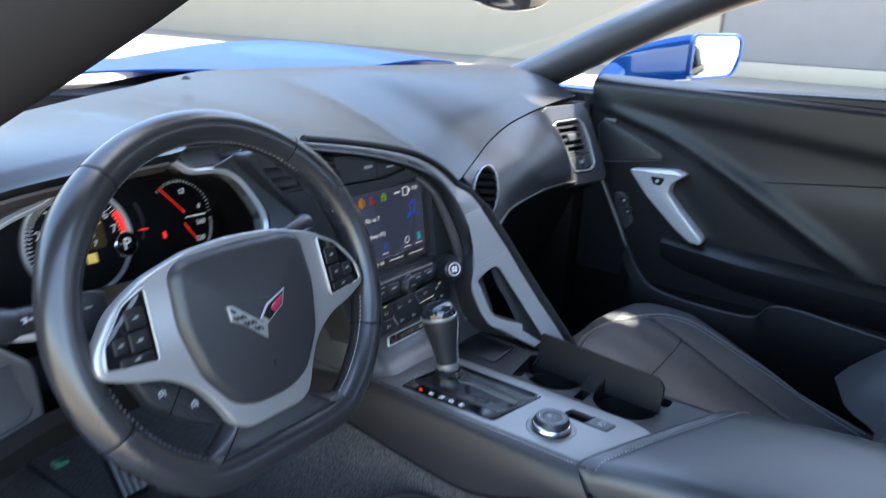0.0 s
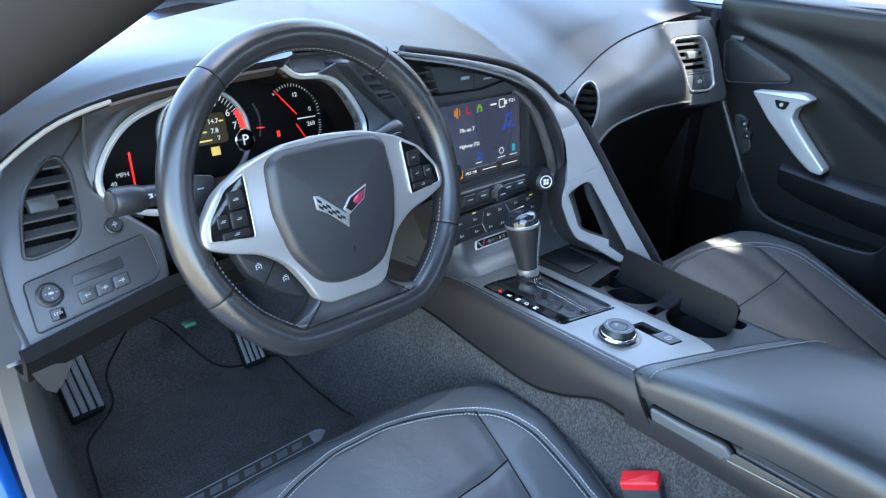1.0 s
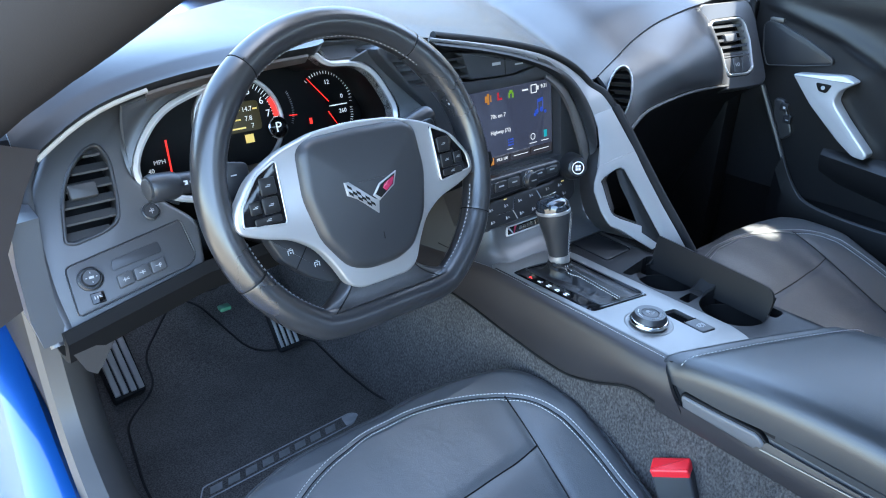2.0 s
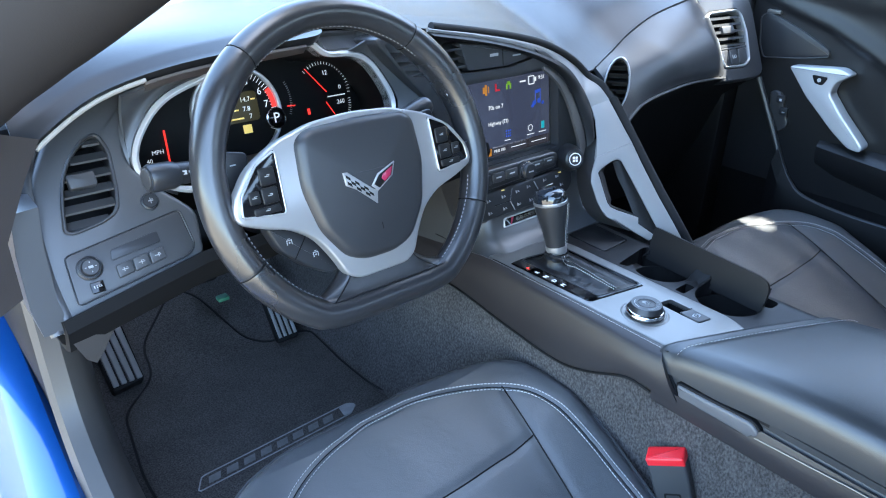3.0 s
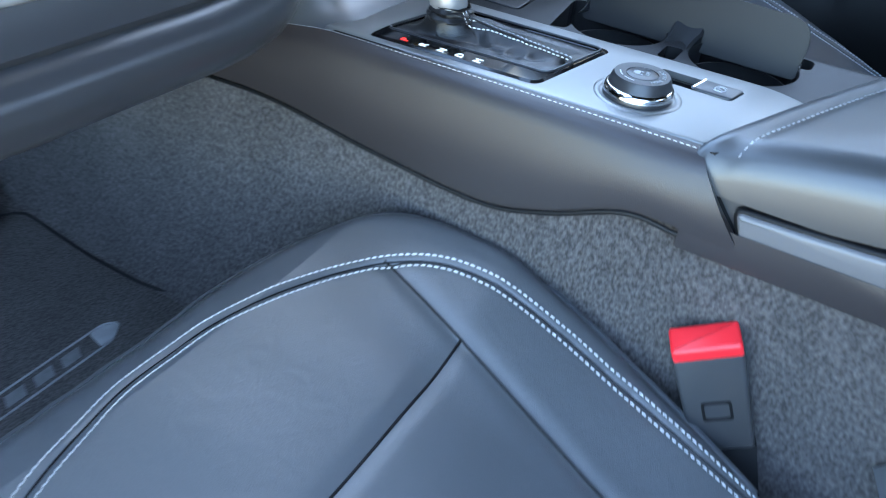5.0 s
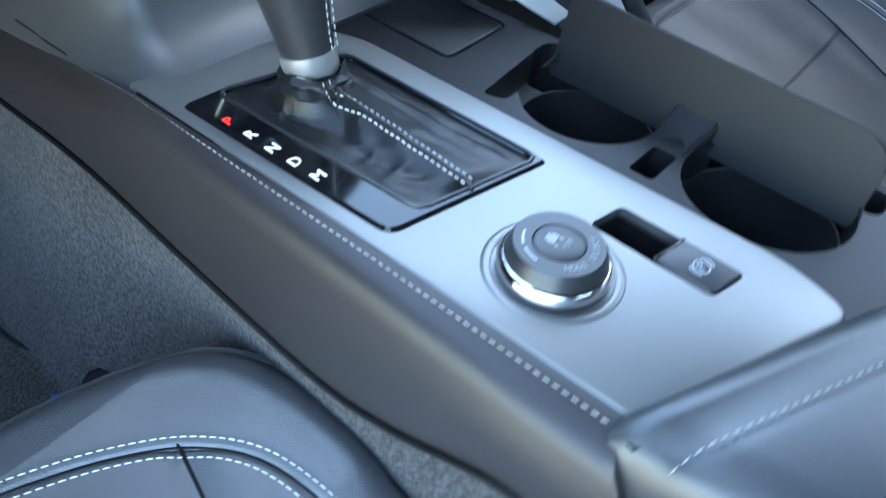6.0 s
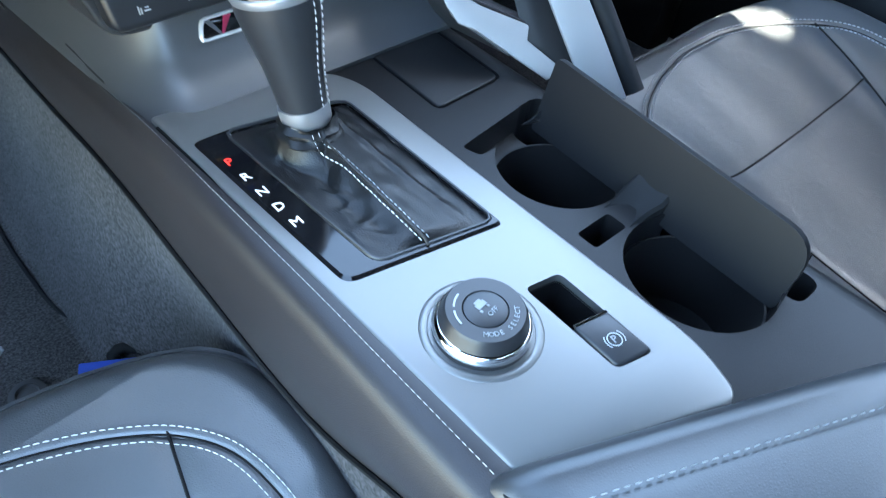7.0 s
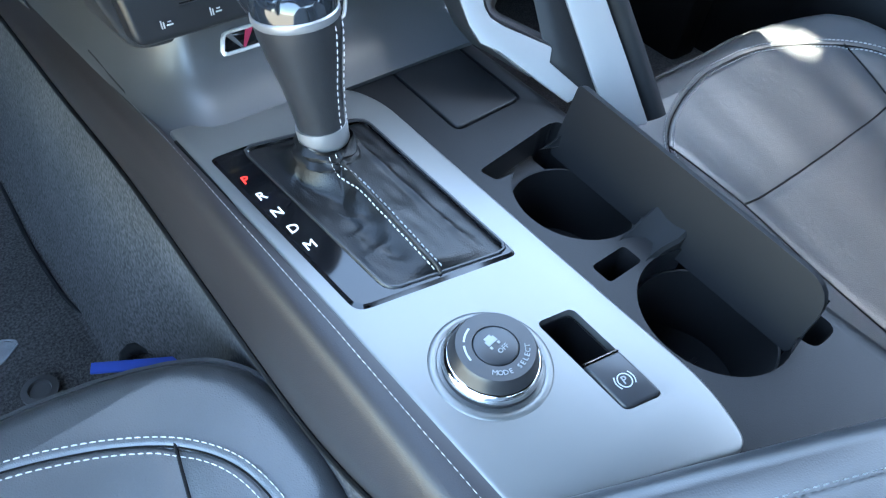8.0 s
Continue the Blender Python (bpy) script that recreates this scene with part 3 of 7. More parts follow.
    part("small_switch", slab(rounded(rect(-0.006, -0.0065, 0.0065, 0.0045), 0.001), 0, 0.003, LF, 0.0008), GLOSS, sw)
    part("switch_mark", bars([(-0.0032, -0.002, -0.0024, 0.001), (-0.0008, -0.002, 0.0, 0.001), (0.0012, -0.0012, 0.0042, -0.0004), (0.0012, 0.0002, 0.0042, 0.0008)], LF @ pose(0, 0, 0.0031)), FAINT, sw)
    part("blank_cover", slab(rounded([(0.020, 0.020), (0.071, 0.026), (0.070, 0.038), (0.022, 0.031)], 0.003), 0, 0.0016, LF, 0.0006), BUTTON, sw)
    for k in range(3):
        x = 0.0215 + 0.0168 * k
        part("rocker_button", slab(rounded([(x, 0.001 + 0.0025 * k), (x + 0.0158, 0.0034 + 0.0025 * k), (x + 0.0155, 0.0165 + 0.0022 * k), (x, 0.0145 + 0.0022 * k)], 0.002), 0, 0.0042, LF, 0.0012), PLASTIC, sw)
        part("button_mark", bars([(x + 0.0045, 0.0082 + 0.0024 * k, x + 0.0108, 0.0090 + 0.0024 * k), (x + 0.0062 + 0.001 * k, 0.0066 + 0.0024 * k, x + 0.0070 + 0.001 * k, 0.0106 + 0.0024 * k), (x + 0.0085, 0.0098 + 0.0024 * k, x + 0.0105, 0.0104 + 0.0024 * k)], LF @ pose(0, 0, 0.0043)), FAINT, sw)
    part("traction_button", turned([(0.0092, 0), (0.009, 0.003), (0.0078, 0.0036), (0.0075, 0.0025), (0.007, 0.004), (0.0005, 0.0042)], LF @ pose(0.074, 0.069, 0), 24), BUTTON, dash, "round black button with a pale sign")
    part("button_sign", bars([(-0.0025, -0.0006, 0.0025, 0.0006), (-0.0005, -0.003, 0.0003, 0.0030), (0.001, 0.0012, 0.0026, 0.0018)], LF @ pose(0.074, 0.069, 0.0044)), FAINT, dash)
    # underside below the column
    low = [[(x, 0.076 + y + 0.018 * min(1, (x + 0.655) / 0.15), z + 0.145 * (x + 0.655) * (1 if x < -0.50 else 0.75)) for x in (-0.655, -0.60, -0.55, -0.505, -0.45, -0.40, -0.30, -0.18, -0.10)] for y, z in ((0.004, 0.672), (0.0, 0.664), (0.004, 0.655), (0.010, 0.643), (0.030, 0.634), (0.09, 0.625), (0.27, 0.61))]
    part("knee_panel", sheet(low, 0.008), KNEE, dash, "knee panel with the shade below the fascia in its colour")
    sl = axes((-0.575, 0.0905, 0.6645), (1, 0.1, 0.145), (0, -0.40, 0.92))
    so = rounded(rect(-0.030, -0.0075, 0.030, 0.0075), 0.005)
    slot = part("hood_lever_slot", frame_ring(so, inset(so, 0.0012), -0.002, 0.0022, sl, 0.0005, 60), VENT, dash, "outlined slot with small pale marks")
    part("slot_mark", bars([(-0.017, -0.0006, -0.009, 0.0010), (0.008, -0.0006, 0.015, 0.0016)], sl @ pose(0, 0, 0.002)), PRINT, slot)
    part("hood_release", loft([[(-0.652, 0.074, 0.653), (-0.628, 0.078, 0.656), (-0.604, 0.084, 0.660), (-0.611, 0.088, 0.640), (-0.624, 0.088, 0.620), (-0.632, 0.086, 0.612), (-0.641, 0.082, 0.622)], [(-0.652, 0.115, 0.653), (-0.628, 0.118, 0.656), (-0.604, 0.122, 0.660), (-0.611, 0.118, 0.640), (-0.624, 0.114, 0.622), (-0.632, 0.110, 0.616), (-0.641, 0.110, 0.624)]]), SILL, dash, "bluish grey pull lever")
    part("diagnostic_socket", box(-0.431, 0.272, 0.517, -0.415, 0.285, 0.523, 0.0015), GREEN, dash, "small green connector below the dash")


CL = axes((-0.37, 0.162, 0.80), (1, 0, 0), (0, 0.26, 0.966))


def arc(cx, cy, r, a0, a1, n):
    return [(cx + r * math.cos(radians(a0 + (a1 - a0) * k / (n - 1))), cy + r * math.sin(radians(a0 + (a1 - a0) * k / (n - 1)))) for k in range(n)]


def ticks(cx, cy, r0, r1, a0, a1, n, m, w=0.0008):
    out = []
    for k in range(n):
        a = radians(a0 + (a1 - a0) * k / (n - 1))
        out.append(slab(rect(r0, -w / 2, r1, w / 2), 0, 0.0003, m @ pose(cx, cy, 0) @ Matrix.Rotation(a, 4, "Z"), 0.0001, steps=1))
    return join(*out)


def build_cluster(dash):
    cl = empty("instrument_cluster", CL.translation, "instrument cluster with red needles and an amber display", "gauge cluster")
    right = [(0.0, 0.088), (0.060, 0.082), (0.0735, 0.0665), (0.104, 0.0650), (0.124, 0.0600), (0.139, 0.0490), (0.152, 0.0290), (0.166, -0.002), (0.160, -0.032), (0.130, -0.055), (0.06, -0.075)]
    left = [(-0.060, -0.075), (-0.135, -0.058), (-0.1725, -0.036), (-0.1755, -0.013), (-0.1660, 0.0080), (-0.1470, 0.0310), (-0.1270, 0.0455), (-0.1000, 0.0547), (-0.0780, 0.0600), (-0.055, 0.079)]
    lip = rounded(right + left, 0.012, 3)
    inner = inset(lip, 0.0070)
    n = 120
    i = resample(inner, n)
    part("silver_lip", frame_ring(lip, inner, -0.016, 0.006, CL, 0.004, n), BRIGHTSILVER, cl, "satin silver edge round the gauges")
    deep = [(x * 1.20, y * 1.06) for x, y in i]
    part("shroud", loft([[CL @ Vector((x, y, w)) for x, y in ring] for ring, w in ((i, -0.002), (i, -0.03), (deep, -0.125))], caps=False), DARK, cl, "black shroud round the gauge faces")
    part("gauge_face", slab(resample(rounded(rect(-0.22, -0.10, 0.22, 0.10), 0.02), 60), -0.135, -0.122, CL, 0.001), DARK, cl)
    m = CL @ pose(0, 0, -0.1215)
    T = m @ pose(0.0, 0.008, 0)
    part("tachometer_ring", frame_ring(arc(0, 0, 0.062, 90, 450, 65)[:-1], arc(0, 0, 0.057, 90, 450, 65)[:-1], 0, 0.006, T, 0.0015, 96), BRIGHTSILVER, cl, "silver ring of the rev counter")
    part("tachometer_ticks", ticks(0, 0, 0.049, 0.056, -30, 225, 52, T), LIT, cl)
    part("red_line", loft([[T @ Vector((r * math.cos(radians(a)), r * math.sin(radians(a)), 0.0006)) for r in (0.0500, 0.0568)] for a in range(1, 31, 3)], closed=False), REDLIT, cl)
    for txt, a in (("7", 8), ("6", 33), ("5", 62), ("4", 95), ("3", 128), ("2", 160), ("1", 190)):
        part("numeral", lettering(txt, 0.013, T @ pose(0.043 * math.cos(radians(a)), 0.043 * math.sin(radians(a)), 0.0008)), LIT, cl)
    part("amber_display", slab(rounded(rect(-0.030, -0.012, 0.031, 0.026), 0.006), 0, 0.0006, T, 0.0002, steps=1), AMBER, cl, "dim amber trip display")
    rows = [("14.7", 0.014, 0.016), ("7.8", 0.014, 0.004), ("7", 0.018, -0.006)]
    for txt, x, y in rows:
        part("readout", lettering(txt, 0.0085, T @ pose(x, y, 0.0008)), LIT, cl)
    part("readout_marks", bars([(-0.02, 0.003, 0.003, 0.005), (-0.018, -0.008, 0.008, -0.006), (0.004, -0.027, 0.016, -0.016), (-0.024, 0.015, 0.004, 0.017), (0.022, 0.0145, 0.028, 0.0165)], T @ pose(0, 0, 0.0008)), AMBERLIT, cl)
    P = T @ pose(0.050, -0.014, 0.004)
    part("gear_disc", turned([(0.0135, 0), (0.0135, 0.003), (0.012, 0.004), (0.0005, 0.004)], P, 28), GLOSS, cl, "round gear indicator")
    part("gear_ring", turned([(0.0138, 0), (0.0142, 0.004), (0.0128, 0.0045), (0.0126, 0)], P, 28), CHROME, cl)
    part("gear_letter", lettering("P", 0.019, P @ pose(0, 0, 0.0045)), LIT, cl)
    part("oil_scale", ticks(0.03, 0.008, 0.048, 0.051, -24, 26, 16, T, 0.0005), PRINT, cl)
    part("oil_needle", slab(rect(-0.006, -0.0006, 0.006, 0.0006), 0, 0.0006, T @ pose(0.078, -0.002, 0.0005, 0, 0, -4), 0.0001, steps=1), REDLIT, cl)
    R = m @ pose(0.132, 0.016, 0)
    part("fuel_ticks", ticks(0, 0, 0.038, 0.042, -6, 130, 22, R, 0.0006), LIT, cl)
    part("needle", loft([[R @ Vector((x, y, 0.004)) for x, y in ((0.002, -0.0006), (0.0025, 0.0008))], [R @ Vector((x, y, 0.004)) for x, y in ((-0.026, 0.0345), (-0.0255, 0.0355))]], closed=False), REDLIT, cl)
    part("temperature_ticks", ticks(0, -0.016, 0.037, 0.041, -62, 4, 14, R, 0.0006), LIT, cl)
    part("needle", loft([[R @ Vector((x, y, 0.004)) for x, y in ((-0.0022, -0.013), (-0.0006, -0.013))], [R @ Vector((x, y, 0.004)) for x, y in ((0.0115, -0.037), (0.0125, -0.037))]], closed=False), REDLIT, cl)
    part("scale_rule", bars([(0.004, -0.0075, 0.033, -0.006)], R @ pose(0, 0, 0.0006)), LIT, cl)
    for txt, x, y in (("12", 0.006, 0.026), ("0", 0.026, 0.004), ("260", 0.024, -0.016), ("220", 0.019, -0.036)):
        part("numeral", lettering(txt, 0.0085, R @ pose(x, y, 0.0008)), LIT, cl)
    part("warning_light", bars([(-0.031, -0.026, -0.027, -0.018)], R @ pose(0, 0, 0.0008)), REDLIT, cl)
    L = m @ pose(-0.098, 0.0, 0)
    part("speedometer_ticks", ticks(-0.002, 0.002, 0.050, 0.056, 105, 262, 40, L), LIT, cl)
    part("needle", loft([[L @ Vector((x, y, 0.004)) for x, y in ((-0.0012, 0.004), (0.0012, 0.004))], [L @ Vector((x, y, 0.004)) for x, y in ((-0.003, -0.044), (-0.001, -0.044))]], closed=False), REDLIT, cl)
    for txt, x, y in (("0", 0.002, -0.042), ("20", -0.012, -0.038), ("40", -0.024, -0.03), ("MPH", -0.012, -0.021), ("100", -0.02, 0.045)):
        part("numeral", lettering(txt, 0.0075, L @ pose(x, y, 0.0008)), LIT, cl)
    # hood of the cluster: from the lip up to the dash edge
    line = smooth_path([(x, y, 0.002) for x, y in left[3:] + right[:8]], 70)
    rows = []
    for k in range(9):
        v = k / 8
        row = []
        for q in line:
            p = CL @ q
            e = edge_at(p.x * 1.02 + 0.008) + Vector((0, 0.014, -0.016))
            w = p.lerp(e, v)
            w.y += 0.014 * math.sin(math.pi * v)
            row.append(w)
        rows.append(row)
    part("cluster_hood", sheet(rows, 0.003), SKYPLASTIC, cl, "dark hood above the gauges")
    # lit flange outside the lip, towards the centre stack
    side = smooth_path([(x, y, 0.003) for x, y in right[3:9]], 40)
    part("cluster_flange", sheet([[CL @ (q + Vector((0.044, 0.018, 0.013)) * (k / 5) + Vector((0, 0, 0.003)) * math.sin(math.pi * k / 5)) for k in range(6)] for q in side], 0.003), SKYPLASTIC, cl, "smooth flange between gauges and stack")
    # cheek between the lip and the sloping fascia
    pairs = [((-0.135, -0.058), (0.086, 0.086)), ((-0.1725, -0.036), (0.066, 0.108)), ((-0.1755, -0.013), (0.058, 0.124)), ((-0.166, 0.008), (0.056, 0.140)), ((-0.147, 0.031), (0.064, 0.160)), ((-0.127, 0.0455), (0.082, 0.184)), ((-0.100, 0.0547), (0.100, 0.200))]
    a = smooth_path([CL @ Vector((*p, -0.002)) for p, q in pairs], 36)
    b = smooth_path([LF @ Vector((*q, -0.004)) for p, q in pairs], 36)
    part("cluster_cheek", sheet([[p.lerp(q, k / 6) for k in range(7)] for p, q in zip(a, b)], 0.003), SKYPLASTIC, cl, "smooth panel between gauges and fascia")


ST = axes((0.0, 0.118, 0.696), (1, 0, 0), (0, 0.14, 0.99))


def build_stack(dash):
    # panel that carries screen and controls
    outline = [(-0.118, -0.05), (-0.104, -0.092), (0.100, -0.100), (0.118, -0.030), (0.128, 0.010), (0.124, 0.060), (0.100, 0.105), (0.055, 0.138), (-0.05, 0.168), (-0.17, 0.190), (-0.250, 0.186), (-0.212, 0.142), (-0.176, 0.104), (-0.140, 0.030)]
    rec = slab(rounded(rect(-0.112, -0.008, 0.078, 0.115), 0.006), -0.016, 0.03, ST, 0.0005)
    slot = slab(rounded([(-0.236, 0.178), (-0.200, 0.134), (-0.10, 0.126), (-0.02, 0.124), (0.040, 0.133), (0.030, 0.145), (-0.06, 0.163), (-0.17, 0.180)], 0.006), -0.035, 0.03, ST, 0.0005)
    part("stack_panel", carved(slab(rounded(outline, 0.012), -0.05, 0.0, ST, 0.003), rec, slot), PLASTIC, dash, "dark centre stack panel")
    # vent louvres and hazard strip
    for k in range(3):
        y = 0.136 + 0.012 * k
        part("stack_slat", loft([[ST @ Vector((x, y + b, a)) for a, b in ((-0.006, -0.003), (-0.028, 0.004), (-0.028, 0.006), (-0.005, 0.0))] for x in (-0.200 - 0.008 * k, -0.095)]), VENT, dash)
    part("stack_divider", box(-0.165, 0.126, -0.03, -0.161, 0.178, -0.006, 0.001, ST), VENT, dash)
    haz = rounded([(-0.096, 0.128), (-0.020, 0.126), (0.036, 0.134), (0.026, 0.144), (-0.06, 0.160), (-0.110, 0.166)], 0.004)
    part("hazard_strip", slab(haz, -0.02, -0.004, ST, 0.002), VENT, dash, "black strip with hazard and airbag signs")
    part("strip_joint", bars([(-0.032, 0.127, -0.0305, 0.153)], ST @ pose(0, 0, -0.0042)), DARK, dash)
    for b in ((-0.056, 0.142, -0.04, 0.146), (-0.012, 0.138, 0.004, 0.140)):
        part("strip_mark", bars([b], ST @ pose(0, 0, -0.0039)), PRINT, dash)
    # touch screen
    scr = ST @ pose(0, 0, -0.012)
    s = part("touch_screen", slab(rect(-0.106, -0.002, 0.071, 0.108), -0.004, 0.0, scr, 0.0006), SCREEN, dash, "lit colour touch screen with audio menu")
    up = scr @ pose(0, 0, 0.0003)
    part("tuning_bar", bars([(-0.106, -0.001, 0.070, 0.0125)], up), SCREENDARK, s)
    for x0, x1, mt in ((-0.062, -0.052, SCREENORANGE), (-0.052, -0.022, SCREENBOX), (-0.020, 0.022, SCREENBOX), (0.024, 0.069, SCREENBOX)):
        part("preset", bars([(x0, 0.001, x1 - 0.002, 0.0115)], up @ pose(0, 0, 0.0003)), mt, s)
    for txt, x, y, h in (("70s on 7", -0.042, 0.070, 0.0085), ("Highway (72)", -0.038, 0.047, 0.0075), ("9:31", 0.054, 0.100, 0.008), ("MLB 100", -0.0375, 0.0062, 0.0062)):
        part("screen_text", lettering(txt, h, up @ pose(x, y, 0.0007)), SCREENWHITE, s)
    for b in ((-0.014, 0.0058, 0.016, 0.0068), (0.029, 0.0058, 0.062, 0.0068), (0.020, 0.018, 0.036, 0.0190), (0.046, 0.018, 0.062, 0.0190), (-0.027, 0.018, -0.015, 0.0190), (0.008, 0.098, 0.020, 0.1003)):
        part("screen_text", bars([b], up @ pose(0, 0, 0.0007)), SCREENWHITE, s)
    part("speaker_sign", bars([(-0.066, 0.092, -0.062, 0.101), (-0.062, 0.089, -0.058, 0.104), (-0.056, 0.092, -0.054, 0.101)], up @ pose(0, 0, 0.0007)), SCREENORANGE, s)
    part("call_sign", bars([(-0.042, 0.092, -0.039, 0.103), (-0.039, 0.092, -0.033, 0.095)], up @ pose(0, 0, 0.0007)), SCREENRED, s)
    part("navigation_sign", bars([(-0.020, 0.092, -0.017, 0.100), (-0.013, 0.092, -0.010, 0.100), (-0.018, 0.098, -0.012, 0.103)], up @ pose(0, 0, 0.0007)), SCREENGREEN, s)
    part("camera_sign", join(frame_ring(rounded(rect(0.026, 0.092, 0.039, 0.105), 0.002), rounded(rect(0.0275, 0.0935, 0.0375, 0.1035), 0.001), 0, 0.0003, up @ pose(0, 0, 0.0005), 0.0001, 40), bars([(0.0395, 0.096, 0.0425, 0.102)], up @ pose(0, 0, 0.0007))), SCREENWHITE, s)
    tune = [bars([(0.0395, 0.064, 0.041, 0.080), (0.050, 0.066, 0.0515, 0.082)], up @ pose(0, 0, 0.0005)), slab([(0.0395, 0.077), (0.0515, 0.079), (0.0515, 0.084), (0.0395, 0.082)], 0, 0.0003, up @ pose(0, 0, 0.0005), 0.0001, steps=1)]
    tune += [turned([(0.0038, 0), (0.0038, 0.0003), (0.0005, 0.0003)], up @ pose(x, y, 0.0005), 16) for x, y in ((0.0375, 0.064), (0.048, 0.066))] + [turned([(0.0026, 0), (0.0026, 0.0003), (0.0005, 0.0003)], up @ pose(x, y, 0.0005), 14) for x, y in ((0.0335, 0.060), (0.056, 0.062))]
    part("note_sign", join(*tune), SCREENBLUE, s)
    part("menu_sign", bars([(-0.024 + 0.004 * i, 0.023 + 0.004 * j, -0.0215 + 0.004 * i, 0.0255 + 0.004 * j) for i in range(3) for j in range(3)], up @ pose(0, 0, 0.0006)), SCREENBLUE, s)
    part("ring_sign", frame_ring(arc(0.028, 0.028, 0.005, 0, 360, 25)[:-1], arc(0.028, 0.028, 0.004, 0, 360, 25)[:-1], 0, 0.0003, up @ pose(0, 0, 0.0006), 0.0001, 24), SCREENWHITE, s)
    part("tile_sign", bars([(0.052, 0.023, 0.0585, 0.034)], up @ pose(0, 0, 0.0006)), SCREENTEAL, s)
    # key row below the screen
    krow = rounded([(-0.110, -0.040), (0.055, -0.034), (0.062, -0.020), (0.055, -0.009), (-0.112, -0.010)], 0.006)
    keys = part("key_strip", slab(krow, -0.01, 0.016, ST, 0.004), BUTTON, dash, "row of dark keys below the screen")
    for k in range(6):
        x = -0.108 + 0.0265 * k
        if k != 3:
            part("key", slab(rounded(rect(x, -0.031 + 0.001 * k, x + 0.024, -0.016), 0.003), 0.014, 0.0185, ST, 0.001), PLASTIC, keys)
            part("key_mark", bars([(x + 0.007, -0.0245 + 0.0007 * k, x + 0.017, -0.0225 + 0.0007 * k)], ST @ pose(0, 0, 0.0186)), PRINT, keys)
    kn = ST @ pose(-0.016, -0.024, 0.016)
    knob = part("tuning_knob", turned([(0.0135, 0), (0.0135, 0.006), (0.0125, 0.009), (0.0115, 0.0135), (0.0105, 0.0145), (0.0005, 0.015)], kn, 32), BUTTON, dash)
    part("knob_ring", turned([(0.0137, 0.006), (0.0138, 0.0085), (0.0125, 0.009)], kn, 32), CHROME, knob)
    part("knob_mark", bars([(-0.005, -0.0008, 0.005, 0.0008)], kn @ pose(0, 0, 0.0151)), PRINT, knob)
    kn = axes((0.086, 0.094, 0.672), (0.88, -0.45, 0), (0.05, 0.24, 0.97)) @ pose(0, 0, -0.012)
    knob = part("power_knob", turned([(0.022, -0.01), (0.021, 0.004), (0.0185, 0.012), (0.0165, 0.018), (0.0155, 0.024), (0.0125, 0.0255), (0.0120, 0.0245), (0.0005, 0.0245)], kn, 36), BUTTON, dash, "round power knob with a bright ring")
    part("knob_ring", turned([(0.0098, 0.0240), (0.0098, 0.0250), (0.0086, 0.0250), (0.0086, 0.0240)], kn, 36), LIT, knob)
    part("power_sign", bars([(-0.004, 0.0005, -0.0005, 0.004), (0.0005, 0.0005, 0.004, 0.004), (-0.004, -0.004, -0.0005, -0.0005), (0.0005, -0.004, 0.004, -0.0005)], kn @ pose(0, 0, 0.0247)), LIT, knob)
    # climate panel
    cp = ST @ pose(0, -0.064, 0.002, -8)
    cpo = rounded([(-0.104, -0.022), (0.082, -0.020), (0.098, -0.006), (0.098, 0.014), (0.085, 0.022), (-0.108, 0.018)], 0.008)
    clim = part("climate_panel", slab(cpo, -0.012, 0.010, cp, 0.004), BUTTON, dash, "dark climate control panel with pale signs")
    for x, y in ((-0.085, 0.006), (-0.055, 0.006), (-0.085, -0.012), (-0.055, -0.012), (-0.026, 0.007), (-0.002, 0.009), (-0.026, -0.012), (0.034, 0.011), (0.062, 0.011), (0.07, -0.004), (0.05, -0.004), (0.0, -0.012)):
        part("climate_sign", bars([(x - 0.0034, y - 0.002, x - 0.0026, y + 0.0026), (x - 0.0020, y - 0.002, x - 0.0012, y + 0.0016), (x, y - 0.001, x + 0.0038, y - 0.0002), (x + 0.0008, y + 0.0008, x + 0.003, y + 0.0015)], cp @ pose(0, 0, 0.0101)), PRINT, clim)
    for a, b in (((-0.075, -0.003), (-0.043, -0.003)), ((-0.043, -0.003), (-0.036, 0.014)), ((-0.043, -0.003), (-0.036, -0.018)), ((0.010, 0.015), (0.018, 0.000)), ((0.018, 0.0), (0.05, 0.002))):
        part("chrome_line", tube([cp @ Vector((*a, 0.0103)), cp @ Vector((*b, 0.0103))], 0.0008, 6), CHROME, clim)
    for x in (-0.058, 0.066):
        part("indicator", bars([(x, 0.0150, x + 0.006, 0.0165)], cp @ pose(0, 0, 0.0101)), AMBERLIT, clim)
    # badge
    bp = axes((-0.004, 0.0985, 0.598), (1, 0, 0.0), (0, 0.42, 0.9))
    out = rounded([(-0.052, -0.007), (0.040, -0.007), (0.046, 0.0075), (-0.047, 0.0075)], 0.004)
    bad = part("badge", frame_ring(out, inset(out, 0.0020), -0.004, 0.004, bp, 0.0007, 60), BRIGHTSILVER, dash, "small chrome-edged oblong badge with crossed flags")
    part("badge_field", slab(inset(out, 0.0016), -0.002, 0.0012, bp, 0.0002), GLOSS, bad)
    part("badge_letters", bars([(-0.022 + 0.0085 * k, -0.0025, -0.0155 + 0.0085 * k, 0.0030) for k in range(7)], bp @ pose(0, 0, 0.0013)), CHROME, bad)
    part("badge_flag", loft([[bp @ Vector((x, y, 0.0018)) for x, y in ((-0.036, -0.005), (-0.034, -0.005))], [bp @ Vector((x, y, 0.0018)) for x, y in ((-0.031, 0.006), (-0.026, 0.005))]], closed=False), BADGE, bad)
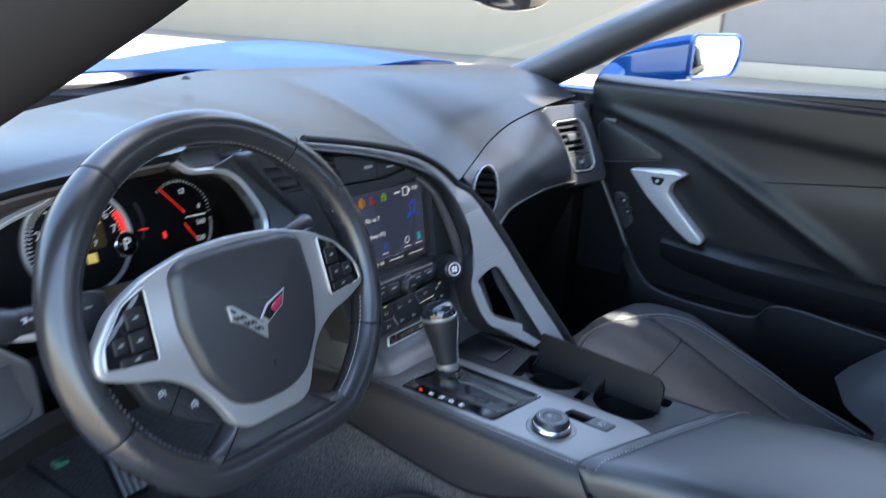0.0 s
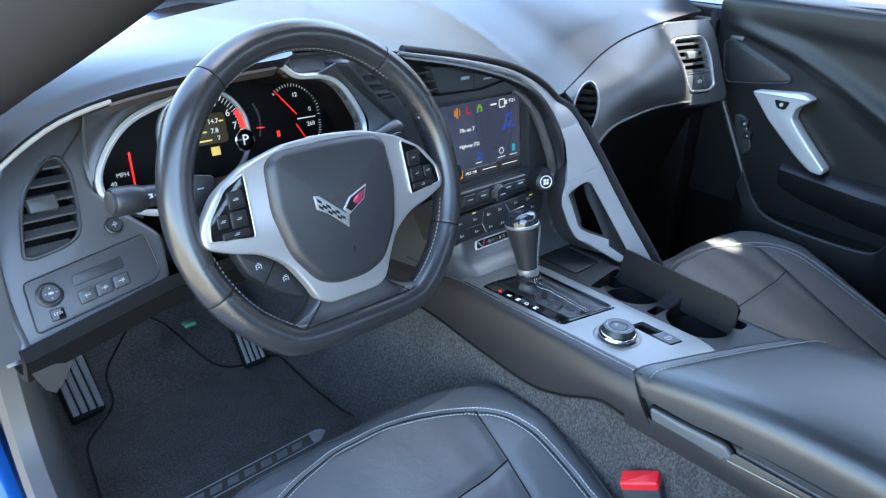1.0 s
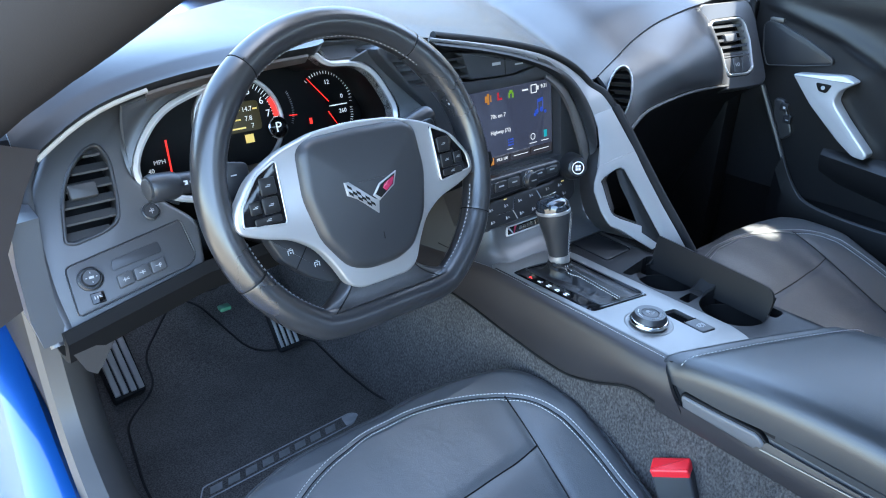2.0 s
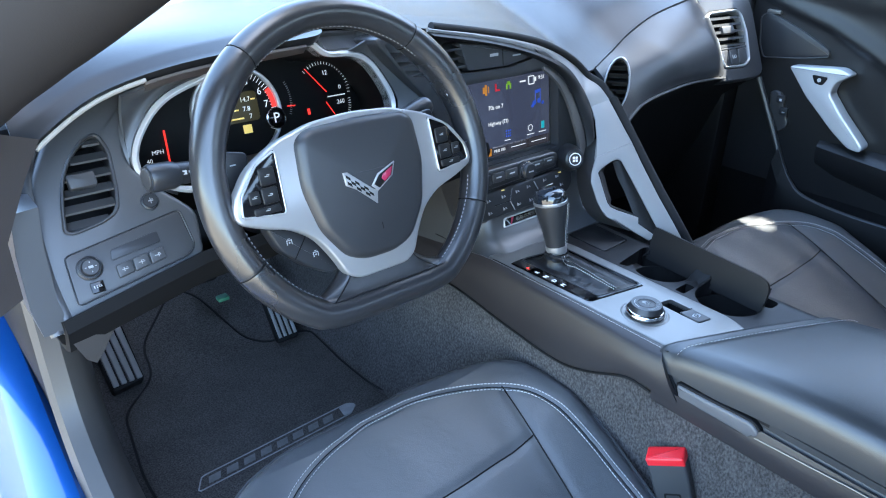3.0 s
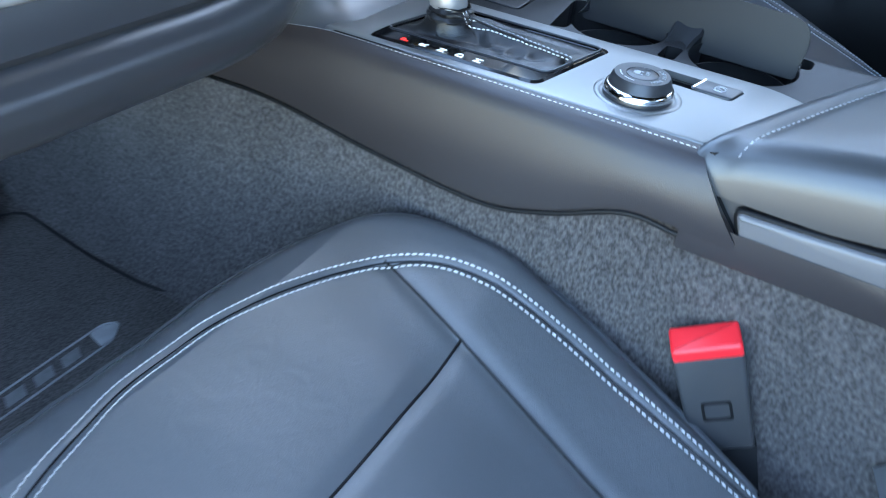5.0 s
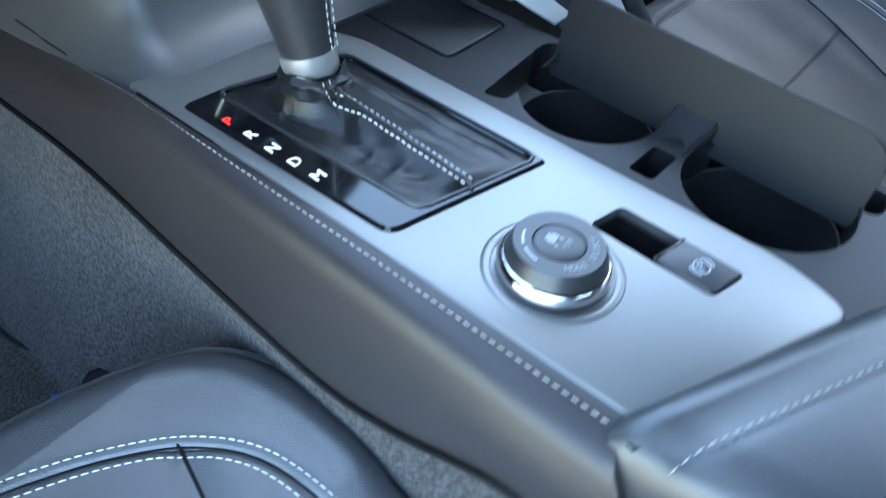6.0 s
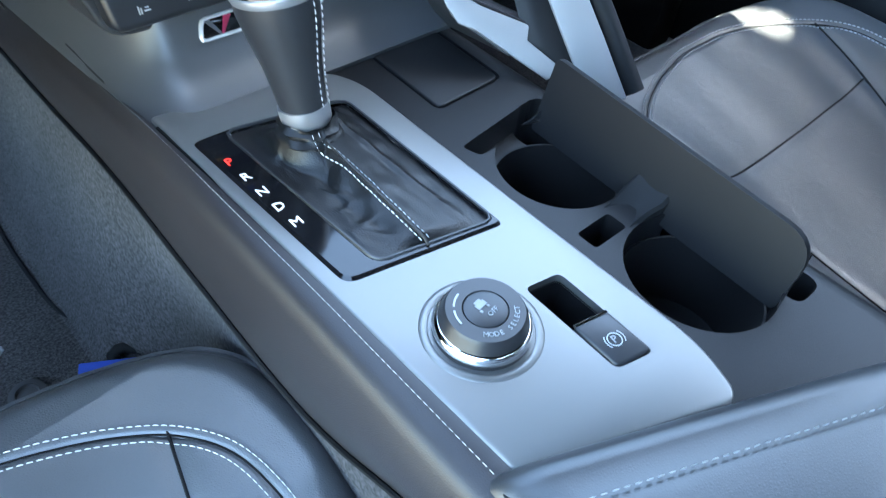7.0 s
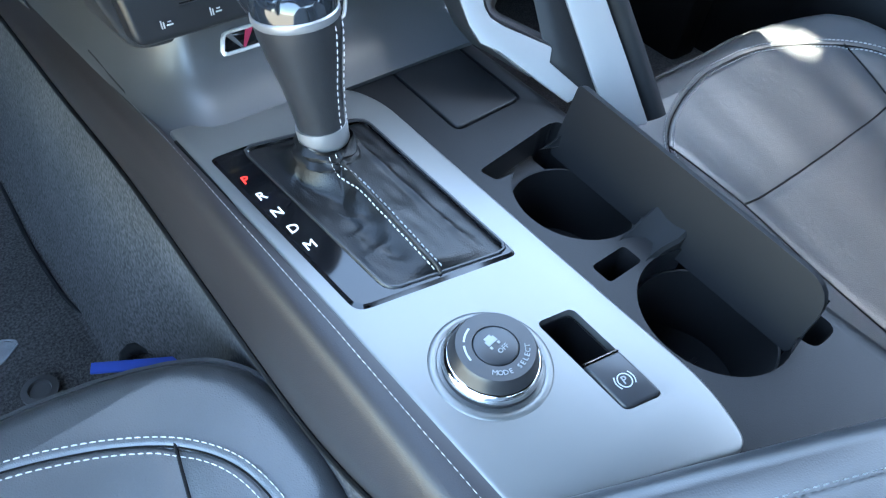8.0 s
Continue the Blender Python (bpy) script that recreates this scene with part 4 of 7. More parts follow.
    part("badge_flag", loft([[bp @ Vector((x, y, 0.0018)) for x, y in ((-0.037, -0.005), (-0.035, -0.005))], [bp @ Vector((x, y, 0.0018)) for x, y in ((-0.046, 0.006), (-0.041, 0.005))]], closed=False), CHROME, bad)
    # slope from the climate panel down to the console
    prof = [(0.140, 0.687), (0.120, 0.678), (0.112, 0.650), (0.108, 0.628), (0.103, 0.610), (0.096, 0.594), (0.085, 0.581), (0.070, 0.573), (0.055, 0.569)]
    rows = []
    for k in range(13):
        u = math.pi / 2 * (1 - k / 12)
        row = []
        for j, (y, z) in enumerate(prof):
            yb = 0.46 - 0.39 * (j / (len(prof) - 1)) ** 0.8
            zb = 0.567 - 0.15 * (yb - 0.07)
            row.append((-0.070 - 0.040 * math.sin(u), y + (yb - y) * (1 - math.cos(u)), z + (zb - z) * (1 - math.cos(u))))
        rows.append(row)
    rows += [[(x, y, z) for y, z in prof] for x in (-0.03, 0.02, 0.07, 0.125)]
    part("lower_panel", sheet(rows, 0.004), SKYPLASTIC, dash, "dark sloping panel below the climate controls")


def build_bar(dash):
    """The silver blade that sweeps from the stack down to the console, with its grab opening."""
    out = smooth_path([(-0.165, 0.145, 0.884), (-0.056, 0.145, 0.865), (0.036, 0.145, 0.844), (0.106, 0.146, 0.816), (0.150, 0.143, 0.786), (0.167, 0.112, 0.752), (0.170, 0.077, 0.721), (0.170, 0.044, 0.688), (0.170, 0.011, 0.647), (0.170, -0.022, 0.609), (0.170, -0.057, 0.570), (0.169, -0.085, 0.535)], 64)
    inn = smooth_path([(-0.169, 0.140, 0.881), (-0.060, 0.140, 0.860), (0.031, 0.140, 0.835), (0.098, 0.138, 0.807), (0.132, 0.129, 0.773), (0.140, 0.107, 0.735), (0.132, 0.088, 0.700), (0.150, 0.062, 0.675), (0.156, 0.016, 0.624), (0.158, -0.012, 0.597), (0.158, -0.034, 0.574), (0.158, -0.062, 0.535)], 64)
    top = smooth_path([tuple(p) for p in out[:26:4]] + [(0.1665, 0.121, 0.7685), (0.1715, 0.1010, 0.7500)], 40)
    edge = smooth_path([tuple(p) for p in inn[:26:4]] + [(0.1375, 0.1205, 0.7560), (0.1415, 0.1116, 0.7409)], 40)
    part("blade_arch", sheet([[a.lerp(b, k / 5) + Vector((0, -0.003, 0.002)) * math.sin(math.pi * k / 5) * min(1, max(0, (26 - i) / 12)) for k in range(6)] for i, (a, b) in enumerate(zip(top, edge))], 0.008), BLADE, dash, "satin silver band arching over the screen")
    # flat lower blade: one arm to the console and a bent leg round the grab opening
    pl = axes((0.170, 0.011, 0.647), (0.9042, -0.3207, 0.2822), (0.0, 0.6606, 0.7507))
    crown = [[(-0.0315, 0.1372), (0.0010, 0.1372)], [(-0.0349, 0.1157), (0.0020, 0.1150)], [(-0.0460, 0.0868), (0.0030, 0.0870)], [(-0.0614, 0.0596), (0.0032, 0.0596)]]
    over = [[(-0.0614, 0.0596), (-0.0550, 0.0596), (-0.0450, 0.0596), (-0.0330, 0.0596), (-0.0270, 0.0596), (-0.0220, 0.0596), (0.0032, 0.0596)], [(-0.0799, 0.0388), (-0.0690, 0.0364), (-0.0600, 0.0408), (-0.0380, 0.0446), (-0.0298, 0.0440), (-0.0252, 0.0395), (0.0035, 0.0205)]]
    arm = [[(-0.0252, 0.0395), (0.0035, 0.0205)], [(-0.0241, 0.0180), (0.0038, 0.0050)], [(-0.0221, -0.0354), (0.0045, -0.0350)], [(-0.0206, -0.0800), (0.0072, -0.0790)], [(-0.0185, -0.1200), (0.0090, -0.1250)]]
    leg = [[(-0.0799, 0.0388), (-0.0690, 0.0364)], [(-0.0863, 0.0270), (-0.0705, 0.0250)], [(-0.0882, 0.0133), (-0.0728, 0.0120)], [(-0.0907, -0.0044), (-0.0755, -0.0050)], [(-0.0902, -0.0200), (-0.0764, -0.0130)], [(-0.0870, -0.0330), (-0.0748, -0.0200)], [(-0.0771, -0.0421), (-0.0680, -0.0280)], [(-0.0599, -0.0660), (-0.0410, -0.0520)], [(-0.0580, -0.0690), (-0.0458, -0.0609)], [(-0.0422, -0.0908), (-0.0285, -0.0890)]]
    flat = join(*[loft([[pl @ Vector((u, v, -0.004)) for u, v in row] for row in strip], closed=False, caps=False) for strip in (crown, over, arm, leg)])
    bmesh.ops.remove_doubles(flat, verts=flat.verts, dist=1e-6)
    thick = bmesh.ops.extrude_face_region(flat, geom=flat.faces[:])
    bmesh.ops.translate(flat, verts=[v for v in thick["geom"] if isinstance(v, bmesh.types.BMVert)], vec=pl.to_3x3() @ Vector((0, 0, 0.004)))
    sharp = [e for e in flat.edges if e.is_manifold and e.calc_face_angle() > 1.2]
    bmesh.ops.bevel(flat, geom=sharp, offset=0.0014, segments=2, affect="EDGES", profile=0.5)
    bar = part("grab_blade", flat, BLADE, dash, "satin silver blade with a grab opening beside the console")
    rim = smooth_path([(pl @ Vector((u + 0.0075, v, -0.003))) for u, v in ((0.0010, 0.1372), (0.0020, 0.1200), (0.0030, 0.0700), (0.0035, 0.0205), (0.0045, -0.0290), (0.0072, -0.0790), (0.0090, -0.1250))], 50)
    part("blade_edge", tube([p + Vector((0.002, 0.002, 0.0)) for p in rim], 0.0072, 12), RUBBER, bar, "black soft edge")
    part("arch_edge", tube([p + Vector((0.007, 0.002, 0.001)) for p in top], 0.0062, 10), RUBBER, bar)
    fin = smooth_path([(-0.0360, 0.0440, -0.008), (-0.0400, 0.0200, -0.008), (-0.0410, -0.0060, -0.006), (-0.0440, -0.0390, -0.005), (-0.0462, -0.0640, -0.006), (-0.0380, -0.0850, -0.008), (-0.0330, -0.1150, -0.010)], 26)
    back = smooth_path([(-0.0240, 0.0400, -0.003), (-0.0225, 0.0180, -0.003), (-0.0210, -0.0150, -0.003), (-0.0205, -0.0354, -0.003), (-0.0195, -0.0600, -0.003), (-0.0190, -0.0800, -0.003), (-0.0175, -0.1190, -0.003)], 26)
    part("grip_fin", sheet([[pl @ (a.lerp(b, k / 4) + Vector((0, 0, 0.003 * math.sin(math.pi * k / 4)))) for k in range(5)] for a, b in zip(fin, back)], 0.003), CONSOLE, bar, "black grip on the inner side of the blade")
    # the panel's cheek that runs up to the leg
    cheek = [((-0.0599, -0.0660), (0.060, 0.568)), ((-0.0771, -0.0421), (0.076, 0.575)), ((-0.0880, -0.0270), (0.090, 0.587)), ((-0.0890, -0.0044), (0.100, 0.605)), ((-0.0865, 0.0133), (0.106, 0.622)), ((-0.0845, 0.0270), (0.109, 0.638)), ((-0.0780, 0.0388), (0.112, 0.652)), ((-0.0600, 0.0596), (0.115, 0.668)), ((-0.0445, 0.0868), (0.120, 0.692))]
    part("panel_cheek", sheet([[(pl @ Vector((*e, -0.0075))).lerp(Vector((0.120, y, z)), (k / 6) ** 1.2) for k in range(7)] for e, (y, z) in cheek], 0.002), PLASTIC, dash, "dark cheek between the panel and the blade")
    # second, set-back lip inside the leg
    lip = smooth_path([(-0.0600, 0.0415, 0), (-0.0670, 0.0350, 0), (-0.0690, 0.0240, 0), (-0.0725, 0.0072, 0), (-0.0750, -0.0102, 0), (-0.0728, -0.0205, 0), (-0.0583, -0.0350, 0), (-0.0420, -0.0505, 0)], 40)
    inward = lambda k: Vector((0.012, 0.002, -0.008)) if k < 22 else Vector((0.012, 0.002, -0.008)).lerp(Vector((0.003, 0.006, -0.008)), min(1, (k - 22) / 8))
    part("leg_inside", sheet([[pl @ (Vector((p.x, p.y, -0.004)) + inward(k) * (j / 4) + Vector((0, 0, -0.004 * (j / 4) ** 2))) for j in range(5)] for k, p in enumerate(lip)], 0.0015), SIDEHIDE, bar, "darker set-back lip of the opening")
    arch = smooth_path([(-0.150, 0.138, 0.866), (-0.055, 0.136, 0.845), (0.026, 0.133, 0.818), (0.068, 0.126, 0.790), (0.090, 0.117, 0.755), (0.096, 0.095, 0.705), (0.100, 0.085, 0.672)], 34)
    pairs = list(zip(arch, inn[:34]))
    part("arch_band", sheet([[a.lerp(b, 0.42 + 0.58 * k / 4) + Vector((0, -0.006 * math.sin(math.pi * k / 4), 0)) for k in range(5)] for a, b in pairs], 0.006), CONSOLE, dash, "dark band between screen and blade")
    part("screen_flank", sheet([[a.lerp(b, 0.45 * k / 3) + Vector((0, 0.003 * k / 3, 0)) for k in range(4)] for a, b in pairs[13:]], 0.004), SILL, dash, "warm grey flank beside the screen")


def build_dash_right(dash):
    top = smooth_path([(0.200, 0.160, 0.787), (0.240, 0.176, 0.793), (0.284, 0.192, 0.801), (0.343, 0.205, 0.822), (0.42, 0.214, 0.844), (0.52, 0.224, 0.858), (0.592, 0.232, 0.864)], 40)
    bot = smooth_path([(0.212, 0.098, 0.698), (0.262, 0.116, 0.711), (0.319, 0.128, 0.723), (0.439, 0.136, 0.731), (0.545, 0.142, 0.726), (0.575, 0.144, 0.723), (0.606, 0.147, 0.719)], 40)
    rows = [[a.lerp(b, k / 12) + Vector((0, -0.032 * min(1, max(0.1, (a.x - 0.24) / 0.10), max(0.02, (0.605 - a.x) / 0.10)) * math.sin(math.pi * k / 12) ** 0.8, 0.010 * math.sin(math.pi * k / 12))) for k in range(13)] for a, b in zip(top, bot)]
    part("passenger_fascia", sheet(rows, 0.006), FASCIA, dash, "charcoal leather fascia above the footwell")
    part("fascia_seam", tube([p + Vector((0, -0.003, 0.0)) for p in top], 0.0013, 6), DARK, dash)
    part("fascia_piping", tube([p + Vector((0, -0.002, -0.003)) for p in bot], 0.0028, 6), PLASTIC, dash)
    # near-black sheet; its darkness stands for shade below the fascia
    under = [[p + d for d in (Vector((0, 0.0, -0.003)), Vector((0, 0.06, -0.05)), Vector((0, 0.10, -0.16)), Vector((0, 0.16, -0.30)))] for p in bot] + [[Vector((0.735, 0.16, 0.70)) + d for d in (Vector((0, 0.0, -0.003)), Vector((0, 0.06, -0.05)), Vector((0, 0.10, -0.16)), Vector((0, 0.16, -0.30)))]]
    part("glove_box", sheet(under, 0.004), DARK, dash, "glove box with the footwell shade in its near-black")
    # oval vent beside the blade
    m = axes((0.200, 0.112, 0.766), (0.60, -0.80, 0.0), (0.0, 0.42, 0.90))
    oval = [(0.021 * math.cos(t), 0.045 * math.sin(t) + 0.004 * math.cos(t)) for t in [2 * math.pi * k / 36 for k in range(36)]]
    v = part("oval_vent", frame_ring(oval, inset(oval, 0.003), -0.03, 0.004, m, 0.0014, 72), SILVERSOFT, dash, "oval vent with a bright rim")
    part("well", slab(inset(oval, 0.002), -0.05, -0.03, m, 0.0005), DARK, v)
    for k in range(6):
        y = -0.032 + 0.0125 * k
        w = 0.019 * math.sqrt(max(0.05, 1 - (y / 0.045) ** 2))
        part("slat", loft([[m @ Vector((x, y + b, a)) for a, b in ((-0.002, -0.002), (-0.028, 0.006), (-0.028, 0.0075), (-0.001, 0.0))] for x in (-w, w)]), DARK, v)
    # end vent in its silver surround
    m = axes((0.660, 0.174, 0.783), (1, -0.13, 0.0), (0.0, 0.48, 0.88))
    inn = rounded([(-0.055, -0.058), (0.006, -0.060), (0.027, -0.049), (0.037, 0.010), (0.032, 0.046), (0.020, 0.058), (-0.066, 0.056), (-0.075, 0.048), (-0.070, 0.014), (-0.060, -0.004), (-0.061, -0.036)], 0.007)
    out = [(x * 1.0 + (0.036 if x > 0 else -0.016), y + (0.034 if y > 0 else -0.026)) for x, y in inn]
    sv = part("end_vent", frame_ring(out, inn, -0.02, 0.004, m, 0.003, 96), FASCIA, dash, "charcoal end panel round a silver-rimmed vent")
    part("vent_lip", frame_ring(inn, inset(inn, 0.0045), -0.012, 0.0075, m, 0.002, 96), SILVERSOFT, sv, "satin silver rim")
    part("well", slab(inset(inn, 0.001), -0.05, -0.03, m, 0.0005), DARK, sv)
    for k in range(5):
        y = -0.012 + 0.0140 * k
        part("slat", loft([[m @ Vector((x, y + b, a)) for a, b in ((0.0, -0.0035), (-0.026, 0.007), (-0.026, 0.0095), (0.001, 0.0010))] for x in (-0.060 - 0.0022 * k, 0.030)]), VENT, sv)
    part("tab", slab(rounded(rect(-0.036, 0.010, 0.000, 0.026), 0.004), -0.004, 0.005, m, 0.002), PLASTIC, sv)
    for x0, x1 in ((-0.054, -0.030), (-0.029, -0.003), (-0.002, 0.024)):
        part("heater_switch", slab(rounded(rect(x0, -0.053, x1, -0.022), 0.004), -0.01, 0.003, m, 0.0015), BUTTON, sv)
    part("switch_sign", lettering("LO", 0.010, m @ pose(-0.016, -0.037, 0.0033)), PRINT, sv)
    part("switch_joint", tube([m @ Vector((-0.058, -0.019, 0.001)), m @ Vector((0.030, -0.019, 0.001))], 0.002, 6), PLASTIC, sv)


def build_dashboard():
    dash = empty("dashboard", (0.0, 0.2, 0.6), "charcoal leather dashboard with silver trim", "dashboard")
    build_dash_top(dash)
    build_dash_left(dash)
    build_cluster(dash)
    build_stack(dash)
    build_bar(dash)
    build_dash_right(dash)


FASCIA = material("dark fascia leather", (0.023, 0.024, 0.027), 0.38, spec=0.45, grain=0.2, size=800, kind="cells", vary=0.12)
BLADE = material("matte silver paint", (0.29, 0.29, 0.295), 0.50, 0.35, grain=0.04, size=1500, vary=0.05)
# paler than the other silver; bright reflections are put into the base
BRIGHTSILVER = material("silver with bright reflections in its colour", (0.62, 0.62, 0.63), 0.25, 0.35, vary=0.04)
SILVERSOFT = material("silver painted plastic", (0.38, 0.38, 0.385), 0.33, 0.6, grain=0.05, size=1500, vary=0.06)


def glow(name, c, p):
    return material(name, [v * 0.15 for v in c], 0.12, emit=c, power=p * 0.09, vary=0.05, coat=0.5)


SCREEN = glow("screen ground", (0.036, 0.043, 0.075), 1.0)
SCREENDARK = glow("screen dark", (0.015, 0.012, 0.015), 1.0)
SCREENBOX = glow("screen preset", (0.03, 0.03, 0.04), 1.0)
SCREENORANGE = glow("screen orange", (0.9, 0.35, 0.04), 0.35)
SCREENRED = glow("screen red", (0.8, 0.03, 0.06), 0.4)
SCREENGREEN = glow("screen green", (0.3, 0.65, 0.05), 0.35)
SCREENBLUE = glow("screen blue", (0.05, 0.13, 0.75), 0.4)
SCREENTEAL = glow("screen teal", (0.03, 0.45, 0.55), 0.6)
SCREENWHITE = glow("screen white", (0.85, 0.88, 0.95), 0.7)


# ---- steering wheel ----
WH = axes((-0.372, -0.003, 0.775), (1, 0, 0), (0, 0.326, 0.945))
WR = axes((-0.366, 0.008, 0.7845), (1, -0.005, 0), (0, 0.373, 0.945))


def mirrored(half):
    """A closed outline from its right half, top to bottom."""
    return half + [(-x, y) for x, y in half[::-1] if abs(x) > 1e-6]


def rim_point(t, r=0.1558):
    x, y = r * math.cos(t), r * math.sin(t)
    low = -0.1293 - 0.006 * (1 - (x / 0.16) ** 2)
    if y < low + 0.03:
        k = min(1.0, max(0.0, (low + 0.03 - y) / 0.06))
        y = y * (1 - k) + max(y, low) * k
    return Vector((x, y, 0))


def build_wheel():
    w = empty("steering_wheel", WH.translation, "flat-bottomed black leather steering wheel with silver spokes", "steering wheel")
    n = 720
    rings = []
    for k in range(n):
        t = 2 * math.pi * k / n
        p, q = rim_point(t), (rim_point(t + 0.01) - rim_point(t - 0.01)).normalized()
        out = Vector((q.y, -q.x, 0))
        a = math.degrees(t) % 360
        fat = 1 + 0.10 * math.exp(-(((a - 35) / 14) ** 2)) + 0.10 * math.exp(-(((a - 145) / 14) ** 2))
        seam = min(abs(a - s) for s in (52, 128, 207, 333))
        fat *= 1 - 0.02 * math.exp(-((seam / 0.5) ** 2))
        rings.append([WR @ (p + fat * (0.0155 * math.cos(u) * out + Vector((0, 0, 0.0175 * math.sin(u))))) for u in [2 * math.pi * i / 18 for i in range(18)]])
    bm = loft(rings + [rings[0]], caps=False)
    bmesh.ops.remove_doubles(bm, verts=bm.verts, dist=1e-6)
    part("rim", bm, RIM, w, "smooth black leather rim, worn and shiny")
    for a in (52, 128, 207, 333):
        t = radians(a)
        p, q = rim_point(t), (rim_point(t + 0.01) - rim_point(t - 0.01)).normalized()
        out = Vector((q.y, -q.x, 0))
        part("rim_seam", tube([WR @ (p + 0.0157 * math.cos(u) * out + Vector((0, 0, 0.0177 * math.sin(u)))) for u in [2 * math.pi * i / 28 for i in range(28)]], 0.0006, 6, closed=True), DARK, w)

    def inner(t, lift=0.0):
        p, q = rim_point(t), (rim_point(t + 0.01) - rim_point(t - 0.01)).normalized()
        out = Vector((q.y, -q.x, 0))
        return WR @ (p - out * (0.0150 + lift) + Vector((0, 0, 0.006)))
    for a0, a1 in ((22, 158), (-58, -14), (194, 238)):
        pts = [inner(radians(a0 + (a1 - a0) * k / 90)) for k in range(91)]
        part("stitching", stitches(pts, 0.0026, 0.0022, 0.0004, 0.0004, side=(0, -0.9, 0.4)), THREADGREY, w, "grey cross stitching inside the rim")
    half = [(0.0, 0.069), (0.045, 0.066), (0.088, 0.054), (0.120, 0.036), (0.140, 0.010), (0.143, -0.010), (0.118, -0.021), (0.089, -0.029), (0.067, -0.044), (0.053, -0.066), (0.043, -0.088), (0.030, -0.096)]
    sp = rounded(mirrored(half), 0.010, 3)
    part("spoke_trim", slab(sp, -0.001, 0.012, WH, 0.0028, steps=3), SILVERSOFT, w, "satin silver three-spoke trim")
    for s in (1, -1):
        link = [[WH @ Vector((s * x, y, z)) for x, y, z in ring] for ring in ([(0.118, 0.026, -0.010), (0.118, -0.014, -0.010), (0.118, -0.014, 0.006), (0.118, 0.026, 0.006)], [(0.138, 0.010, -0.010), (0.138, -0.012, -0.010), (0.138, -0.012, 0.004), (0.138, 0.008, 0.004)], [(0.154, 0.014, -0.008), (0.154, -0.016, -0.008), (0.154, -0.016, 0.004), (0.154, 0.014, 0.004)])]
        part("spoke_wrap", loft(link), RIM, w)
    def flare(x):
        """Top edge of the lower spoke: level under the trim, falling in a hollow curve to the rim."""
        a = abs(x + 0.004)
        return -0.0930 if a < 0.038 else -0.1195 + 0.0265 * max(0, (0.092 - a) / 0.054) ** 2.4
    rows = []
    for k in range(93):
        x = -0.096 + 0.184 * k / 92
        y1 = flare(x)
        lift = 0.001 + 0.0085 * min(1, (0.0925 - abs(x + 0.004)) / 0.05) ** 0.7
        row = [WR @ Vector((x, y1 - 0.002, -0.012)), WR @ Vector((x, y1 - 0.0003, -0.006))]
        for j in range(13):
            v = j / 12
            roll = (lift + 0.004) * (1 - min(1, v / 0.34)) ** 2.4
            row.append(WR @ Vector((x, y1 + (-0.1245 - y1) * v, lift - roll + (0.0125 - lift) * v ** 3)))
        row.append(WR @ Vector((x, -0.1305, 0.006)))
        rows.append(row)
    part("lower_spoke", loft(rows, closed=False, caps=False), RIM, w, "dark glossy lower spoke flaring into the rim")
    for g in (1, -1):
        part("flare_seam", tube([WR @ Vector((g * (0.0390 + 0.026 * v ** 1.6) - 0.004, -0.100 - 0.0245 * v, 0.0094 + 0.0035 * v ** 3)) for v in [k / 12 for k in range(13)]], 0.0007, 6), DARK, w)
    pad = rounded(mirrored([(0.0, 0.063), (0.056, 0.061), (0.070, 0.052), (0.073, 0.006), (0.063, -0.038), (0.041, -0.070), (0.018, -0.079)]), 0.010, 3)
    part("airbag_cover", slab(pad, 0.0, 0.021, WH, 0.011, dome=0.006, steps=6), COVERHIDE, w, "charcoal airbag cover")
    part("cover_mark", bars([(-0.0005, -0.051, 0.0005, -0.044)], WH @ pose(0, 0, 0.0262)), DARK, w)
    # crossed-flag emblem
    em = WH @ pose(0, 0, 0.0255)
    fl = [(-0.033, 0.013), (-0.032, 0.000), (-0.0215, -0.0060), (-0.0012, -0.0245), (0.0022, -0.0115), (-0.0025, -0.0095), (-0.028, 0.0125)]
    fr = [(0.0280, 0.0125), (0.0230, -0.0010), (0.0025, -0.0125), (-0.0040, -0.0060), (0.0055, 0.0042)]
    emb = part("emblem", slab(fl, 0, 0.0022, em, 0.0007), SILVERSOFT, w, "chrome crossed-flag emblem")
    part("emblem_wing", slab(fr, 0, 0.0022, em, 0.0007), SILVERSOFT, emb)
    part("flag_field", slab([(0.0256, 0.0104), (0.0212, 0.0000), (0.0045, -0.0100), (-0.0010, -0.0055), (0.0066, 0.0028)], 0.002, 0.0026, em, 0.0002), DARK, emb)
    part("red_field", slab([(0.0240, 0.0085), (0.0206, 0.0004), (0.0120, -0.0048), (0.0085, -0.0010), (0.0110, 0.0028)], 0.0024, 0.0030, em, 0.0002), BADGE, emb)
    def flag(u, v):
        top = Vector((-0.0310, 0.0105)).lerp(Vector((-0.0045, -0.0108)), u)
        low = Vector((-0.0302, 0.0010)).lerp(Vector((-0.0035, -0.0195)), u)
        return tuple(top.lerp(low, v))
    for i in range(6):
        for j in range(3):
            if (i + j) % 2 == 0:
                part("chequer", slab([flag(i / 6, j / 3), flag(i / 6, (j + 1) / 3), flag((i + 1) / 6, (j + 1) / 3), flag((i + 1) / 6, j / 3)], 0.002, 0.0026, em, 0.0001, steps=1), DARK, emb)
    # button pods
    for s in (1, -1):
        pod = [(s * x, y) for x, y in ((0.090, 0.049), (0.113, 0.038), (0.1335, 0.012), (0.1365, -0.007), (0.092, -0.013))]
        o = rounded(pod if s > 0 else pod[::-1], 0.004)
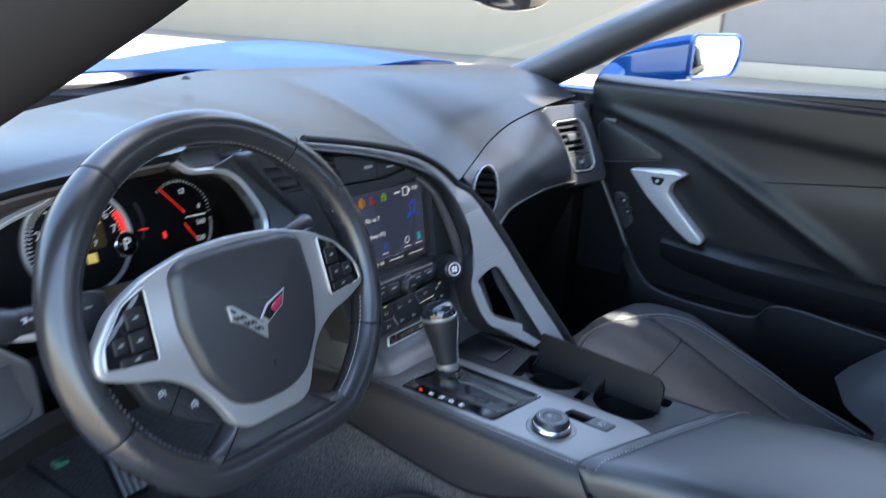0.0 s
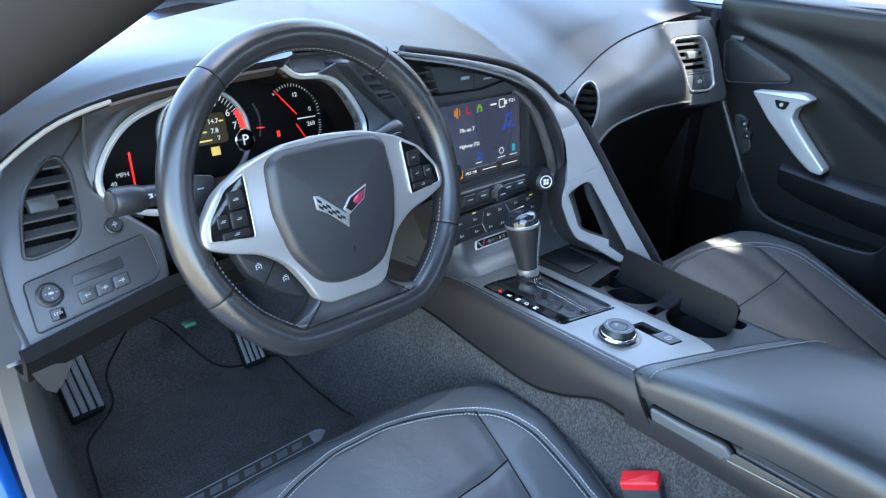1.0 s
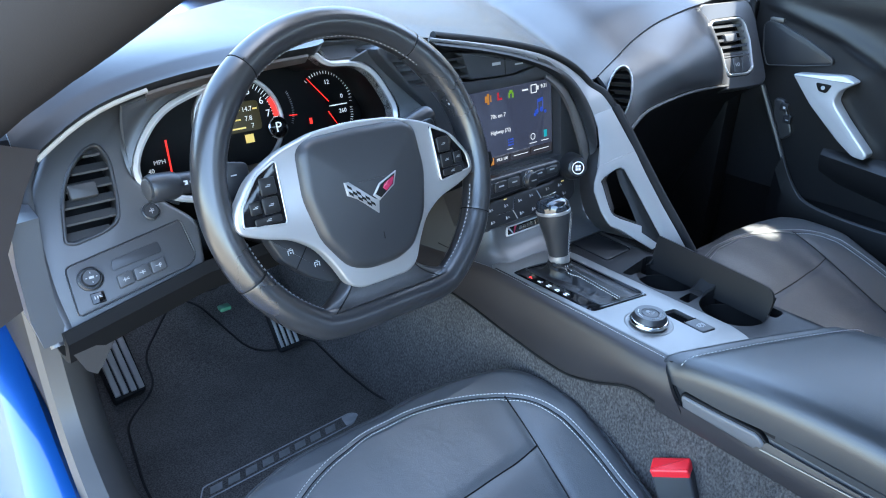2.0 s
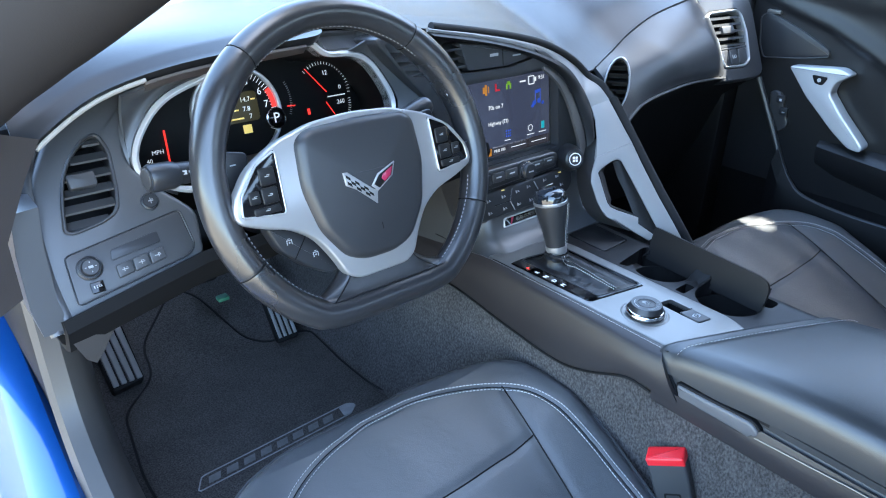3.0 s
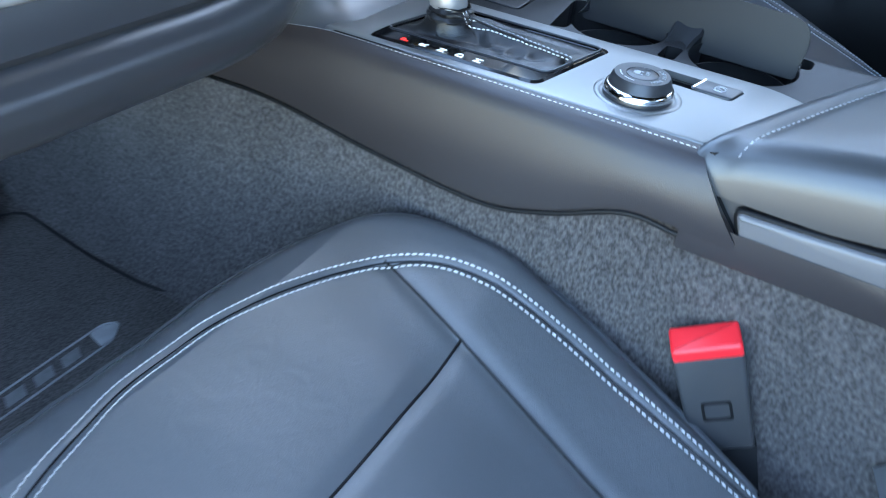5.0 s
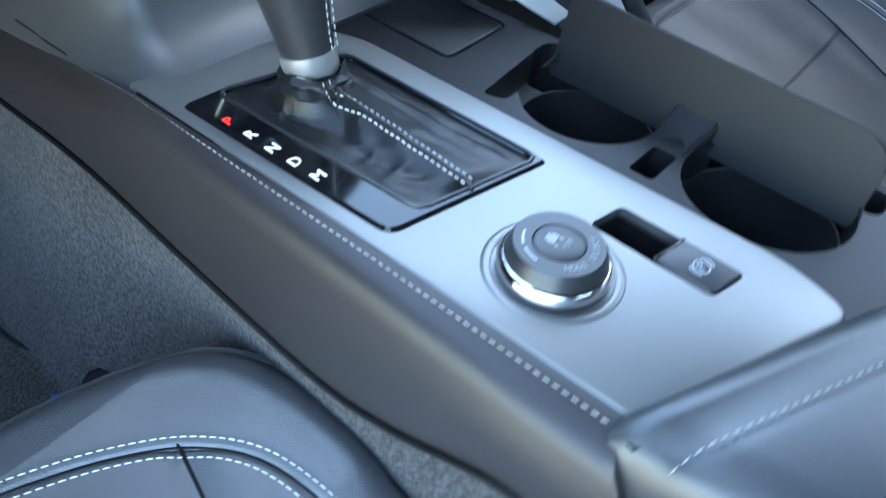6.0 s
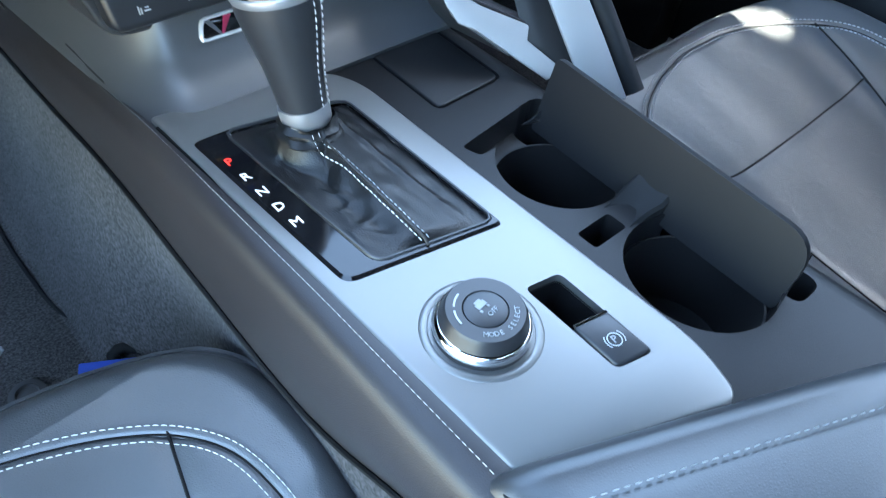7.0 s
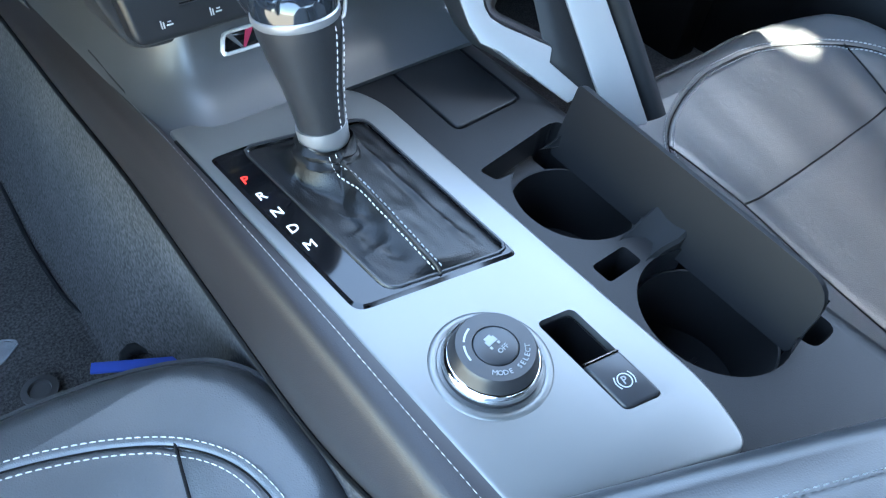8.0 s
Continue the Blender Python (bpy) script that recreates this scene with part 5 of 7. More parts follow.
        pd = part("button_pod", slab(o, 0.006, 0.0135, WH, 0.0012), GLOSS, w, "black switch pod")
        part("pod_rim", frame_ring(o, inset(o, 0.0018), 0.008, 0.0145, WH, 0.0006, 60), SILVERSOFT, pd)
        for y0, y1, x0, x1 in ((0.018, 0.034, 0.096, 0.112), (0.001, 0.016, 0.097, 0.113), (-0.008, -0.001, 0.097, 0.124), (0.003, 0.015, 0.115, 0.126)):
            a, b = sorted((s * x0, s * x1))
            part("button", slab(rounded(rect(a, y0, b, y1), 0.002), 0.012, 0.0148, WH, 0.001), PODKEY, pd)
            part("button_mark", bars([((a + b) / 2 - 0.0026, (y0 + y1) / 2 - 0.0004, (a + b) / 2 + 0.0020, (y0 + y1) / 2 + 0.0004), ((a + b) / 2 - 0.0008, (y0 + y1) / 2 + 0.0010, (a + b) / 2 + 0.0026, (y0 + y1) / 2 + 0.0016)], WH @ pose(0, 0, 0.0149)), FAINT, pd)
    # paddles and lower switches
    for s in (1, -1):
        pl = [(s * x, y) for x, y in ((0.100, 0.050), (0.128, 0.056), (0.132, 0.030), (0.122, 0.012), (0.104, 0.018))]
        p = part("shift_paddle", slab(rounded(pl if s > 0 else pl[::-1], 0.006), -0.034, -0.026, WH, 0.002), BUTTON, w, "dark shift paddle")
        part("paddle_mark", bars([(s * 0.117 - 0.003, 0.040, s * 0.117 + 0.003, 0.0412)] + ([(s * 0.117 - 0.0006, 0.0376, s * 0.117 + 0.0006, 0.0436)] if s > 0 else []), WH @ pose(0, 0, -0.0259)), PRINT, p)
    sw = part("column_switch", slab(rounded([(-0.106, -0.024), (-0.060, -0.026), (-0.030, -0.080), (-0.046, -0.088), (-0.070, -0.074), (-0.096, -0.050)], 0.006), -0.030, -0.014, WH, 0.003), BUTTON, w, "dark twin switch behind the spoke")
    part("switch_joint", tube([WH @ Vector((-0.083, -0.062, -0.0140)), WH @ Vector((-0.058, -0.032, -0.0140))], 0.0007, 6), DARK, sw)
    for x, y in ((-0.085, -0.043), (-0.060, -0.062)):
        part("switch_sign", bars([(-0.0030, -0.0030, -0.0022, 0.0010), (0.0022, -0.0030, 0.0030, 0.0010), (-0.0030, 0.0010, 0.0030, 0.0018), (-0.0014, 0.0026, 0.0014, 0.0032), (-0.0008, -0.0018, 0.0008, -0.0004)], WH @ pose(x, y, -0.0138)), PRINT, sw)
    part("hub", turned([(0.052, -0.10), (0.055, -0.02), (0.050, -0.008), (0.0005, -0.006)], WH, 32), DARK, w)


def build_column():
    col = empty("steering_column", (-0.372, 0.08, 0.74), "dark steering column with stalks", "steering column")
    rings = [[WH @ Vector((a * math.cos(t), b * math.sin(t) - 0.012, d)) for t in [2 * math.pi * i / 28 for i in range(28)]] for a, b, d in ((0.055, 0.050, -0.035), (0.070, 0.060, -0.055), (0.072, 0.062, -0.11), (0.065, 0.055, -0.16), (0.05, 0.05, -0.30))]
    part("column_shroud", loft(rings), SILL, col, "grey column shroud")
    p = part("wiper_stalk", tube([WH @ Vector(q) for q in ((0.05, 0.012, -0.075), (0.080, 0.034, -0.070), (0.100, 0.042, -0.069))], [0.006, 0.008, 0.010], 12), PLASTIC, col)
    part("stalk_end", tube([WH @ Vector(q) for q in ((0.096, 0.041, -0.069), (0.112, 0.046, -0.067), (0.148, 0.058, -0.064), (0.153, 0.060, -0.064))], [0.011, 0.0125, 0.0125, 0.010], 16), BUTTON, p)
    p = part("lamp_stalk", tube([WH @ Vector(q) for q in ((-0.05, 0.012, -0.078), (-0.105, 0.032, -0.066), (-0.150, 0.042, -0.058))], [0.006, 0.008, 0.010], 12), PLASTIC, col)
    part("stalk_collar", tube([WH @ Vector(q) for q in ((-0.145, 0.042, -0.058), (-0.163, 0.043, -0.056))], [0.0105, 0.0110], 18), BUTTON, p)
    part("stalk_end", tube([WH @ Vector(q) for q in ((-0.163, 0.043, -0.056), (-0.166, 0.043, -0.055), (-0.186, 0.044, -0.052), (-0.189, 0.044, -0.0515))], [0.0122, 0.0132, 0.0134, 0.0118], 24), BUTTON, p)
    part("end_disc", tube([WH @ Vector(q) for q in ((-0.188, 0.044, -0.0515), (-0.1905, 0.0441, -0.0512), (-0.1912, 0.0441, -0.0511))], [0.0100, 0.0100, 0.0088], 24), PLASTIC, p)
    part("stalk_mark", bars([(-0.004, -0.002, 0.0, 0.002), (0.002, -0.001, 0.005, 0.001)], axes(WH @ Vector((-0.154, 0.043, -0.0462)), (1, 0, 0), (0, 0.3, 0.95))), PRINT, p)


# ---- centre console ----
def build_console():
    con = empty("centre_console", (0.0, -0.1, 0.25), "dark centre console with a silver shifter plate", "console")
    prof = rounded([(-0.108, 0.5655), (0.126, 0.5655), (0.145, 0.540), (0.155, 0.24), (-0.122, 0.24)], [0.004, 0.012, 0.03, 0.01, 0.01])
    ys = [0.20, 0.10, 0.0, -0.1, -0.2, -0.36]
    cups = [(0.073, -0.100, 0.0405), (0.069, -0.206, 0.0425)]
    slot = [slab(rounded(rect(0.090, -0.254, 0.114, -0.044), 0.008), 0.50, 0.60, Matrix(), 0.001), slab(rounded([(0.034, -0.053), (0.108, -0.043), (0.108, -0.066), (0.038, -0.066)], 0.004), 0.545, 0.60, Matrix(), 0.001), slab(rounded(rect(0.0345, -0.1605, 0.062, -0.1465), 0.003), 0.52, 0.60, Matrix(), 0.001)]
    slot += [turned([(r, 0.488), (r, 0.60)], pose(x, y, 0), 48) for x, y, r in cups]
    pb = rounded([(-0.0215, -0.158), (0.0005, -0.162), (-0.0005, -0.2235), (-0.0225, -0.2185)], 0.004)
    pbh = slab(pb, 0.535, 0.60, Matrix(), 0.001)
    pit = slab(rounded(rect(-0.09, -0.10, -0.003, 0.02), 0.01), 0.55, 0.60, Matrix(), 0.001)
    tray = rounded([(0.050, 0.077), (0.113, 0.072), (0.110, -0.014), (0.047, -0.017)], 0.008)
    trayh = slab(tray, 0.5625, 0.60, Matrix(), 0.0005)
    body = carved(loft([[(x, y, z) for x, z in prof] for y in ys]), *slot, pbh, pit, trayh)
    part("console_body", body, CONSOLE, con, "dark moulded console body")
    part("tray_mat", slab(inset(tray, 0.0022), 0.5605, 0.5660, Matrix(), 0.0015), CONSOLE, con, "thin dark tray mat")
    # cup holder
    for x, y, r in cups:
        c = part("cup_holder", turned([(r - 0.0004, 0.4905), (r - 0.0004, 0.548), (r - 0.0018, 0.548), (r - 0.0028, 0.494), (r - 0.006, 0.4925), (0.0005, 0.4925)], pose(x, y, 0), 48), RUBBER, con, "deep black cup holder")
        part("floor_rib", box(x - 0.026, y - 0.0015, 0.4925, x + 0.026, y + 0.0015, 0.4945, 0.0004), RUBBER, c)
    rows = []
    for k in range(9):
        x = 0.0625 + 0.0365 * k / 8
        ya = -0.100 - math.sqrt(max(0, 0.0408 ** 2 - (x - 0.073) ** 2))
        yb = -0.206 + math.sqrt(max(0, 0.0428 ** 2 - (x - 0.069) ** 2))
        ya, yb = min(ya, -0.1405), max(yb, -0.1665)
        z = 0.5655 + 0.015 * (k / 8) ** 1.4
        dish = 0.008 * (1 - k / 8)
        rows.append([(x, ya, 0.50), (x, ya, z - 0.002), (x, ya - 0.002, z), (x, ya * 0.6 + yb * 0.4, z - dish), (x, ya * 0.4 + yb * 0.6, z - dish), (x, yb + 0.002, z), (x, yb, z - 0.002), (x, yb, 0.50)])
    part("cup_divider", loft(rows), RUBBER, con, "raised divider between the cup holders")
    ym = Matrix(((0.04, 0.22, 0.97, 0.101), (1, 0, -0.04, 0), (0, 0.97, -0.22, 0.575), (0, 0, 0, 1)))
    lid = rounded([(-0.060, 0.033), (-0.060, -0.018), (-0.245, -0.019), (-0.246, 0.026)], [0.004, 0.003, 0.003, 0.020], 6)
    cl = part("cup_lid", slab(lid, -0.0035, 0.0035, ym, 0.0025), LIDPLASTIC, con, "flat dark cup holder lid standing open")
    web = lambda a: 0.021 * max(0, (abs(math.degrees(a)) - 26) / 54) ** 1.3
    for (x, y, r), a0, a1 in ((cups[0], 80, 28), (cups[1], -80, -28)):
        arcs = [radians(a0 + (a1 - a0) * k / 8) for k in range(9)]
        part("lid_web", sheet([[Vector((x + r * math.cos(a), y + r * math.sin(a), 0.5665)).lerp(Vector((0.0975 + 0.22 * web(a), y + 0.90 * r * math.sin(a), 0.5665 + web(a) * (j / 8) ** 1.5)), j / 8) for j in range(9)] for a in arcs], 0.002), LIDPLASTIC, cl)
    # silver plate with its openings
    plate = rounded([(-0.1045, 0.074), (0.010, 0.056), (0.0215, 0.030), (0.0225, -0.235), (0.011, -0.2665), (-0.0955, -0.2235)], [0.004, 0.02, 0.02, 0.02, 0.012, 0.004], 6)
    bez = rounded([(-0.0975, 0.0385), (0.0025, 0.0245), (0.0035, -0.1205), (-0.0910, -0.1025)], [0.006, 0.012, 0.006, 0.008], 5)
    part("shifter_plate", carved(slab(plate, 0.5640, 0.5705, Matrix(), 0.002), slab(pb, 0.55, 0.60, Matrix(), 0.0002), slab(inset(bez, 0.0008), 0.55, 0.6, Matrix(), 0.0002)), PLATE, con, "brushed satin silver shifter plate")
    well = rounded([(-0.0765, 0.0330), (-0.0020, 0.0185), (-0.0010, -0.1135), (-0.0690, -0.0995)], 0.006, 5)
    part("shifter_bezel", frame_ring(bez, well, 0.560, 0.5722, Matrix(), 0.0026, 110), GLOSS, con, "piano-black gear surround")
    for k, (t, y) in enumerate((("P", 0.014), ("R", -0.002), ("N", -0.0175), ("D", -0.0325), ("M", -0.0475))):
        part("gear_letter", lettering(t, 0.0088, pose(-0.0890 + 0.0008 * k, y - 0.0055, 0.5725)), REDLIT if t == "P" else LIT, con)
    # gaiter
    base = resample(inset(well, -0.001), 120)
    c0 = Vector((-0.0425, -0.002))
    end = Vector((-0.0415, -0.109))

    def spine(q):
        """How near q lies to the stitched ridge, and its side (right is positive)."""
        d = (end - c0).normalized()
        w = q - c0
        return w.x * -d.y + w.y * d.x, w.dot(d) / (end - c0).length

    def gaiter_height(q, v):
        off, along = spine(q)
        tall = 0.0165 - 0.0120 * min(1, max(0, along)) ** 0.75
        if along > 0.02:
            if off > 0:
                h = tall * max(0, 1 - off / 0.040) ** 1.15
            else:
                h = tall * (max(0, 1 + off / 0.030) ** 3.2) - 0.0020 * min(1, -off / 0.015) * math.exp(-((along - 0.3) / 0.3) ** 2)
                h += 0.0065 * (0.26 - abs(noise.noise(Vector((q.x * 55 + q.y * 40, q.y * 36 - q.x * 30, 7.0))))) * min(1, -off / 0.008) * min(1, v * 4)
        else:
            h = 0.0100 * v ** (1.8 if off > 0 else 4.0)
        near = max(0, (v - 0.72) / 0.28)
        h = max(h, 0.0100 * near ** 1.8)
        h += 0.0016 * noise.noise(Vector((q.x * 120, q.y * 60, 2.0))) * math.sin(math.pi * min(1, v)) * (0.4 if abs(off) < 0.008 else 1)
        if off > 0.012:
            h += 0.0018 * math.exp(-(((off - 0.022 - 0.006 * along) / 0.0022) ** 2)) * min(1, v * 3)
        return h * min(1, v / 0.08)
    rings = []
    for k in range(60):
        v = 1 - (1 - k / 59) ** 1.4
        ring = []
        for x, y in base:
            a = math.atan2(y - c0.y, x - c0.x)
            q = Vector((x, y)).lerp(c0 + 0.0190 * Vector((math.cos(a), math.sin(a))), v)
            ring.append(Vector((q.x, q.y, 0.5700 + gaiter_height(q, v))))
        rings.append(ring)
    top = rings[-1]
    for k in range(1, 9):
        t = k / 8
        ring = []
        for p in top:
            a = math.atan2(p.y - c0.y, p.x - c0.x)
            r = 0.0190 - 0.0042 * t + 0.0011 * math.sin(t * 14 + 1.3 * math.cos(a + 0.6)) + 0.0007 * math.sin(7 * a + 5 * t)
            q = c0.lerp(Vector((-0.0415, 0.000)), t) + r * Vector((math.cos(a), math.sin(a)))
            ring.append(Vector((q.x, q.y, p.z + (0.5905 - p.z) * t)))
        rings.append(ring)
    part("gaiter_frame", tube([(x, y, 0.5724) for x, y in resample(inset(well, -0.0012), 90)], 0.0010, 6, closed=True), BUTTON, con, "thin frame round the gaiter")
    boot = part("gaiter", loft(rings, caps=False), GAITER, con, "creased black leather gaiter")
    for d in (-0.0021, 0.0021):
        pts = []
        for k in range(48):
            q = c0 + (end - c0) * (0.165 + 0.82 * k / 47) + Vector((d - 0.004 * max(0, 1 - k / 14) ** 2, 0))
            pts.append(Vector((q.x, q.y, 0.5703 + gaiter_height(q, 1 - 0.95 * k / 47))))
        pts = [Vector((pts[0].x - 0.001, pts[0].y + 0.0035, 0.5885))] + pts
        part("stitching", stitches(pts, 0.0024, 0.0013, 0.00018, 0.0006), THREAD, boot)
    part("ridge_seam", tube([Vector((*(c0 + (end - c0) * (0.165 + 0.82 * k / 23)), 0.5700 + gaiter_height(c0 + (end - c0) * (0.165 + 0.82 * k / 23), 1 - 0.95 * k / 23))) for k in range(24)], 0.0010, 6), GAITER, boot)
    # drive mode dial
    dc = pose(-0.0560, -0.1625, 0.5705)
    part("dial_ring", turned([(0.0310, -0.001), (0.0302, 0.0002), (0.0288, 0.0008), (0.0272, 0.0009), (0.0260, 0.0004), (0.0252, -0.002)], dc, 56), PLATE, con, "soft raised ring pressed into the plate")
    dial = part("mode_dial", turned([(0.0240, -0.002), (0.0240, 0.0045), (0.0222, 0.0070), (0.0200, 0.0132), (0.0188, 0.0150), (0.0112, 0.0150), (0.0108, 0.0143), (0.0104, 0.0150), (0.0095, 0.0153), (0.0005, 0.0150)], dc, 56), BUTTON, con, "round black drive mode dial")
    part("chrome_band", turned([(0.0243, 0.0030), (0.0243, 0.0052), (0.0226, 0.0076), (0.0218, 0.0080)], dc, 56), CHROME, dial)
    up = dc @ pose(0, 0, 0.0152, 0, 0, 8)
    word = "MODE SELECT"
    for k, ch in enumerate(word):
        if ch != " ":
            a = radians(-142 + 9.8 * k)
            part("letter", lettering(ch, 0.0036, up @ pose(0.0148 * math.cos(a), 0.0148 * math.sin(a), 0, 0, 0, math.degrees(a) + 90)), FAINT, dial)
    part("letter", lettering("OFF", 0.0036, up @ pose(0.001, -0.0035, 0.0002)), FAINT, dial)
    part("car_sign", bars([(-0.003, 0.0015, 0.003, 0.0045), (-0.002, 0.0045, 0.002, 0.0060), (-0.0035, -0.0005, -0.0022, 0.0010), (0.0015, -0.0005, 0.0028, 0.0010)], up @ pose(0, 0, 0.0001)), FAINT, dial)
    part("arrow", loft([[up @ Vector((r * math.cos(radians(a)), r * math.sin(radians(a)), 0.0001)) for r in (0.0143, 0.0153)] for a in range(98, 132, 4)], closed=False), PRINT, dial)
    part("arrow", loft([[up @ Vector((r * math.cos(radians(a)), r * math.sin(radians(a)), 0.0001)) for r in (0.0143, 0.0153)] for a in range(138, 172, 4)], closed=False), PRINT, dial)
    # parking brake rocker
    q = rounded([(-0.0210, -0.1895), (0.0, -0.1935), (-0.0008, -0.2225), (-0.0220, -0.2180)], 0.003)
    rock = part("parking_switch", slab(q, 0.548, 0.5720, Matrix(), 0.0016), BUTTON, con, "black parking brake rocker")
    part("rocker_edge", tube([(-0.0205, -0.1905, 0.5716), (-0.001, -0.1942, 0.5716)], 0.0011, 8), CHROME, rock)
    pm = pose(-0.0112, -0.2075, 0.5722, 0, 0, -10)
    part("brake_sign", lettering("P", 0.0060, pm), FAINT, rock)
    part("brake_ring", frame_ring(arc(0, 0, 0.0040, 0, 360, 25)[:-1], arc(0, 0, 0.0034, 0, 360, 25)[:-1], 0, 0.0002, pm, 0.0001, 24), PRINT, rock)
    for a0 in (-40, 140):
        part("brake_arc", loft([[pm @ Vector((r * math.cos(radians(a)), r * math.sin(radians(a)), 0.0002)) for r in (0.0050, 0.0056)] for a in range(a0, a0 + 81, 10)], closed=False), PRINT, rock)
    # leather side panel facing the driver
    low = smooth_path([(-0.126, 0.42, 0.500), (-0.124, 0.25, 0.500), (-0.122, 0.125, 0.504), (-0.121, 0.02, 0.492), (-0.121, -0.08, 0.485), (-0.122, -0.135, 0.498), (-0.122, -0.19, 0.522), (-0.120, -0.226, 0.520)], 50)
    def plate_edge(y):
        return -0.1055 + 0.0092 * min(1, max(0, (0.070 - y) / 0.175)) + 0.0022 * min(1, max(0, (-0.105 - y) / 0.11))

    def rail_top(y):
        return 0.5680 - 0.15 * max(0, y - 0.07)
    rows = []
    for p in low:
        e, h = plate_edge(p.y), rail_top(p.y)
        t = Vector((-0.1150, p.y, h - 0.0045))
        rows.append([Vector((e + 0.0005, p.y, h - 0.003)), Vector((e - 0.0008, p.y, h + 0.0012)), Vector((e - 0.0040, p.y, h + 0.0020)), Vector((-0.1100, p.y, h + 0.0002)), t, *[t.lerp(p, k / 8) + Vector((-0.004 * math.sin(math.pi * k / 8), 0, 0)) for k in range(1, 9)]])
        lean = 0.034 * min(1, max(0, (-0.185 - p.y) / 0.041)) ** 1.5
        for q in rows[-1][3:]:
            q.y -= lean * min(1, (h - q.z) / 0.042)
    side = part("side_panel", sheet(rows, 0.006), SIDEHIDE, con, "stitched charcoal leather side panel")
    part("stitching", stitches([(-0.1062 + 0.5 * (plate_edge(p.y) + 0.1010), p.y, rail_top(p.y) + 0.0016) for p in low if p.y > -0.224], 0.0026, 0.0015, 0.00014, 0.0003, side=(-0.2, 0, 1)), THREAD, side)
    part("plate_gap", tube([(plate_edge(p.y) + 0.0006, p.y, rail_top(p.y) + 0.0006) for p in low if p.y < 0.07], 0.0012, 6), DARK, side)
    # dark tube added as the shade line where the leather overhangs the carpet
    part("overhang_line", tube([p + Vector((-0.001, 0, -0.002)) for p in low], 0.0019, 8), DARK, side, "dark line added for shade below the overhanging leather")
    part("edge_gap", tube([(-0.104, -0.229, 0.572), (-0.108, -0.236, 0.548), (-0.112, -0.258, 0.524)], 0.0035, 8), DARK, con)
    # armrest
    prof = [(-0.1130, -0.045), (-0.1120, -0.024), (-0.1085, -0.010), (-0.1010, -0.0025), (-0.088, 0.0), (-0.06, 0.001), (-0.02, 0.002), (0.03, 0.002), (0.08, 0.001), (0.11, -0.001), (0.128, -0.008), (0.140, -0.022), (0.146, -0.045)]
    rows = []
    for k in range(30):
        v = (k / 29) ** 1.7
        top = 0.577 + 0.030 * (1 - (1 - min(1, v * 1.8)) ** 2) - 0.008 * v
        roll = (0.020, 0.008, 0.002)[k] if k < 3 else 0
        crease = 0.0020 if k == 5 else 0
        rows.append([Vector((x, -0.217 - 0.436 * (x + 0.10) - 0.42 * v - 0.0002 * k, max(top + dz, 0.549) - roll * (0.4 if dz < -0.02 else 1) - crease)) for x, dz in prof])
    arm = part("armrest", sheet(rows, 0.010), ARMHIDE, con, "padded black leather armrest lid")
    row = rows[6]
    part("stitching", stitches([p + Vector((0, 0, 0.0014)) for p in smooth_path(row[2:11], 64)], 0.0030, 0.002, 0.00022, 0.0006), THREAD, arm)
    part("armrest_side", loft([[(-0.100, y, 0.556), (-0.1085, y, 0.552), (-0.110, y, 0.528), (-0.098, y, 0.525)] for y in (-0.234, -0.26, -0.30, -0.36, -0.45, -0.66)]), PLASTIC, con)
    sm = Matrix(((0, 0, -1, -0.108), (1, 0, 0, 0), (0, 1, 0, 0), (0, 0, 0, 1)))
    lat = rounded([(-0.254, 0.5445), (-0.262, 0.5240), (-0.350, 0.5285), (-0.356, 0.540), (-0.345, 0.5485), (-0.29, 0.5455)], 0.005)
    part("latch_gap", slab(inset(lat, -0.0025), 0, 0.0075, sm, 0.002), DARK, con)
    part("armrest_latch", slab(lat, 0, 0.0105, sm, 0.003), LATCH, con, "light grey armrest latch")
    part("side_bead", tube([(-0.1185, -0.352, 0.5345), (-0.1190, -0.45, 0.5405), (-0.1195, -0.66, 0.545)], 0.0011, 8), SILVER, con, "thin bright line below the armrest")
    part("side_rail", sheet([[(-0.116, y, 0.5445 if y < -0.35 else 0.530), (-0.1195, y, 0.532), (-0.1200, y, 0.520), (-0.117, y, 0.506)] for y in (-0.226, -0.26, -0.30, -0.345, -0.356, -0.45, -0.66)], 0.004), SIDEHIDE, con, "dark band below the latch")
    part("console_rear", box(-0.112, -0.66, 0.24, 0.150, -0.30, 0.548, 0.01), PLASTIC, con)


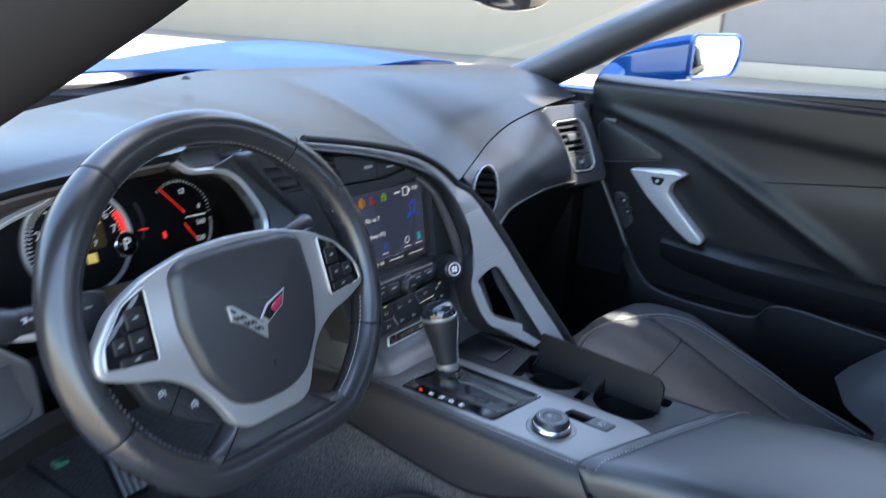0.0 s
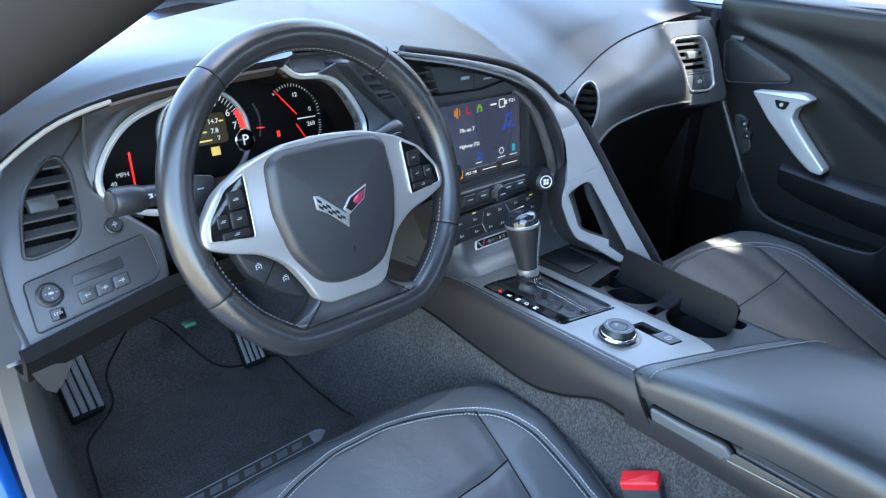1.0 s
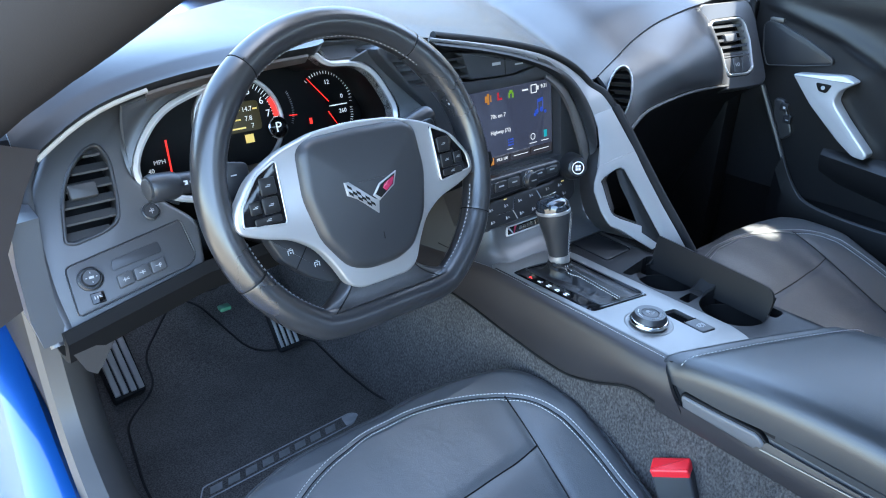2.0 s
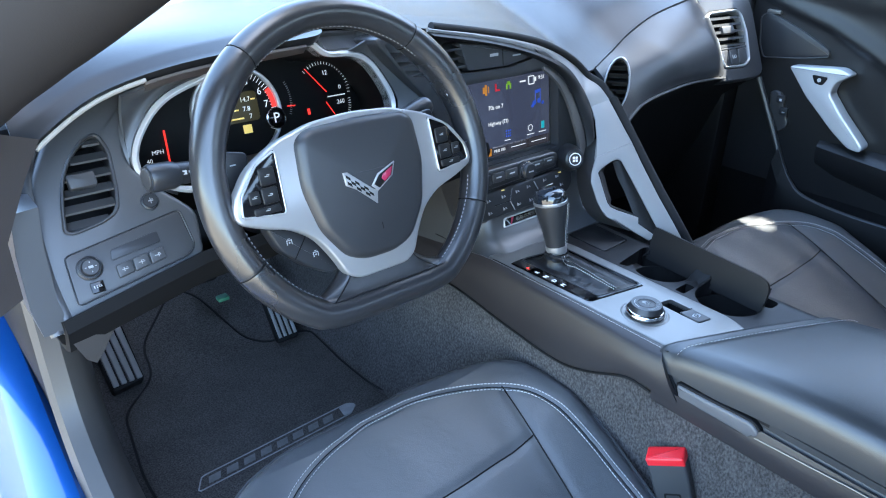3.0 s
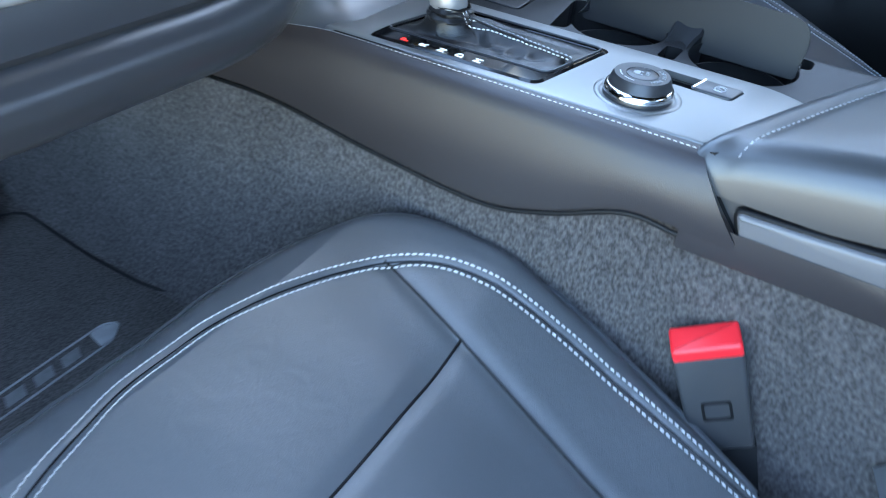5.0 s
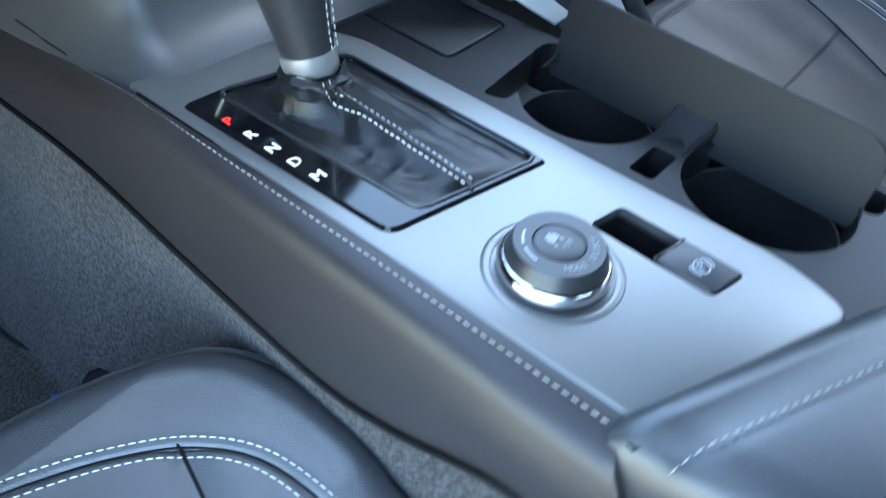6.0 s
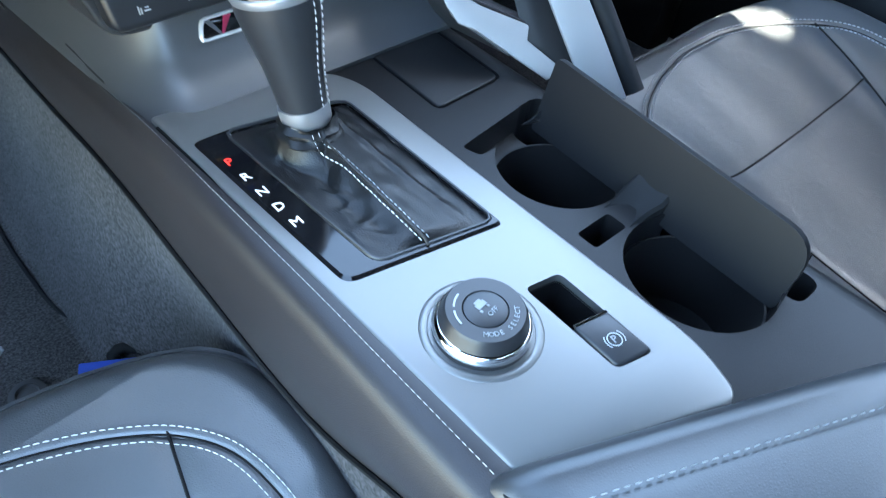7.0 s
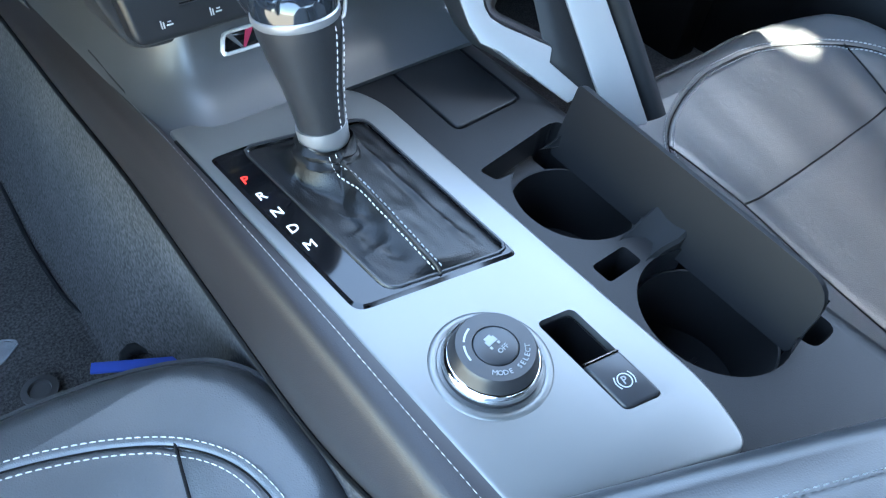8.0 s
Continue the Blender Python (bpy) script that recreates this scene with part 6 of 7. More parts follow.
def build_shifter():
    sh = empty("gear_shifter", (-0.0415, 0.0, 0.585), "black leather gear shifter with a silver collar", "gear shifter")
    base, top = Vector((-0.0415, 0.000, 0.585)), Vector((-0.0480, 0.020, 0.676))
    ax = (top - base).normalized()
    m = axes(base, Vector((1, 0, 0)) - ax * ax.x, Vector((0, 1, 0)) - ax * ax.y)
    oval = lambda r, h, fx=1.0, fy=1.12: [m @ Vector((r * fx * math.cos(t), r * fy * math.sin(t), h)) for t in [2 * math.pi * k / 32 for k in range(32)]]
    grip = part("grip", loft([oval(0.0130, 0.010), oval(0.0138, 0.020), oval(0.0160, 0.038), oval(0.0192, 0.054), oval(0.0215, 0.068), oval(0.0218, 0.075)]), COVERHIDE, sh, "smooth leather grip")
    part("collar", loft([oval(0.0138, 0.0005, 1, 1), oval(0.0146, 0.002, 1, 1), oval(0.0148, 0.010, 1, 1.02), oval(0.0146, 0.0125, 1, 1.04)]), SILVERSOFT, sh, "silver collar")
    part("silver_band", loft([oval(0.0219, 0.0748), oval(0.0226, 0.0765), oval(0.0224, 0.0788), oval(0.0212, 0.0798)]), SILVERSOFT, sh, "satin silver band")
    part("cap", loft([oval(0.0216, 0.0790), oval(0.0214, 0.0840), oval(0.0204, 0.0890), oval(0.0178, 0.0930), oval(0.0120, 0.0955), oval(0.004, 0.0965)]), SMOKED, sh, "smoked glossy cap")
    for d in (-0.0028, 0.0028):
        prof = [(0.0136, 0.012), (0.0142, 0.022), (0.0163, 0.038), (0.0195, 0.054), (0.0218, 0.068), (0.0220, 0.0735)]
        pts = smooth_path([m @ Vector((r * math.sin(0.55) + d, -1.12 * r * math.cos(0.55) + d * 0.4, h)) for r, h in prof], 24)
        part("stitching", stitches(pts, 0.0026, 0.0016, 0.00020, 0.0003, side=(0.5, -0.85, 0)), THREAD, grip)


# ---- seats ----
def seat_outline(n=360):
    out = []
    for k in range(n):
        s = k / n
        if s < 0.5:
            a = math.pi * s / 0.5
            x = 0.242 * abs(math.cos(a)) ** 0.72 * (1 if math.cos(a) > 0 else -1)
            out.append((x, -0.10 + 0.150 * abs(math.sin(a)) ** 0.62))
        else:
            q = (s - 0.5) / 0.5
            if q < 0.4:
                y = -0.10 - 0.40 * q / 0.4
                out.append((-0.242 + 0.052 * min(1, (-0.10 - y) / 0.24) ** 1.25, y))
            elif q < 0.6:
                out.append((-0.190 + 0.380 * (q - 0.4) / 0.2, -0.50))
            else:
                y = -0.50 + 0.40 * (q - 0.6) / 0.4
                out.append((0.242 - 0.052 * min(1, (-0.10 - y) / 0.24) ** 1.25, y))
    return out


SEAM = [(0.0, 0.0095), (0.030, 0.0085), (0.056, 0.0030), (0.097, -0.0085), (0.133, -0.0245), (0.163, -0.0470), (0.184, -0.0800), (0.191, -0.1260), (0.188, -0.1780), (0.181, -0.2280), (0.172, -0.30), (0.160, -0.40), (0.152, -0.50)]
SEAMLINE = [p.to_2d() for p in smooth_path([(-x, y, 0) for x, y in SEAM[:0:-1]] + [(x, y, 0) for x, y in SEAM], 160)]


@functools.lru_cache(maxsize=None)
def seam_offset(o):
    """How far in from the outline point o the stitched seam runs."""
    edge, spine = Vector(o), Vector((0, min(-0.14, max(-0.42, o[1]))))
    way = spine - edge
    best = 0.046
    for a, b in zip(SEAMLINE, SEAMLINE[1:]):
        run = b - a
        det = way.x * run.y - way.y * run.x
        if abs(det) > 1e-12:
            t = ((a.x - edge.x) * run.y - (a.y - edge.y) * run.x) / det
            u = ((a.x - edge.x) * way.y - (a.y - edge.y) * way.x) / det
            if 0 <= u <= 1 and 0 < t < 1:
                best = t * way.length
    return best


def cushion_point(o, d):
    """A point of the cushion's top, d metres in from the outline point o."""
    spine = Vector((0, min(-0.14, max(-0.42, o[1])), 0))
    edge = Vector((*o, 0))
    far = (spine - edge).length
    p = edge.lerp(spine, min(1, d / far))
    z = 0.450 + 0.25 * min(0.0, p.y)
    z -= 0.028 * (1 - min(1, d / 0.032)) ** 2.2
    a = abs(p.x)
    t = min(1, max(0, (a - 0.095) / 0.145))
    z += 0.030 * t * t * (3 - 2 * t) * min(1, max(0, (0.03 - p.y) / 0.15)) - 0.006 * math.exp(-((a / 0.12) ** 2))
    z -= 0.0018 * math.exp(-(((d - 0.012) / 0.0022) ** 2))
    seam = seam_offset(o)
    z -= 0.0012 * math.exp(-(((d - seam) / 0.0014) ** 2)) + 0.0008 * math.exp(-(((d - seam) / 0.005) ** 2))
    ab = 0.158 + 0.24 * (p.y + 0.053)
    if d > seam and p.y < 0.02:
        z -= 0.0018 * math.exp(-(((a - ab) / 0.008) ** 2))
        if a < ab:
            z -= 0.0018 * math.exp(-(((p.y + 0.122) / 0.008) ** 2))
    z += 0.0016 * noise.noise(Vector((p.x * 16, p.y * 10, 1.7)))
    if d < 0.05:
        z += 0.0012 * noise.noise(Vector((p.x * 90, p.y * 35, 5.0))) * (1 - d / 0.05)
    return Vector((p.x, p.y, z))


def cushion_top(x, y):
    """The cushion's top well inside its seam."""
    a = abs(x)
    t = min(1, max(0, (a - 0.095) / 0.145))
    z = 0.450 + 0.25 * min(0.0, y) + 0.030 * t * t * (3 - 2 * t) * min(1, max(0, (0.03 - y) / 0.15)) - 0.006 * math.exp(-((a / 0.12) ** 2))
    return Vector((x, y, z - 0.0018 + 0.0016 * noise.noise(Vector((x * 16, y * 10, 1.7)))))


def build_seat(label):
    s = empty("bucket_seat", (0, -0.2, 0.25), label, "seat", "front seats")
    o = seat_outline()
    ds = [0.002 * k for k in range(21)] + [0.042 + 0.0008 * k for k in range(45)] + [0.078 + 0.0016 * k for k in range(136)]
    rings = [[(x * 0.97, y - 0.004, 0.275) for x, y in o], [(x * 1.005, y, 0.33) for x, y in o]] + [[cushion_point(q, d) for q in o] for d in ds]
    part("cushion", loft(rings), LEATHER, s, "black leather cushion with a double-stitched edge")
    for d in (-0.0050, 0.0050):
        part("stitching", stitches([cushion_point(o[i % 360], seam_offset(o[i % 360]) + d) for i in range(-66, 247)], 0.0034, 0.0016, 0.00019, 0.0008), THREAD, s)
    part("seam_line", tube([cushion_point(o[i % 360], seam_offset(o[i % 360])) + Vector((0, 0, 0.0002)) for i in range(-66, 247)], 0.0007, 6), DARK, s)
    part("edge_piping", tube([cushion_point(o[i % 360], 0.008) + Vector((0, 0, 0.0006)) for i in range(-42, 223)], 0.0022, 6), LEATHER, s)
    w = 0.158 + 0.24 * (-0.122 + 0.053)
    part("panel_seam", tube([cushion_top(-w + 2 * w * k / 60, -0.122) for k in range(61)], 0.0011, 6), DARK, s)
    for g in (1, -1):
        part("panel_seam", tube([cushion_top(g * (0.158 + 0.24 * (q + 0.053)), q) for q in [-0.040 - 0.30 * k / 60 for k in range(61)]], 0.0011, 6), DARK, s)
    # backrest
    rows = []
    for k in range(30):
        v = k / 29
        y, z = -0.535 - 0.33 * v, 0.36 + 0.64 * v
        w = 0.21 + 0.02 * math.sin(math.pi * v) - 0.10 * v ** 3
        row = []
        for i in range(41):
            u = 2 * i / 40 - 1
            bol = max(0, (abs(u) - 0.45) / 0.55) ** 1.5 * (0.05 * (1 - 0.6 * v) + 0.06 * math.exp(-((v / 0.15) ** 2)))
            edge = 0.10 * max(0, (abs(u) - 0.86) / 0.14) ** 2
            row.append(Vector((w * u, y + bol - edge + 0.004 * math.exp(-(((abs(u) - 0.55) / 0.02) ** 2)) * -1, z)))
        rows.append(row)
    part("backrest", sheet(rows, -0.07), LEATHER, s, "black leather backrest with high bolsters")
    part("seat_base", box(-0.20, -0.46, 0.25, 0.20, -0.02, 0.30, 0.01), DARK, s)
    return s


# ---- far door ----
def build_door():
    d = empty("side_door", (0.80, -0.2, 0.3), "charcoal leather door panel with a silver pull handle", "door")
    X = 0.80
    m = Matrix(((0, 0, -1, X), (1, 0, 0, 0), (0, 1, 0, 0), (0, 0, 0, 1)))
    out = [(0.205, 0.905), (0.195, 0.80), (0.165, 0.69), (0.100, 0.58), (0.03, 0.46), (-0.02, 0.40), (-0.25, 0.38), (-1.0, 0.36), (-1.0, 0.95), (-0.40, 0.925)]
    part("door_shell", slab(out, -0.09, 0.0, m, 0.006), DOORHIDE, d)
    part("blue_skin", box(0.892, -1.0, 0.25, 0.93, 0.60, 0.885, 0.02), PAINT, d, "bright blue outer skin")
    # one moulded surface: padded upper roll, soft crease and flat insert
    fin = [(0.200, 0.842), (0.164, 0.833), (0.041, 0.796), (-0.044, 0.757), (-0.127, 0.715), (-0.216, 0.667), (-0.318, 0.609), (-0.42, 0.55)]

    def crease(y):
        for (a, za), (b, zb) in zip(fin, fin[1:]):
            if b <= y <= a:
                return za + (zb - za) * (a - y) / (a - b)
        return 0.55
    rows = []
    for k in range(121):
        t = k / 120
        row = []
        for j in range(151):
            q = 0.213 - 1.2 * j / 150
            top = 0.917 - 0.012 * (q / -1.0)
            z = top - (top - 0.47) * t
            line = 0.886 - 0.10 * (0.215 - q)
            roll = 1 / (1 + math.exp(-(z - line + 0.012) / 0.007))
            x = 0.7965 - 0.008 * roll
            x += 0.050 * max(0, 1 - (top - z) / 0.022) ** 2.4
            off = z - crease(q)
            x -= 0.008 * math.exp(-(((off - 0.016) / (0.024 if off > 0.016 else 0.009)) ** 2)) * min(1, max(0, (0.21 - q) / 0.05)) * min(1, max(0, (q + 0.42) / 0.1))
            x -= 0.006 * (1 / (1 + math.exp((z - 0.74) / 0.012))) * min(1, max(0, -(q + 0.02) / 0.15)) * min(1, max(0, off + 0.02) / 0.03 + 0.2)
            row.append(Vector((x, q, z)))
        rows.append(row)
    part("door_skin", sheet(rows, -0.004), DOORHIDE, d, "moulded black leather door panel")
    part("upper_seam", tube([(0.7880, 0.205 - 1.1 * k / 40, 0.886 - 0.10 * (0.010 + 1.1 * k / 40)) for k in range(41)], 0.0012, 6), DARK, d)
    part("insert_seam", tube(smooth_path([(0.790, -0.123, 0.733), (0.789, -0.26, 0.751), (0.789, -0.39, 0.766), (0.789, -0.6, 0.786)], 24), 0.0012, 6), DARK, d)
    # speaker
    sp = rounded([(0.192, 0.815), (0.180, 0.824), (0.155, 0.819), (0.090, 0.794), (0.034, 0.767), (0.032, 0.754), (0.090, 0.742), (0.168, 0.731), (0.182, 0.758)], 0.007)
    spk = part("speaker_grille", slab(sp, 0.0, 0.013, m, 0.004), BUTTON, d, "black speaker grille")
    part("grille_edge", frame_ring(sp, inset(sp, 0.002), 0.004, 0.0155, m, 0.0007, 90), VENT, spk)
    part("speaker_badge", slab(rounded(rect(0.150, 0.822, 0.180, 0.830), 0.003), 0.008, 0.0150, m, 0.0008), SILVER, spk)
    # pull handle
    hl = [(0.096, 0.730), (-0.006, 0.742), (-0.030, 0.733), (-0.002, 0.712), (0.002, 0.690), (-0.030, 0.655), (-0.086, 0.602), (-0.082, 0.590), (-0.058, 0.592), (-0.02, 0.618), (0.048, 0.676)]
    hb = slab(rounded(hl, 0.008), 0.012, 0.042, m, 0.0035, steps=3)
    # the paler silver stands for light falling on the handle
    hd = part("pull_handle", hb, BRIGHTSILVER, d, "satin silver angled pull handle")
    part("lock_button", slab(rounded([(0.045, 0.722), (0.012, 0.722), (0.020, 0.704), (0.036, 0.706)], 0.005), 0.041, 0.044, m, 0.001), DARK, hd)
    part("lock_mark", turned([(0.004, 0), (0.004, 0.0005), (0.0005, 0.0005)], m @ pose(0.028, 0.714, 0.0442), 12), PRINT, hd)
    part("handle_pocket", slab(rounded([(0.12, 0.735), (-0.07, 0.755), (-0.16, 0.70), (-0.13, 0.61), (-0.02, 0.575), (0.06, 0.63)], 0.02), 0.0, 0.006, m, 0.003), DARK, d)
    sw = rounded([(0.135, 0.668), (0.110, 0.668), (0.078, 0.60), (0.100, 0.58), (0.128, 0.63)], 0.01)
    p = part("window_switch_panel", slab(sw, 0.004, 0.016, m, 0.004), PLASTIC, d)
    for k in range(2):
        part("window_switch", slab(rounded(rect(0.098 - 0.012 * k, 0.645 - 0.024 * k, 0.116 - 0.012 * k, 0.662 - 0.024 * k), 0.003), 0.014, 0.020, m, 0.0015), BUTTON, p)
    part("switch_mark", bars([(0.103, 0.650, 0.108, 0.655), (0.091, 0.627, 0.097, 0.629)], m @ pose(0, 0, 0.0202)), PRINT, p)
    # armrest
    rows = []
    for k in range(22):
        q = 0.01 - 0.95 * k / 21
        rows.append([(x + 0.03 * max(0, 1 - k / 4), q, z - 0.03 * k / 21) for x, z in ((0.80, 0.598), (0.778, 0.593), (0.760, 0.585), (0.752, 0.574), (0.754, 0.556), (0.77, 0.520), (0.80, 0.495))])
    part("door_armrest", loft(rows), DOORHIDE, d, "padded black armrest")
    line = smooth_path([(0.782, 0.165, 0.69), (0.782, 0.115, 0.60), (0.780, 0.05, 0.49), (0.778, -0.02, 0.455), (0.778, -0.20, 0.452), (0.778, -0.26, 0.492), (0.778, -0.45, 0.478), (0.778, -0.9, 0.45)], 50)
    part("pocket_edge", tube(line, 0.006, 8), PLASTIC, d)
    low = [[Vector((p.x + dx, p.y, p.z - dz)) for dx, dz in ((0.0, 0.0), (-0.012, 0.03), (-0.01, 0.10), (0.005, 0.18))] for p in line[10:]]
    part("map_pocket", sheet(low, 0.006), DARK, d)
    part("front_edge", tube([(0.756, 0.212, 0.878), (0.748, 0.200, 0.80), (0.745, 0.165, 0.695)], 0.006, 8), RUBBER, d)


# ---- footwell ----
def build_footwell():
    rows = []
    for k in range(40):
        y = 0.9 - 1.6 * k / 39
        rise = 0.42 * max(0, y - 0.50) ** 1.0
        row = []
        for i in range(21):
            x = -0.60 + 0.48 * i / 20
            z = 0.240 + rise
            row.append(Vector((x, y, z)))
        rows.append(row)
    thing("floor", sheet(rows, -0.01), CARPET, "charcoal carpeted car floor", "floor", kind="structure")
    tun = []
    for k in range(36):
        y = 0.85 - 1.5 * k / 35
        base = Vector((-0.168 + 0.040 * min(1, max(0, (0.150 - y) / 0.05)), y, 0.245 + 0.42 * max(0, y - 0.5)))
        top = Vector((-0.112, y, 0.53 + 0.25 * max(0, y - 0.45)))
        tun.append([base + Vector((-0.03, 0, 0.0)), base + Vector((-0.006, 0, 0.012)), *[base.lerp(top, (j + 1) / 8) + Vector((0.004 * math.sin(math.pi * (j + 1) / 8), 0, 0.01 * (1 - j / 7))) for j in range(8)]])
    thing("tunnel", sheet(tun, 0.006), CARPET, "charcoal carpet over the transmission tunnel", "carpet", kind="structure")
    far = [[Vector((x, y, 0.24 + 0.4 * max(0, y - 0.45))) for x in (0.15, 0.4, 0.6, 0.84)] for y in (0.9, 0.6, 0.45, 0.2, -0.2, -0.7)]
    thing("floor_far", sheet(far, -0.01), CARPET, "dark carpeted far footwell", "floor", kind="structure")
    thing("wall_front", box(-0.66, 0.80, 0.2, 0.86, 0.84, 0.84, 0.01), DARK, "dark bulkhead behind the pedals", "wall", kind="structure")
    # mat
    mat = rounded([(-0.180, 0.262), (-0.183, 0.36), (-0.176, 0.487), (-0.200, 0.500), (-0.262, 0.500), (-0.296, 0.525), (-0.335, 0.650), (-0.370, 0.680), (-0.470, 0.580), (-0.470, 0.525), (-0.545, 0.460), (-0.570, 0.30), (-0.575, 0.02), (-0.150, 0.02), (-0.150, 0.172)], 0.03, 5)

    def lay(x, y):
        return 0.252 + 0.42 * max(0, y - 0.50)
    bm = slab(mat, 0.0, 0.007, Matrix(), 0.003)
    bmesh.ops.triangulate(bm, faces=[f for f in bm.faces if len(f.verts) > 4])
    bmesh.ops.subdivide_edges(bm, edges=[e for e in bm.edges if e.calc_length() > 0.05], cuts=3, use_grid_fill=True)
    for v in bm.verts:
        v.co.z += lay(v.co.x, v.co.y) - 0.004
    fm = thing("floor_mat", bm, MATCLOTH, "dark pile floor mat with a bound edge and a woven strip", "floor mat")
    ring = resample(mat, 160)
    part("bound_edge", tube([(x, y, lay(x, y) + 0.003) for x, y in ring], 0.0022, 6, closed=True), RUBBER, fm)
    wm = axes((-0.372, 0.238, 0.2552), (1, 0.032, 0), (0, 1, 0))
    o = rounded([(-0.150, -0.014), (0.120, -0.014), (0.142, 0.002), (0.130, 0.014), (-0.132, 0.014)], 0.005)
    strip = part("woven_strip", frame_ring(o, inset(o, 0.002), 0, 0.0012, wm, 0.0004, 90), WOVEN, fm, "grey woven strip with blocky marks")
    part("strip_end", slab(rounded([(0.108, -0.011), (0.121, -0.011), (0.138, 0.002), (0.128, 0.011), (0.112, 0.011)], 0.003), 0, 0.0010, wm, 0.0003), WOVEN, strip, "pale filled end of the strip")
    lean = Matrix(((1, 0.45, 0, 0), (0, 1, 0, 0), (0, 0, 1, 0), (0, 0, 0, 1)))
    for k in range(8):
        x = -0.126 + 0.0285 * k
        part("woven_mark", bars([(x, -0.0068, x + 0.0190, 0.0068)], wm @ lean), WOVENDIM, strip)
    # dead pedal, clear of the others
    dm = axes((-0.520, 0.552, 0.318), (1, 0.03, 0), (0, 0.72, 0.60))
    o = rounded([(-0.027, -0.068), (0.027, -0.064), (0.030, 0.085), (-0.030, 0.085)], 0.006)
    ped = thing("foot_rest", slab(o, -0.02, 0.0, dm, 0.003), RUBBER, "black foot rest with four brushed metal bars", "pedal")
    for k in range(4):
        x = -0.0198 + 0.0132 * k
        part("metal_bar", slab(rounded([(x - 0.0046, -0.060), (x + 0.0046, -0.060), (x + 0.0052, 0.080), (x - 0.0052, 0.080)], 0.0015), -0.002, 0.004, dm, 0.001), SILVERSOFT, ped)
    for x, y, z, w, h, nm in ((-0.345, 0.60, 0.40, 0.036, 0.028, "brake_pedal"), (-0.232, 0.505, 0.315, 0.022, 0.06, "accelerator_pedal")):
        pm = axes((x, y, z), (1, 0, 0), (0, 0.6, 0.8))
        p = thing(nm, slab(rounded(rect(-w, -h, w, h), 0.008), -0.012, 0.0, pm, 0.003), RUBBER, "black pedal with brushed metal bars", "pedal")
        for k in range(4):
            xx = -w * 0.72 + w * 0.48 * k
            part("metal_bar", slab(rect(xx - w * 0.13, -h * 0.85, xx + w * 0.13, h * 0.85), -0.002, 0.003, pm, 0.0008), SILVERSOFT, p)
        part("pedal_arm", tube([pm @ Vector((0, 0, -0.012)), Vector((x, y + 0.12, z + 0.12)), Vector((x, y + 0.14, z + 0.26))], 0.009, 8), DARK, p)


def build_buckle():
    bm = axes((-0.137, -0.285, 0.420), (0.35, -0.85, 0.39), (0, 0.42, 0.91))
    b = empty("belt_buckle", (-0.138, -0.283, 0.36), "black seat belt buckle with a red button", "belt buckle")
    body = rounded([(-0.021, -0.05), (0.021, -0.05), (0.0235, 0.034), (-0.0235, 0.034)], 0.005)
    part("buckle_body", slab(body, -0.024, 0.0, bm, 0.004), PLASTIC, b)
    part("red_button", slab(rounded([(-0.0225, 0.0), (0.0225, 0.0), (0.0225, 0.022), (-0.0225, 0.022)], 0.003), 0, 0.012, axes(bm @ Vector((0, 0.028, -0.0005)), bm.to_3x3() @ Vector((1, 0, 0)), bm.to_3x3() @ Vector((0, 0.35, -1))), 0.003), RED, b, "red press button")
    part("raised_mark", frame_ring(rounded(rect(-0.010, -0.022, 0.010, -0.006), 0.002), rounded(rect(-0.008, -0.020, 0.008, -0.008), 0.002), 0, 0.0008, bm, 0.0002, 40), DARK, b)
    part("stalk", loft([[bm @ Vector((x, y, z)) for x, z in ((-w, -0.020), (w, -0.020), (w, -0.004), (-w, -0.004))] for y, w in ((-0.048, 0.022), (-0.10, 0.018), (-0.16, 0.016))]), RUBBER, b)


